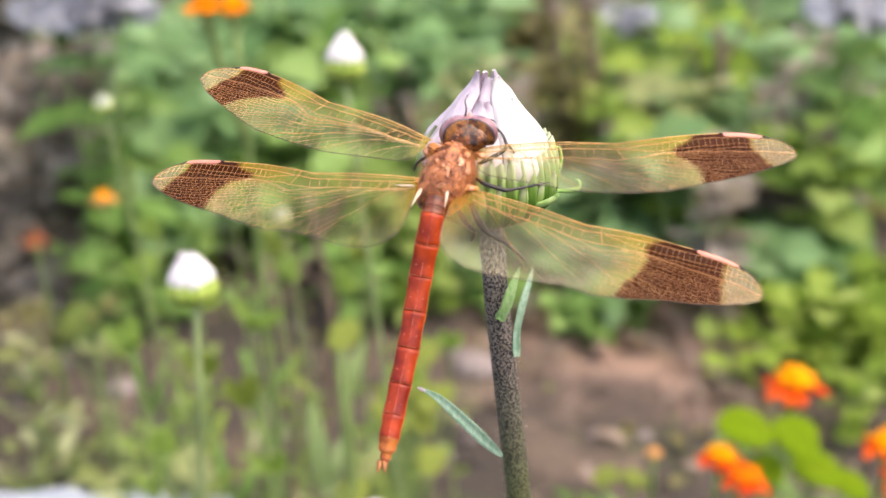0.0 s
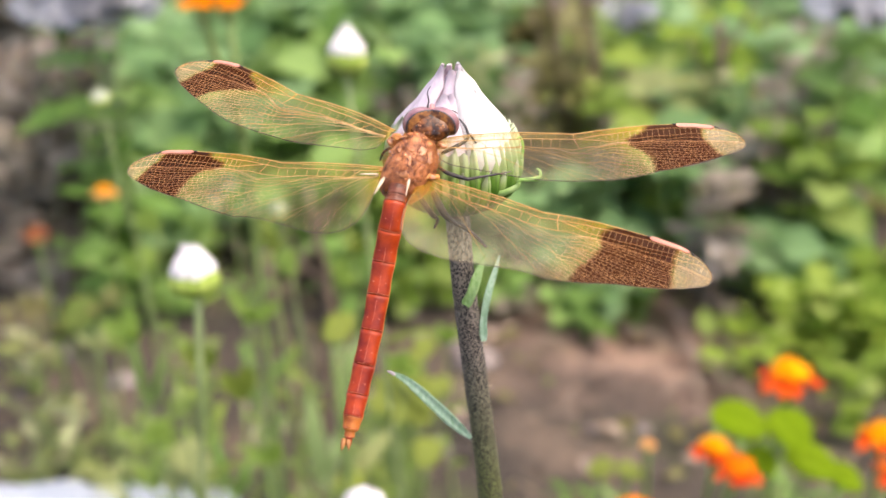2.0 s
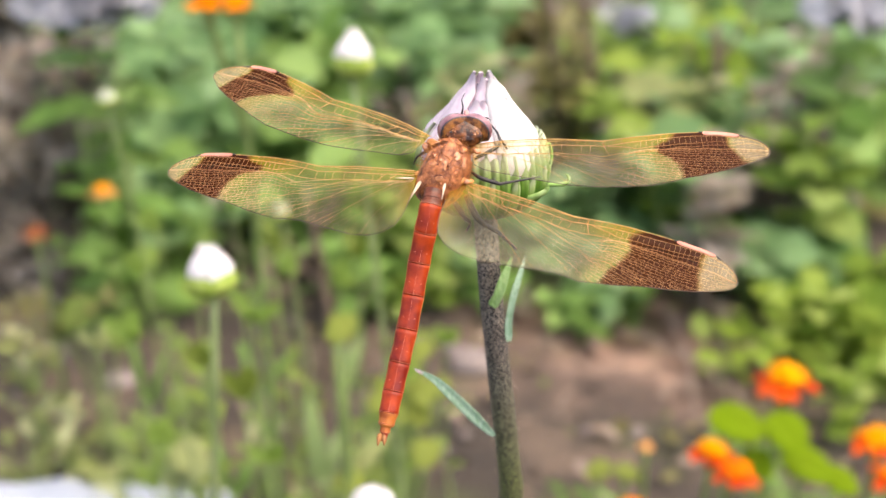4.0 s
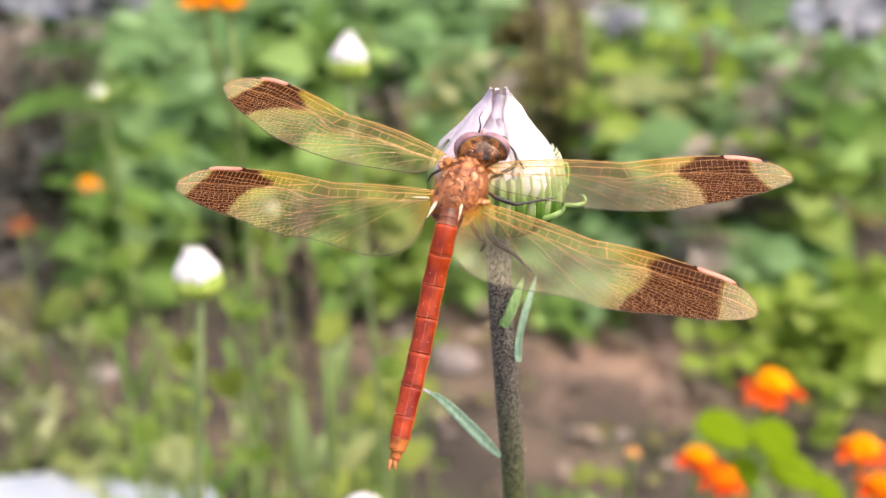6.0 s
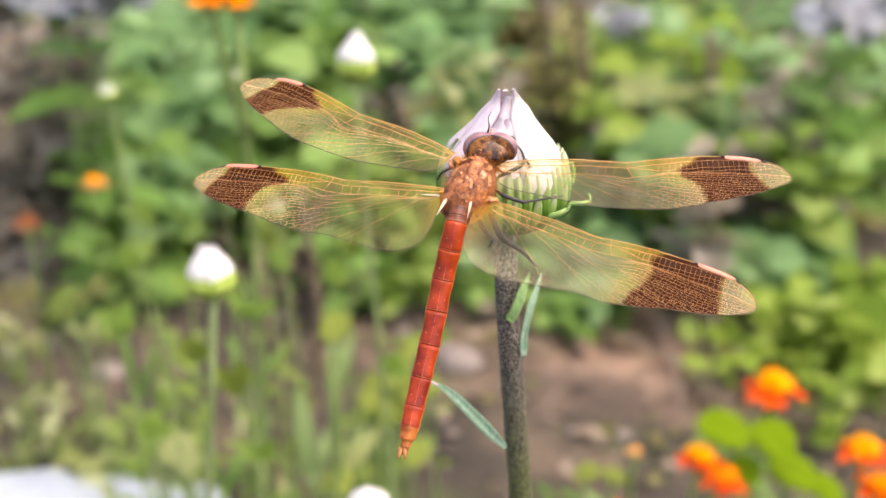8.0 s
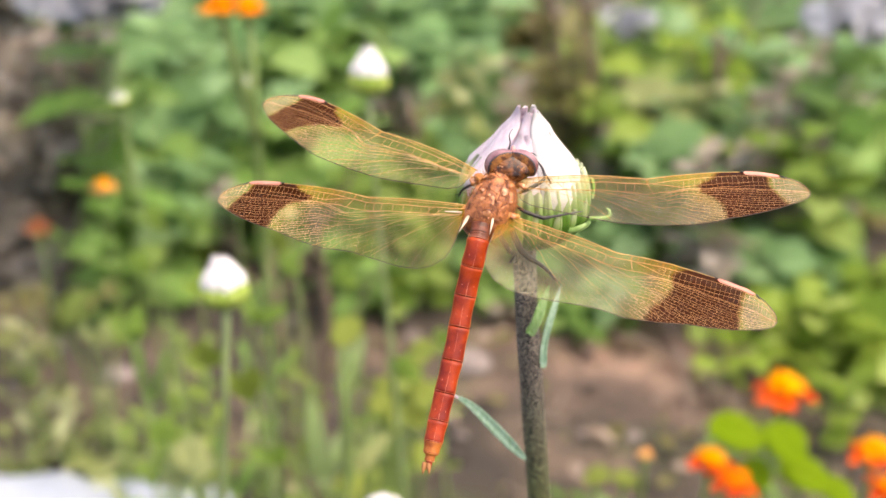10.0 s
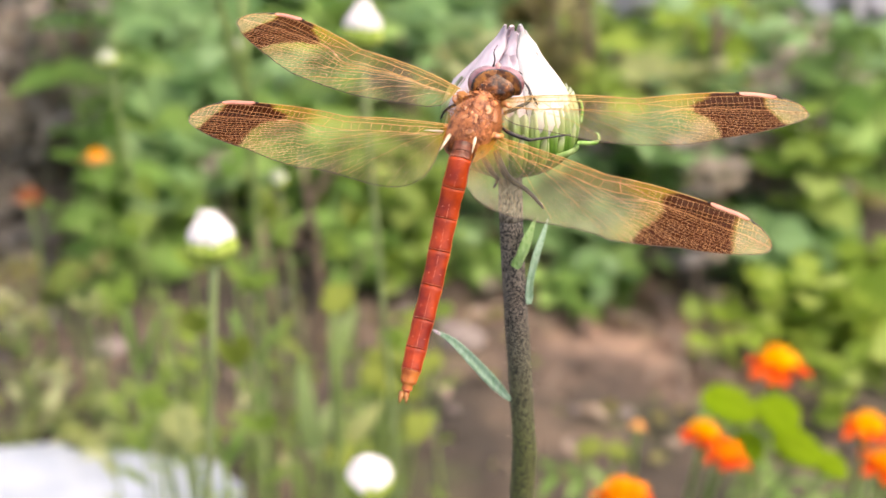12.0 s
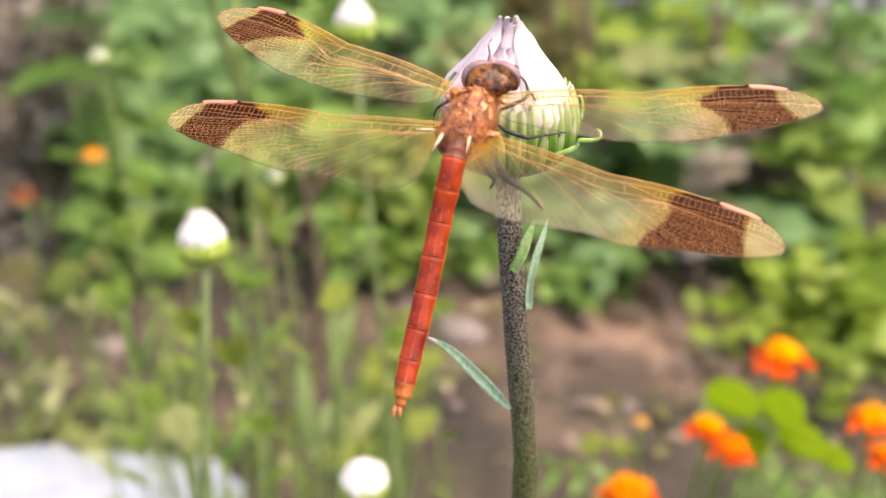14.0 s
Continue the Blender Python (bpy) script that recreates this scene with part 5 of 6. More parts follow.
grow((0.2306, 1.5164, 0.1095), 0.064, 27, 0.081, "leaf_lemon", LIME, 222, 0.55)
grow((0.3876, 1.8810, 0.0626), 0.104, 47, 0.081, "leaf_lemon", LIME, 223, 0.55)
grow((0.2753, 1.4019, 0.1053), 0.080, 37, 0.074, "leaf_mid", MID, 224, 0.55)
grow((0.1995, 1.1216, 0.1002), 0.064, 23, 0.074, "leaf_lemon", MID, 225, 0.6)
grow((0.2879, 1.2270, 0.0909), 0.050, 24, 0.081, "leaf_cool", COOL, 226, 0.65)
grow((0.4894, 1.8354, 0.0868), 0.104, 47, 0.081, "leaf_cool", MID, 227)
grow((0.6084, 1.8849, 0.0785), 0.112, 50, 0.081, "leaf_cool", MID, 229, 0.55)
grow((0.4677, 1.4399, 0.0764), 0.064, 39, 0.050, "leaf_dry", DRY, 230)
grow((0.3243, 0.9469, 0.0600), 0.030, 11, 0.088, "leaf_cool", COOL, 231, 0.75, low=0.5)
grow((0.6006, 1.4948, 0.0794), 0.096, 50, 0.074, "leaf_lemon", MID, 232, 0.6)
grow((0.7504, 1.7690, 0.0749), 0.140, 86, 0.081, "leaf_lemon", LIME, 233, 0.55)
grow((0.4860, 1.2509, 0.0973), 0.055, 25, 0.068, "leaf_cool", COOL, 234, 0.6)
grow((0.1488, 0.9726, 0.0680), 0.05, 36, 0.045, "leaf_cool", COOL, 235, 0.6, low=0.6)
grow((0.1283, 1.0081, 0.0937), 0.06, 60, 0.05, "leaf_cool", COOL, 236, 0.6, low=0.4)
grow((-0.3572, 0.9536, 0.1465), 0.04, 60, 0.032, "leaf_plum", PLUM, 305, 0.45, low=0.62, stalk_mat="stalk_brown")
PALE = "pale grey-green leafy plant in the bed"
grow((-0.3469, 1.1170, 0.1838), 0.05, 60, 0.04, "leaf_cool", PALE, 311, 0.55)
grow((-0.2899, 1.1792, 0.1986), 0.06, 60, 0.045, "leaf_cool", PALE, 312, 0.55)
grow((0.2962, 1.1754, 0.2122), 0.040, 20, 0.061, "leaf_sun", LIME, 316, 0.55)
grow((-0.0428, 0.9694, 0.1222), 0.05, 60, 0.04, "leaf_lemon", LIME, 317, 0.55, low=0.4)
grow((-0.0737, 0.8869, 0.1122), 0.04, 40, 0.036, "leaf_mid", MID, 318, 0.55, low=0.4)
grow((0.1263, 1.1317, 0.2305), 0.045, 90, 0.044, "leaf_olive", OLIVE, 315, 0.4, stalk_mat="stalk_brown")
grow((-0.0009, 1.2195, 0.1779), 0.06, 90, 0.05, "leaf_cool", COOL, 291, 0.6)
grow((0.0147, 1.0429, 0.1599), 0.04, 50, 0.045, "leaf_cool", COOL, 292, 0.6)
grow((0.1775, 1.1058, 0.1800), 0.036, 13, 0.061, "leaf_lemon", LIME, 293, 0.55)
grow((0.1986, 1.0401, 0.1609), 0.040, 13, 0.061, "leaf_cool", COOL, 294, 0.55)
grow((-0.3664, 1.3450, 0.1600), 0.065, 50, 0.080, "leaf_cool", COOL, 500, 0.7, low=0.3)
grow((-0.2853, 1.2195, 0.1500), 0.080, 43, 0.106, "leaf_cool", COOL, 501, 0.7, low=0.3)
grow((-0.2795, 1.0991, 0.1300), 0.070, 21, 0.094, "leaf_cool", COOL, 502, 0.7, low=0.3)
grow((-0.3407, 1.1196, 0.1000), 0.070, 43, 0.075, "leaf_mid", MID, 503, 0.7, low=0.3)
grow((-0.1826, 1.3239, 0.1400), 0.070, 43, 0.088, "leaf_mid", MID, 504, 0.7, low=0.3)
grow((-0.1607, 1.4517, 0.1500), 0.100, 50, 0.100, "leaf_mid", MID, 505, 0.7, low=0.3)
grow((-0.0648, 1.4912, 0.1500), 0.100, 57, 0.100, "leaf_cool", COOL, 506, 0.7, low=0.3)
grow((-0.2523, 1.2889, 0.1500), 0.060, 36, 0.088, "leaf_cool", COOL, 507, 0.7, low=0.3)
grow((-0.2106, 1.1105, 0.1200), 0.060, 36, 0.075, "leaf_mid", MID, 508, 0.7, low=0.3)
grow((-0.1303, 1.0363, 0.1200), 0.060, 36, 0.075, "leaf_mid", MID, 509, 0.7, low=0.3)
grow((-0.0435, 1.0032, 0.1000), 0.060, 36, 0.075, "leaf_lemon", LIME, 510, 0.7, low=0.3)
grow((-0.2715, 0.9999, 0.0900), 0.030, 10, 0.062, "leaf_sun", LIME, 511, 0.7, low=0.3)
grow((-0.0972, 1.1197, 0.1200), 0.060, 28, 0.075, "leaf_mid", MID, 512, 0.7, low=0.3)
grow((0.0046, 1.2861, 0.1600), 0.060, 36, 0.088, "leaf_cool", COOL, 513, 0.7, low=0.3)
grow((-0.4496, 1.3539, 0.1200), 0.050, 36, 0.050, "leaf_mid", MID, 514, 0.7, low=0.3)
grow((0.2199, 1.3164, 0.1400), 0.048, 9, 0.081, "leaf_lemon", LIME, 515, 0.7, low=0.3)
grow((0.2811, 1.1591, 0.1200), 0.056, 13, 0.108, "leaf_cool", COOL, 516, 0.7, low=0.3)
grow((0.3086, 1.5055, 0.1400), 0.056, 12, 0.095, "leaf_cool", COOL, 517, 0.7, low=0.3)
grow((0.3373, 1.3352, 0.1200), 0.048, 13, 0.081, "leaf_cool", MID, 518, 0.7, low=0.3)
grow((0.4524, 1.5813, 0.1400), 0.064, 16, 0.101, "leaf_lemon", MID, 519, 0.7, low=0.3)
grow((0.4392, 1.1630, 0.1200), 0.055, 25, 0.081, "leaf_mid", MID, 520, 0.7, low=0.3)
grow((0.4848, 1.1759, 0.1000), 0.070, 24, 0.074, "leaf_mid", MID, 521, 0.7, low=0.3)
grow((0.4146, 1.3894, 0.1200), 0.048, 8, 0.081, "leaf_sun", LIME, 522, 0.7, low=0.3)
grow((0.5842, 1.4560, 0.1200), 0.060, 14, 0.081, "leaf_cool", COOL, 523, 0.7, low=0.3)
grow((0.5212, 1.4498, 0.1200), 0.060, 50, 0.050, "leaf_dry", DRY, 540, 0.5, low=0.3, stalk_mat="straw")
grow((0.4882, 1.3948, 0.0800), 0.060, 50, 0.050, "leaf_dry", DRY, 541, 0.5, low=0.3, stalk_mat="straw")
grow((0.2720, 1.3503, 0.0900), 0.040, 30, 0.040, "leaf_dry", DRY, 542, 0.5, low=0.3, stalk_mat="straw")
grow((0.2025, 1.1847, 0.0900), 0.035, 30, 0.040, "leaf_dry", DRY, 543, 0.5, low=0.3, stalk_mat="straw")
grow((0.3414, 1.2036, 0.0700), 0.050, 36, 0.040, "leaf_dry", DRY, 544, 0.5, low=0.3, stalk_mat="straw")
grow((0.4726, 1.1529, 0.0500), 0.060, 28, 0.040, "leaf_plum", PLUM, 545, 0.5, low=0.3, stalk_mat="straw")
grow((0.4069, 1.0981, 0.0400), 0.060, 21, 0.040, "leaf_olive", OLIVE, 546, 0.5, low=0.3, stalk_mat="straw")
grow((0.3448, 1.5296, 0.1000), 0.040, 30, 0.045, "leaf_dry", DRY, 547, 0.5, low=0.3, stalk_mat="straw")
grow((0.4205, 1.2979, 0.0600), 0.040, 30, 0.040, "leaf_dry", DRY, 548, 0.5, low=0.3, stalk_mat="straw")
grow((-0.2070, 1.3900, 0.0800), 0.030, 30, 0.040, "leaf_dry", DRY, 549, 0.5, low=0.3, stalk_mat="straw")
grow((-0.2464, 1.0266, 0.0400), 0.050, 30, 0.040, "leaf_dry", DRY, 550, 0.5, low=0.3, stalk_mat="straw")
grow((-0.0980, 1.3028, 0.0700), 0.030, 26, 0.035, "leaf_dry", DRY, 551, 0.5, low=0.3, stalk_mat="straw")
grow((-0.3072, 1.0159, 0.0400), 0.050, 30, 0.040, "leaf_dry", DRY, 552, 0.5, low=0.3, stalk_mat="straw")
grow((-0.4836, 1.2713, 0.1400), 0.060, 50, 0.050, "leaf_dry", DRY, 553, 0.5, low=0.3, stalk_mat="straw")
grow((-0.4528, 1.1192, 0.1000), 0.060, 50, 0.050, "leaf_dry", DRY, 554, 0.5, low=0.3, stalk_mat="straw")
grow((0.0854, 1.3645, 0.1000), 0.040, 30, 0.045, "leaf_dry", DRY, 555, 0.5, low=0.3, stalk_mat="straw")
grow((0.0624, 1.3028, 0.0800), 0.040, 30, 0.045, "leaf_dry", DRY, 556, 0.5, low=0.3, stalk_mat="straw")
grow((-0.1259, 1.0345, 0.0400), 0.050, 30, 0.040, "leaf_dry", DRY, 557, 0.5, low=0.3, stalk_mat="straw")
grow((0.1636, 1.3654, 0.1200), 0.030, 24, 0.040, "leaf_dry", DRY, 558, 0.5, low=0.3, stalk_mat="straw")
grow((-0.4385, 1.0607, 0.0220), 0.050, 34, 0.034, "leaf_dry", DRY, 590, 0.50, low=0.3, stalk_mat="straw")
grow((-0.3913, 1.0427, 0.0220), 0.050, 34, 0.034, "leaf_dry", DRY, 591, 0.50, low=0.3, stalk_mat="straw")
grow((-0.4150, 0.9756, 0.0220), 0.050, 34, 0.034, "leaf_dry", DRY, 592, 0.50, low=0.3, stalk_mat="straw")
grow((-0.3746, 0.9536, 0.0220), 0.050, 34, 0.034, "leaf_dry", DRY, 593, 0.50, low=0.3, stalk_mat="straw")
grow((-0.3676, 1.0726, 0.0220), 0.050, 34, 0.034, "leaf_dry", DRY, 594, 0.50, low=0.3, stalk_mat="straw")
grow((0.3895, 1.1826, 0.1300), 0.050, 40, 0.045, "leaf_dry", DRY, 600, 0.50, low=0.3, stalk_mat="straw")
grow((0.3584, 1.1244, 0.1300), 0.045, 40, 0.045, "leaf_dry", DRY, 601, 0.50, low=0.3, stalk_mat="straw")
grow((0.4436, 1.2802, 0.1300), 0.050, 40, 0.045, "leaf_dry", DRY, 602, 0.50, low=0.3, stalk_mat="straw")
grow((0.2148, 1.1965, 0.1300), 0.035, 40, 0.045, "leaf_dry", DRY, 603, 0.50, low=0.3, stalk_mat="straw")
grow((0.3917, 1.0275, 0.1600), 0.050, 12, 0.070, "leaf_mid", MID, 610, 0.70, low=0.4, stalk_mat="stalk")
grow((0.3716, 1.3376, 0.1600), 0.060, 16, 0.070, "leaf_cool", COOL, 611, 0.70, low=0.4, stalk_mat="stalk")
grow((0.2557, 1.0833, 0.1600), 0.030, 16, 0.070, "leaf_pale", COOL, 612, 0.70, low=0.4, stalk_mat="stalk")
grow((0.1855, 1.2136, 0.1600), 0.030, 16, 0.070, "leaf_sun", LIME, 613, 0.70, low=0.4, stalk_mat="stalk")
grow((0.2033, 1.0280, 0.1600), 0.030, 16, 0.070, "leaf_sun", LIME, 614, 0.70, low=0.4, stalk_mat="stalk")
grow((0.3503, 0.9634, 0.1600), 0.035, 16, 0.070, "leaf_lemon", LIME, 615, 0.70, low=0.4, stalk_mat="stalk")
grow((0.3644, 1.0903, 0.1700), 0.040, 44, 0.042, "leaf_dry", DRY, 620, 0.55, low=0.3, stalk_mat="straw")
grow((0.3317, 1.0271, 0.1700), 0.040, 44, 0.042, "leaf_dry", DRY, 621, 0.55, low=0.3, stalk_mat="straw")
grow((0.4302, 1.2155, 0.1700), 0.040, 44, 0.042, "leaf_dry", DRY, 622, 0.55, low=0.3, stalk_mat="straw")
grow((0.2447, 0.8956, 0.1700), 0.030, 44, 0.042, "leaf_dry", DRY, 623, 0.55, low=0.3, stalk_mat="straw")
grow((0.2041, 1.1127, 0.1700), 0.022, 44, 0.042, "leaf_dry", DRY, 624, 0.55, low=0.3, stalk_mat="straw")
grow((0.4345, 1.1170, 0.0500), 0.040, 44, 0.042, "leaf_dry", DRY, 625, 0.55, low=0.3, stalk_mat="straw")
grow((0.2713, 1.1026, 0.1600), 0.028, 14, 0.065, "leaf_cool", COOL, 630, 0.80, low=0.5, stalk_mat="stalk")
grow((0.2186, 0.9900, 0.1600), 0.030, 14, 0.065, "leaf_cool", COOL, 631, 0.80, low=0.5, stalk_mat="stalk")
grow((0.3028, 0.9601, 0.0700), 0.030, 14, 0.065, "leaf_cool", COOL, 632, 0.80, low=0.5, stalk_mat="stalk")
grow((0.1805, 1.0475, 0.1100), 0.030, 24, 0.050, "leaf_mid", MID, 640, 0.70, low=0.4, stalk_mat="stalk")
grow((0.1793, 1.0484, 0.1400), 0.018, 22, 0.032, "leaf_dry", DRY, 641, 0.60, low=0.5, stalk_mat="straw")
grow((0.2300, 1.0022, 0.0600), 0.035, 26, 0.050, "leaf_cool", COOL, 642, 0.75, low=0.4, stalk_mat="stalk")
grow((0.2687, 0.9981, 0.0600), 0.035, 26, 0.050, "leaf_mid", MID, 643, 0.75, low=0.4, stalk_mat="stalk")
grow((0.2879, 0.9116, 0.0900), 0.030, 22, 0.060, "leaf_cool", COOL, 644, 0.85, low=0.5, stalk_mat="stalk")
grow((0.3075, 0.9341, 0.0500), 0.035, 26, 0.045, "leaf_sun", LIME, 645, 0.75, low=0.4, stalk_mat="stalk")
grow((0.3924, 1.0908, 0.0700), 0.035, 30, 0.040, "leaf_dry", DRY, 646, 0.60, low=0.3, stalk_mat="straw")
grow((0.0228, 1.0758, 0.2000), 0.015, 12, 0.050, "leaf_pale", PALE, 650, 0.50, low=0.6, stalk_mat="stalk")
grow((-0.2500, 0.9623, 0.1700), 0.040, 10, 0.075, "leaf_cool", COOL, 651, 0.75, low=0.4, stalk_mat="stalk")
grow((-0.2491, 1.1221, 0.1900), 0.040, 9, 0.080, "leaf_cool", COOL, 652, 0.75, low=0.4, stalk_mat="stalk")
grow((-0.0881, 1.1683, 0.2000), 0.050, 8, 0.080, "leaf_mid", MID, 653, 0.75, low=0.4, stalk_mat="stalk")
grow((0.1163, 0.8945, 0.0500), 0.030, 14, 0.034, "leaf_mid", MID, 660, 0.65, low=0.3, stalk_mat="stalk")
grow((0.1521, 0.8911, 0.0500), 0.030, 16, 0.036, "leaf_cool", COOL, 661, 0.65, low=0.3, stalk_mat="stalk")
grow((0.1859, 0.9097, 0.0500), 0.030, 16, 0.036, "leaf_mid", MID, 662, 0.65, low=0.3, stalk_mat="stalk")
grow((0.1312, 0.8731, 0.0300), 0.022, 9, 0.028, "leaf_mid", MID, 663, 0.65, low=0.3, stalk_mat="stalk")
grow((0.0504, 0.9303, 0.0500), 0.030, 16, 0.034, "leaf_mid", MID, 664, 0.65, low=0.3, stalk_mat="stalk")
grow((-0.0081, 0.9268, 0.0500), 0.030, 18, 0.036, "leaf_lemon", LIME, 665, 0.65, low=0.3, stalk_mat="stalk")
grow((-0.0409, 0.9466, 0.0600), 0.035, 24, 0.040, "leaf_mid", MID, 666, 0.65, low=0.3, stalk_mat="stalk")
grow((0.0214, 0.9586, 0.0500), 0.030, 20, 0.038, "leaf_cool", COOL, 667, 0.65, low=0.3, stalk_mat="stalk")
grow((-0.0441, 0.9040, 0.0400), 0.025, 14, 0.032, "leaf_lemon", LIME, 668, 0.65, low=0.3, stalk_mat="stalk")
grow((-0.0658, 0.9175, 0.0500), 0.030, 18, 0.036, "leaf_mid", MID, 669, 0.65, low=0.3, stalk_mat="stalk")
grow((-0.0184, 0.9373, 0.0200), 0.030, 22, 0.026, "leaf_dry", DRY, 670, 0.65, low=0.3, stalk_mat="straw")
grow((0.0678, 0.9252, 0.0200), 0.030, 16, 0.026, "leaf_dry", DRY, 671, 0.65, low=0.3, stalk_mat="straw")
grow((0.2257, 0.9740, 0.0300), 0.040, 22, 0.030, "leaf_dry", DRY, 672, 0.65, low=0.3, stalk_mat="straw")
grow((-0.0474, 1.1513, 0.1500), 0.035, 46, 0.042, "leaf_plum", PLUM, 680, 0.55, low=0.3, stalk_mat="stalk_brown")
# bright low plants at the side of the bare soil
LEMON = "lemon-green leafy plant beside bare soil"
grow((0.3160, 0.8241, 0.0611), 0.06, 46, 0.038, "leaf_sun", LEMON, 240, 0.75, low=0.5)
grow((0.3688, 0.8487, 0.0662), 0.08, 80, 0.040, "leaf_sun", LEMON, 241, 0.75, low=0.45)
grow((0.3777, 0.7901, 0.0674), 0.06, 70, 0.038, "leaf_sun", "bright green leafy plant beside bare soil", 242, 0.7, low=0.2)
grow((0.2414, 0.8034, 0.0453), 0.04, 12, 0.028, "leaf_sun", LEMON, 245, 0.75, low=0.3)
grow((0.3214, 0.7238, 0.0678), 0.03, 20, 0.026, "leaf_sun", LEMON, 246, 0.75, low=0.3)
# broad bright leaves between the marigolds
def make_broad_leaves(name, spots, label, leaf_mat, seed):
    """Spots: the middle of each leaf, its length and, where it matters, its turn and its width."""
    rnd = random.Random(seed)
    first = Vector(spots[0][0])
    foot = Vector((first.x, first.y + 0.02, 0))
    plant = thing(name, foot, label, "plant")
    for at, size, *more in spots:
        at = Vector(at)
        turn, broad = more or (rnd.uniform(-0.5, 0.5), 0.9)
        part("stalk", tube(glide([foot, foot.lerp(at, 0.5) + Vector((0, 0.01, 0.01)), at], 8), 0.0012, 6), M["stalk"], plant)
        d = Vector((math.sin(turn), -math.cos(turn) * 0.6, -0.25)).normalized()
        a = at - d * size * 0.5
        part("leaf", blade(glide([a, at + Vector((0, 0, size * 0.06)), at + d * size * 0.5], 9), [size * broad * q for q in (0.3, 0.72, 0.92, 1.0, 1.0, 0.95, 0.82, 0.58, 0.2)], (0, -0.5, 1), 0.12, 0.0006), M[leaf_mat], plant)


make_broad_leaves("broad_leaved_plant", [((0.1264, 0.3850, 0.2478), 0.025, 1.35, 0.72), ((0.1475, 0.3850, 0.2441), 0.022, 0.25, 0.85), ((0.1596, 0.3850, 0.2265), 0.024, 1.00, 0.70), ((0.1379, 0.3850, 0.2279), 0.016, 0.30, 0.80), ((0.1746, 0.3850, 0.2187), 0.018, 0.80, 0.70)], "low plant with broad bright green leaves", "leaf_bright", 51)
make_broad_leaves("broad_leaved_plant", [((0.0719, 0.3980, 0.2142), 0.0125, -1.20, 0.70), ((0.0848, 0.3980, 0.2124), 0.0125, 1.20, 0.70)], "seedling with two yellow-green leaves", "leaf_yellow", 52)
make_broad_leaves("broad_leaved_plant", [((-0.0364, 0.3590, 0.3098), 0.013), ((-0.0375, 0.3404, 0.3172), 0.008)], "young plant with lime green leaves", "leaf_yellow", 53)
make_broad_leaves("broad_leaved_plant", [((-0.0244, 0.4600, 0.2164), 0.016), ((-0.0155, 0.4600, 0.2226), 0.016), ((-0.0080, 0.4550, 0.2169), 0.018), ((-0.0197, 0.4500, 0.2109), 0.018), ((-0.0108, 0.4500, 0.2075), 0.016), ((-0.0289, 0.4500, 0.2143), 0.013), ((-0.0083, 0.5000, 0.2154), 0.014), ((-0.0140, 0.4900, 0.2137), 0.011), ((-0.0054, 0.4030, 0.2192), 0.016), ((0.0009, 0.4600, 0.2172), 0.011), ((-0.0369, 0.3700, 0.2274), 0.014)], "sprawling weed with yellow-green leaves", "leaf_yellow", 54)
make_broad_leaves("broad_leaved_plant", [((-0.1115, 0.4000, 0.2178), 0.020), ((-0.1032, 0.3900, 0.2173), 0.014), ((-0.1186, 0.4000, 0.2075), 0.014)], "weed with rounded pale yellow-green leaves", "leaf_pale", 56)
make_broad_leaves("broad_leaved_plant", [((-0.2463, 0.6600, 0.1439), 0.030), ((-0.2229, 0.6600, 0.1267), 0.030), ((-0.2596, 0.6600, 0.1300), 0.020)], "low weed with mossy green leaves", "leaf_moss", 55)
# thin weeds in front of the bed
SLIM = "thin weed with narrow pale green leaves"


def make_weed(top, leaves, length, width, leaf_mat, seed, lean=0.02, fat=0.0008):
    """One upright stalk with leaves set round it."""
    top = Vector(top)
    foot = Vector((top.x + lean, top.y + 0.02, 0))
    weed = thing("weed", foot, SLIM, "plant", "weeds")
    leafy_stem(weed, [foot, foot.lerp(top, 0.55) + Vector((-lean * 0.3, 0, 0)), top], [fat * 1.5, fat * 1.1, fat * 0.6], leaves, length, width, seed, M["stalk"], M[leaf_mat], 7)
    rnd = random.Random(seed)
    for n in range(4):
        d = Vector((rnd.gauss(0, 0.6), rnd.gauss(0, 0.6), 1)).normalized() * length * 0.7
        part("leaf", blade(glide([top, top + d * 0.6, top + d], 5), [width * q for q in (0.3, 0.9, 1.0, 0.7, 0.08)], (0.3, -1, 0.4), 0.25), M[leaf_mat], weed)


make_weed((-0.1327, 0.4403, 0.2901), 14, 0.020, 0.0065, "leaf_lemon", 260, 0.005)
make_weed((-0.1271, 0.3923, 0.2835), 10, 0.022, 0.0075, "leaf_lemon", 261, -0.01)
make_weed((-0.0981, 0.3871, 0.2740), 8, 0.016, 0.008, "leaf_lime", 262)
make_weed((-0.0733, 0.3779, 0.3015), 12, 0.022, 0.006, "leaf_lemon", 263, -0.01)
make_weed((-0.0738, 0.4447, 0.3011), 14, 0.024, 0.006, "leaf_lime", 264)
make_weed((-0.0722, 0.4834, 0.2666), 12, 0.022, 0.006, "leaf_lemon", 275, 0.01)
make_weed((-0.0418, 0.4871, 0.2751), 10, 0.022, 0.006, "leaf_lime", 265)
make_weed((-0.1151, 0.5623, 0.2666), 12, 0.026, 0.007, "leaf_mid", 274, 0.01)
make_weed((-0.0165, 0.4187, 0.2507), 7, 0.016, 0.008, "leaf_lemon", 277, 0.02)
make_weed((0.0030, 0.5107, 0.2119), 6, 0.016, 0.008, "leaf_lemon", 278, 0.02)
make_weed((-0.0735, 0.3473, 0.2848), 8, 0.02, 0.006, "leaf_lime", 279, 0.01)
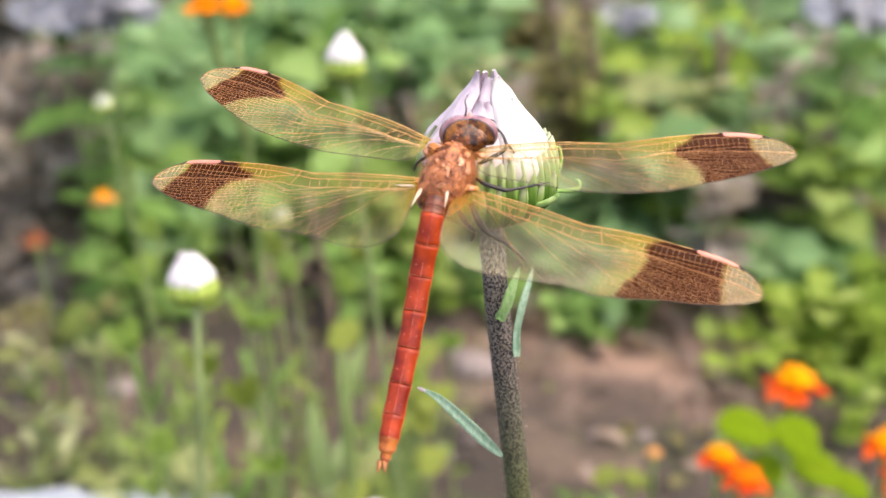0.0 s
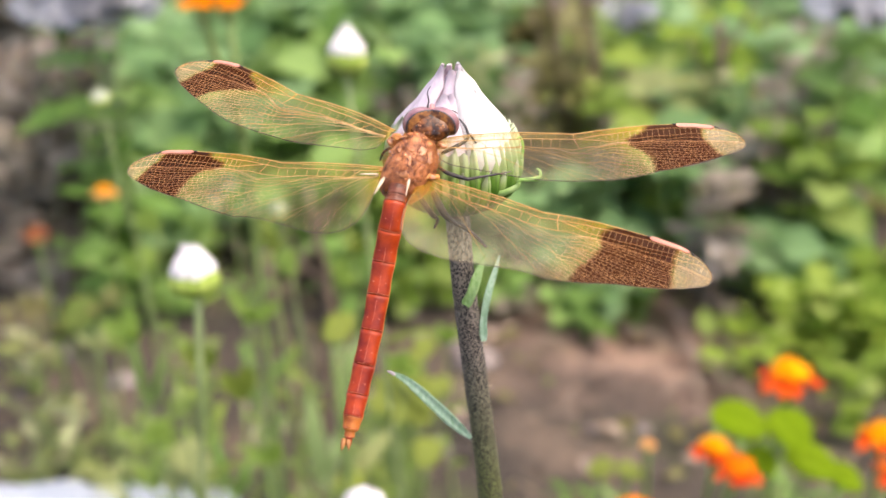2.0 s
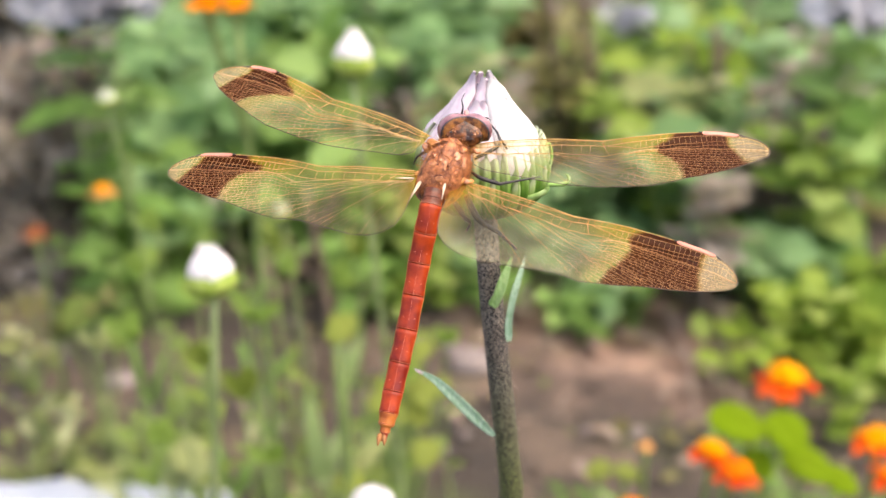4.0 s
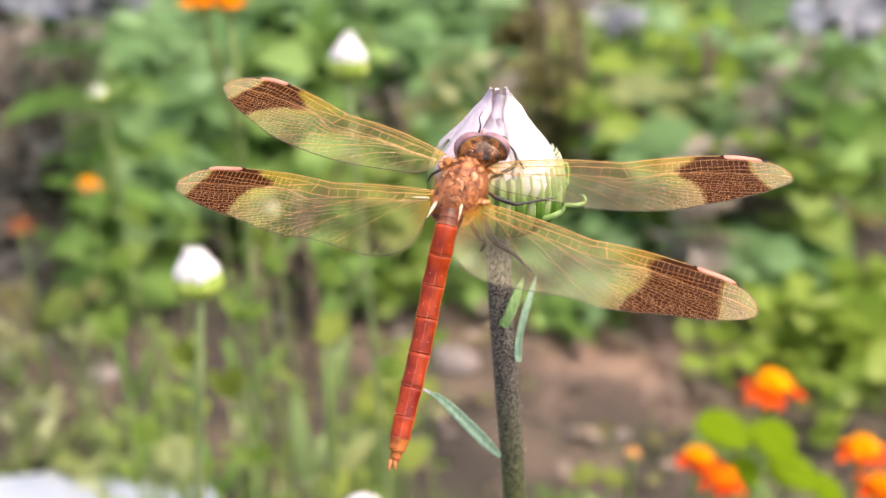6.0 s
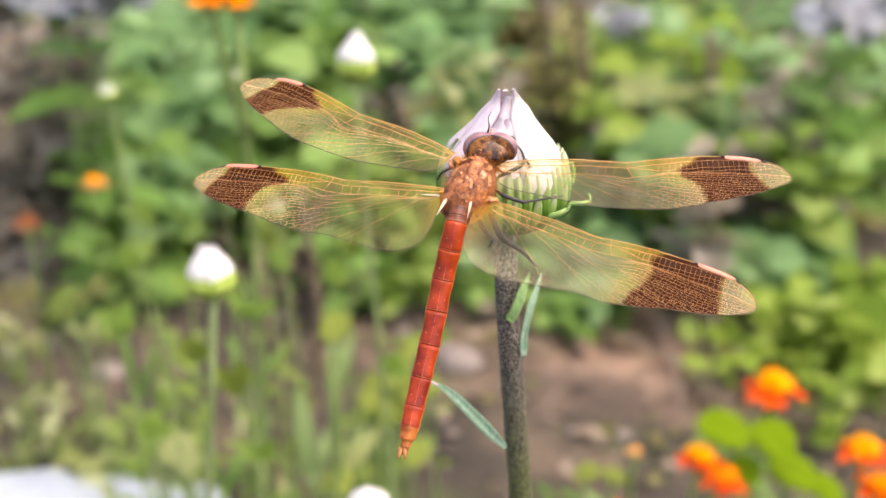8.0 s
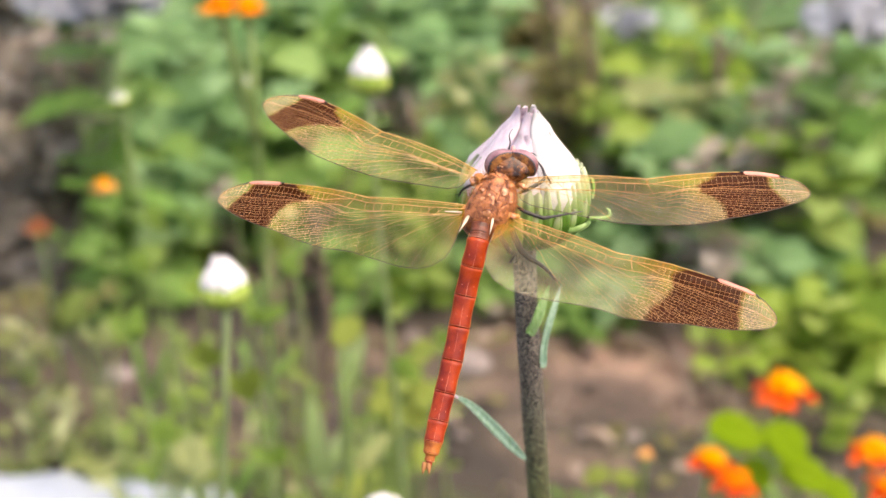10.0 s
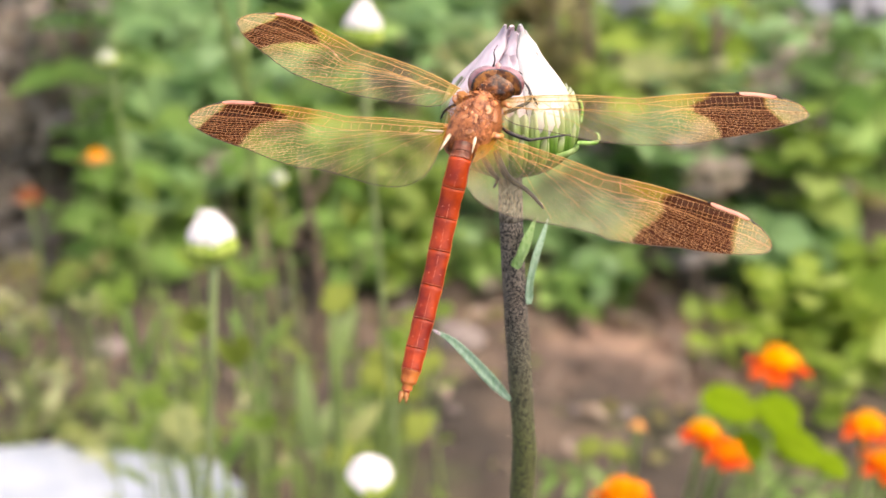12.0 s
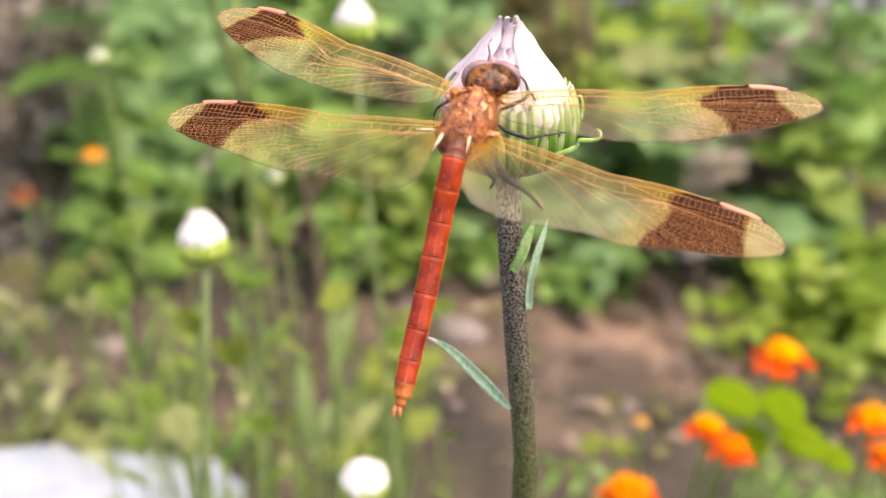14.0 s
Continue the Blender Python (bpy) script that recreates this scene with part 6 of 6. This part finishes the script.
make_weed((-0.1111, 0.3654, 0.2524), 8, 0.014, 0.009, "leaf_lemon", 280, 0.0)
make_weed((-0.1465, 0.5206, 0.2714), 14, 0.022, 0.0055, "leaf_lemon", 320, 0.01, 0.0008)
make_weed((-0.1128, 0.4522, 0.2697), 10, 0.020, 0.0055, "leaf_sun", 321, -0.01, 0.0008)
make_weed((-0.0484, 0.4809, 0.2624), 12, 0.022, 0.0055, "leaf_lemon", 322, 0.01, 0.0008)
make_weed((-0.1687, 0.4687, 0.2336), 10, 0.020, 0.0055, "leaf_pale", 323, 0.0, 0.0008)
make_weed((-0.0609, 0.3202, 0.2756), 5, 0.014, 0.006, "leaf_lemon", 281, 0.0)
grow((-0.2820, 0.7436, -0.0041), 0.05, 22, 0.026, "leaf_pale", SLIM, 269, 0.45, 5, 0.3, "weed", group="weeds")
grow((-0.0396, 0.5833, 0.1316), 0.03, 8, 0.022, "leaf_lime", SLIM, 272, 0.5, 3, 0.3, "weed", group="weeds")

grow((-0.3071, 0.7093, 0.0500), 0.035, 10, 0.030, "leaf_pale", SLIM, 570, 0.36, 6, 0.2, "weed", group="weeds")
grow((-0.2704, 0.6736, 0.0500), 0.035, 10, 0.030, "leaf_pale", SLIM, 571, 0.36, 6, 0.2, "weed", group="weeds")
grow((-0.2965, 0.6495, 0.0400), 0.035, 10, 0.028, "leaf_pale", SLIM, 572, 0.36, 6, 0.2, "weed", group="weeds")
grow((-0.2504, 0.6447, 0.0400), 0.035, 10, 0.028, "leaf_pale", SLIM, 573, 0.36, 6, 0.2, "weed", group="weeds")
grow((-0.2062, 0.6385, 0.0700), 0.030, 13, 0.030, "leaf_lemon", SLIM, 574, 0.36, 6, 0.2, "weed", group="weeds")
grow((-0.2115, 0.6220, 0.0500), 0.030, 8, 0.026, "leaf_pale", SLIM, 575, 0.36, 6, 0.2, "weed", group="weeds")
grow((-0.1703, 0.6157, 0.0600), 0.022, 9, 0.032, "leaf_lemon", SLIM, 576, 0.36, 6, 0.2, "weed", group="weeds")
grow((-0.3380, 0.7779, 0.0600), 0.040, 10, 0.034, "leaf_pale", SLIM, 577, 0.36, 6, 0.2, "weed", group="weeds")
grow((-0.1841, 0.7073, 0.0800), 0.022, 9, 0.030, "leaf_lemon", SLIM, 578, 0.36, 6, 0.2, "weed", group="weeds")
grow((-0.0334, 0.6743, 0.0700), 0.025, 8, 0.036, "leaf_lemon", SLIM, 579, 0.36, 6, 0.2, "weed", group="weeds")
grow((-0.0431, 0.6307, 0.0600), 0.020, 8, 0.034, "leaf_lemon", SLIM, 580, 0.36, 6, 0.2, "weed", group="weeds")
grow((-0.1235, 0.6422, 0.0700), 0.020, 8, 0.028, "leaf_pale", SLIM, 581, 0.36, 6, 0.2, "weed", group="weeds")


def make_blade_weed(blades, leaf_mat, label):
    """A weed with a few upright blades: each from its base to its tip, with its width."""
    first = Vector(blades[0][0])
    foot = Vector((first.x, first.y + 0.02, 0))
    weed = thing("weed", foot, label, "plant", "weeds")
    for a, b, wide in blades:
        a, b = Vector(a), Vector(b)
        part("stalk", tube(glide([foot, foot.lerp(a, 0.6) + Vector((0, 0.006, 0)), a], 8), [0.0012 - 0.0005 * i / 7 for i in range(8)], 6), M["stalk"], weed)
        part("leaf", blade(glide([a, a.lerp(b, 0.5) + Vector((0, -0.003, 0.002)), b], 9), [wide * q for q in (0.3, 0.7, 0.92, 1.0, 1.0, 0.9, 0.7, 0.42, 0.06)], (0.2, -1, 0.5), 0.2, 0.0003), M[leaf_mat], weed)


make_blade_weed([((-0.0518, 0.4000, 0.2026), (-0.0579, 0.4100, 0.2490), 0.0090), ((-0.0484, 0.4000, 0.2066), (-0.0452, 0.4100, 0.2275), 0.0047)], "leaf_fresh", "pale green weed with two broad blades")
make_blade_weed([((-0.0462, 0.4400, 0.2241), (-0.0360, 0.4500, 0.2551), 0.0066)], "leaf_fresh", "young weed with a slanting green blade")
make_blade_weed([((-0.0834, 0.4400, 0.2261), (-0.0695, 0.4500, 0.2447), 0.0044), ((-0.0873, 0.4400, 0.2179), (-0.0947, 0.4500, 0.2369), 0.0033)], "leaf_mid", "thin weed with slanting green blades")
make_blade_weed([((-0.0465, 0.4200, 0.1927), (-0.0278, 0.4300, 0.2122), 0.0055)], "leaf_fresh", "thin weed with slanting green blades")
make_blade_weed([((-0.1453, 0.4600, 0.2075), (-0.1524, 0.4700, 0.2487), 0.0047), ((-0.1446, 0.4600, 0.2025), (-0.1314, 0.4700, 0.2397), 0.0041)], "leaf_mid", "thin weed with slanting green blades")
make_blade_weed([((-0.0831, 0.3600, 0.2281), (-0.0736, 0.3700, 0.2466), 0.0053), ((-0.0844, 0.3600, 0.2309), (-0.0910, 0.3700, 0.2546), 0.0039)], "leaf_mid", "thin weed with slanting green blades")
make_blade_weed([((-0.0424, 0.4100, 0.1990), (-0.0216, 0.4300, 0.2133), 0.0085)], "leaf_pale", "weed with one broad pale blade")


def make_ground_cover():
    """Low leaves that cover the soil at the back of the bed, with bare gaps."""
    rnd = random.Random(77)
    shapes = []
    while len(shapes) < 3600:
        x, y = rnd.uniform(-0.75, 0.85), rnd.uniform(0.98, 2.35)
        bare = noise.noise((x * 4.5, y * 4.5, 0.4))
        if bare > 0.02 or (x > -0.02 and y < 1.16) or (x > 0.36 and y < 1.30) or x < -0.36 - 0.09 * (y - 1):
            continue
        w = rnd.uniform(0, 6.283)
        k = rnd.uniform(0.022, 0.05)
        slot = 3 if rnd.random() < (0.35 if x < 0.1 else 0.7) else (1 if x > 0.12 and rnd.random() < 0.5 else (0 if rnd.random() < 0.6 else 2))
        shapes.append(simple_leaf((x, y, rnd.uniform(0.015, 0.085)), (math.cos(w), math.sin(w), rnd.uniform(-0.1, 0.5)), (rnd.gauss(0, .3), rnd.gauss(0, .3) - 0.2, 1), k, k * rnd.uniform(0.5, 0.85), 0.2, slot))
    lone("ground_cover", joined(shapes), [M["leaf_mid"], M["leaf_lemon"], M["leaf_cool"], M["leaf_dry"]], (0, 0, 0), "low green leaves that cover the bed soil", "ground cover", kind="stuff")


make_ground_cover()


# ---- loose things on the soil ----
def make_stone(at, size, mat, label, seed, name="stone", flat=0.6):
    at = Vector((at[0], at[1], size * flat * 0.35))
    shape = ball(at, (size, 0, 0), (0, size * 0.8, 0), (0, 0, size * flat), 12, 18, 0.16, 14 + seed % 5)
    return lone(name, shape, M[mat], at, label, "stone", "stones on the soil")


for seed, (at, size, mat, lab) in enumerate((
    ((0.0266, 0.8246), 0.020, "pebble", "pale pinkish stone lying on soil"),
    ((-0.3440, 0.8386), 0.022, "pebble", "pale bluish stone lying on soil"),
    ((-0.2696, 0.7921), 0.016, "pebble", "small pale stone lying on soil"),
    ((0.5682, 1.6514), 0.05, "pebble", "warm grey stone between the plants"),
    ((0.4373, 1.1152), 0.03, "pebble", "warm grey stone lying on soil"),
)):
    make_stone(at, size, mat, lab, seed)


def make_lilac(top, wide, seed, count=70):
    """A pale-flowered plant: a loose dome of small lilac-white petals over its stalks."""
    rnd = random.Random(seed)
    top = Vector(top)
    plant = make_shrub("pale_flower_plant", top[:2], top.z * 0.95, wide * 0.8, 30, 0.05, "leaf_mid", "plant with pale lilac-white blossom heads", seed, 0.5, 4, group="pale blossoms")
    shapes = []
    for n in range(count):
        d = Vector((rnd.gauss(0, 1), rnd.gauss(0, 1), abs(rnd.gauss(0, 0.8)))).normalized()
        shapes.append(simple_leaf(top + Vector((d.x * wide, d.y * wide, d.z * wide * 0.8)) * rnd.uniform(0.5, 1), Vector((rnd.gauss(0, 1), rnd.gauss(0, 1), 0.3)), d, 0.03, 0.022, 0.1))
    part("blossom", joined(shapes), M["lilac"], plant, "dome of pale lilac petals")


make_lilac((-0.2980, 0.8886, 0.2878), 0.030, 61)
make_lilac((-0.2709, 0.8910, 0.2936), 0.022, 62)
make_lilac((0.2276, 1.3237, 0.1712), 0.028, 63, 45)
make_lilac((0.3938, 1.0769, 0.2421), 0.030, 64, 55)
make_lilac((0.4431, 1.1376, 0.2539), 0.045, 65)


def make_twig(a, b, fat, label, bend=0.006):
    a, b = Vector((a[0], a[1], 0.008)), Vector((b[0], b[1], 0.012))
    lone("dry_stalk", tube(glide([a, a.lerp(b, 0.5) + Vector((bend, 0, 0.004)), b], 12), [fat * (1 - 0.5 * i / 11) for i in range(12)], 7, lumps=0.1), M["twig"], a, label, "twig", "dry stalks on the soil")


make_twig((0.2135, 0.9191), (0.2055, 0.7360), 0.002, "pale dry stalk lying on soil")
make_twig((0.1942, 0.9344), (0.2802, 0.7967), 0.0019, "pale dry stalk lying on soil", 0.002)
make_twig((0.1593, 0.8746), (0.2049, 0.8381), 0.0018, "pale dry stalk lying on soil", 0.002)
make_twig((0.2263, 0.7941), (0.1758, 0.7504), 0.0015, "pale dry stalk lying on soil", -0.01)
make_twig((0.2151, 0.8386), (0.2307, 0.7690), 0.0025, "pale dry stalk lying on soil")
make_twig((0.2063, 0.8433), (0.2531, 0.7623), 0.0020, "pale dry stalk lying on soil", 0.003)


def make_clods():
    rnd = random.Random(9)
    shapes = []
    for n in range(900):
        x, y = rnd.uniform(-0.7, 0.9), rnd.uniform(0.45, 1.6)
        r = rnd.uniform(0.002, 0.007) * (1.3 if rnd.random() < 0.1 else 1)
        shapes.append(ball((x, y, r * 0.2), (r, 0, 0), (0, r * 0.9, 0), (0, 0, r * 0.6), 5, 7, 0.3, 60, 2 if n % 7 == 0 else 0))
    for n in range(520):
        x, y = rnd.uniform(-0.6, 0.7), rnd.uniform(0.5, 1.5)
        w = rnd.uniform(0, 6.283)
        d = Vector((math.cos(w), math.sin(w), 0.1)) * rnd.uniform(0.006, 0.018)
        p = Vector((x, y, 0.01))
        if n % 2:
            s = simple_leaf(p, d, (rnd.uniform(-.6, .6), rnd.uniform(-.6, .6), 1), d.length, d.length * 0.5, 0.1, (1, 3, 4, 3)[n // 2 % 4])
        else:
            s = tube([p, p + d * 0.6 + Vector((0, 0, 0.004)), p + d * 2.4], 0.0011, 5, 1)
        shapes.append(s)
    for n in range(150):
        x, y = rnd.uniform(-0.12, 0.36), rnd.uniform(0.66, 1.02)
        w = rnd.uniform(0, 6.283)
        k = rnd.uniform(0.008, 0.022)
        if n % 3:
            s = simple_leaf((x, y, rnd.uniform(0.006, 0.014)), (math.cos(w), math.sin(w), 0.1), (rnd.gauss(0, 0.4), rnd.gauss(0, 0.4), 1), k, k * rnd.uniform(0.4, 0.8), 0.2, (1, 3, 4, 5, 3, 4)[n // 3 % 6])
        else:
            s = ball((x, y, k * 0.1), (k * 0.45, 0, 0), (0, k * 0.35, 0), (0, 0, k * 0.25), 6, 8, 0.3, 50, 2 if n % 4 == 0 else 0)
        shapes.append(s)
    lone("soil_litter", joined(shapes), [M["soil"], M["straw"], M["pebble"], M["leaf_olive"], M["stalk_brown"], M["leaf_moss"]], (0, 0, 0), "loose clods, dry leaves and straw on soil", "litter", kind="stuff")


make_clods()


def make_sheet():
    """Crumpled white film that lies on the soil, with a turned-up rim."""
    nx, ny = 46, 30
    a, b = Vector((-0.4030, 0.6315, 0)), Vector((-0.1237, 0.6345, 0))
    v = []
    for j in range(ny):
        for i in range(nx):
            s, t = i / (nx - 1), j / (ny - 1)
            back = 0.04 * max(0.0, (s - 0.72) / 0.28) ** 2.2
            p = a.lerp(b, s) + Vector((0.02 * t, -0.26 * t - back * (1 - t), 0))
            edge = min(s, 1 - s, t, 1 - t)
            z = 0.032 + 0.010 * noise.noise((p.x * 16, p.y * 16, 4)) + 0.004 * noise.noise((p.x * 50, p.y * 50, 9)) - 0.008 * math.exp(-edge * 25)
            v.append(p + Vector((0.008 * noise.noise((t * 7, 2, 1)), (0.014 * noise.noise((s * 6, 5, 3)) + 0.004 * noise.noise((s * 17, 5, 3))) * (1 - t), z)))
    f = [(j * nx + i, (j + 1) * nx + i, (j + 1) * nx + i + 1, j * nx + i + 1) for j in range(ny - 1) for i in range(nx - 1)]
    n = len(v)
    v += [p - Vector((0, 0, 0.0015)) for p in v]
    f += [tuple(n + k for k in reversed(q)) for q in f]
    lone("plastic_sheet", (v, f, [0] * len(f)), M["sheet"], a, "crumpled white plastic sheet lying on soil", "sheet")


make_sheet()


def make_woody(a, b, fat, mat, label):
    """A bare upright stem with a few short side twigs."""
    b = Vector(b)
    a = Vector((b.x + a, b.y, -0.01))
    tree = thing("woody_stem", a, label, "plant", "bare stems")
    way = glide([a, a.lerp(b, 0.5) + Vector((0.012, 0, 0)), b], 14)
    part("stem", tube(way, [fat * (1 - 0.45 * i / 13) for i in range(14)], 9, lumps=0.08), M[mat], tree)
    for k in (5, 8, 11):
        d = Vector((0.03 if k % 2 else -0.03, 0.01, 0.04))
        part("twig", tube(glide([way[k], way[k] + d * 0.6, way[k] + d * 1.3 + Vector((0, 0, 0.02))], 6), [fat * 0.4, fat * 0.36, fat * 0.3, fat * 0.26, fat * 0.2, fat * 0.1], 6), M[mat], tree)

make_woody(0.03, (0.1523, 1.2474, 0.2396), 0.009, "stalk_brown", "bare brown stem rising behind the bed")
make_woody(0.02, (0.1127, 1.1974, 0.2498), 0.008, "stalk_brown", "bare brown stem rising behind the bed")
make_woody(-0.02, (0.1791, 1.2828, 0.1994), 0.009, "stalk", "bare olive stem rising behind the bed")
make_woody(0.0, (-0.0946, 0.7200, 0.2133), 0.0045, "stalk_brown", "dead brown flower stalk in the bed")
make_woody(0.01, (-0.0327, 1.0455, 0.1634), 0.008, "stalk_brown", "dead brown flower stalk in the bed")
make_woody(0.02, (-0.4144, 1.1794, 0.1946), 0.014, "stalk_brown", "thick dark stem of the shrub")
make_woody(-0.02, (-0.4027, 1.2231, 0.1705), 0.010, "stalk_brown", "thick dark stem of the shrub")
make_woody(-0.018, (-0.4462, 1.1939, 0.1600), 0.0060, "straw", "pale dry stem of the shrub")
make_woody(-0.020, (-0.4871, 1.2430, 0.1676), 0.0070, "straw", "pale dry stem of the shrub")
make_woody(-0.015, (-0.3884, 1.1184, 0.1504), 0.0050, "stalk_brown", "dark stem of the shrub")
make_woody(-0.003, (-0.1066, 0.6000, 0.2212), 0.0050, "stalk_brown", "dead reddish brown stalk in the bed")
make_woody(0.006, (0.2809, 1.1200, 0.2243), 0.0085, "stalk_brown", "bare brown stem rising behind the bed")
make_woody(0.005, (-0.0539, 1.3753, 0.1073), 0.0120, "stalk_brown", "thick dark stem behind the bed")


def far_green():
    """Planting further off, that closes the view."""
    rnd = random.Random(5)
    for n in range(26):
        x, y = (n % 13 - 6) * 0.42 + rnd.uniform(-0.1, 0.1), 2.5 + 0.5 * (n // 13) + rnd.uniform(-0.1, 0.1)
        make_shrub("garden_plant", (x, y), rnd.uniform(0.45, 0.75), 0.24, 190, 0.08, rnd.choice(["leaf_mid", "leaf_cool", "leaf_lemon", "leaf_mid"]), "tall green plant behind the bed", 400 + n, 0.6, group="background planting")


far_green()


# ---- what moves ----
def sway(plant, rows):
    """The plant rocks about its foot: seconds, degrees forwards, degrees sideways."""
    x, y, z = plant.location
    walk(plant, [(t, pose(x, y, z, a, b, 0)) for t, a, b in rows])


def motions():
    sway(SWAYING[0], [(0.0, -0.117, -0.345), (0.5, -0.257, -0.533), (1.0, -0.206, -0.308), (1.5, -0.166, -0.046), (2.0, -0.092, -0.044), (2.5, -0.092, -0.136), (5.0, -0.090, 0.220), (5.5, -0.083, -0.118), (6.0, -0.091, -0.100), (6.5, -0.101, -0.045), (7.0, -0.065, -0.037), (7.5, -0.025, 0.053), (10.0, 0.149, 0.021), (10.5, 0.062, 0.085), (11.0, 0.096, 0.066), (11.5, 0.012, 0.133), (12.0, 0.081, 0.072), (12.5, 0.044, 0.203), (13.0, 0.151, 0.008), (13.5, 0.063, -0.026), (14.0, 0.094, 0.049)])
    sway(SWAYING[1], [(0.0, -0.299, -0.335), (0.5, -0.267, -0.438), (1.0, -0.282, -0.301), (1.5, -0.369, -0.010), (2.0, -0.388, 0.018), (2.5, -0.016, -0.114), (2.7, -0.364, -0.009), (4.8, -0.275, -0.056), (5.0, -0.170, 0.146), (5.5, -0.094, -0.120), (6.0, -0.147, -0.073), (6.5, -0.066, -0.082), (7.0, -0.193, -0.026), (7.5, -0.205, 0.031), (7.7, -0.206, -0.054), (9.8, 0.603, 0.023), (10.0, 0.589, 0.033), (10.5, 0.449, 0.094), (11.0, 0.359, 0.113), (11.5, 0.359, 0.120), (12.0, 0.138, 0.109), (12.5, 0.207, 0.196), (13.0, 0.270, 0.056), (13.5, 0.173, 0.021), (14.0, 0.204, 0.004)])
    sway(SWAYING[2], [(0.0, 0.000, 0.000), (11.0, -0.016, -0.017), (11.5, -0.010, 0.039), (12.0, 0.024, -0.025), (12.5, 0.032, 0.146), (13.0, 0.040, 0.155), (13.5, -0.054, -0.102), (14.0, 0.007, -0.151)])


motions()
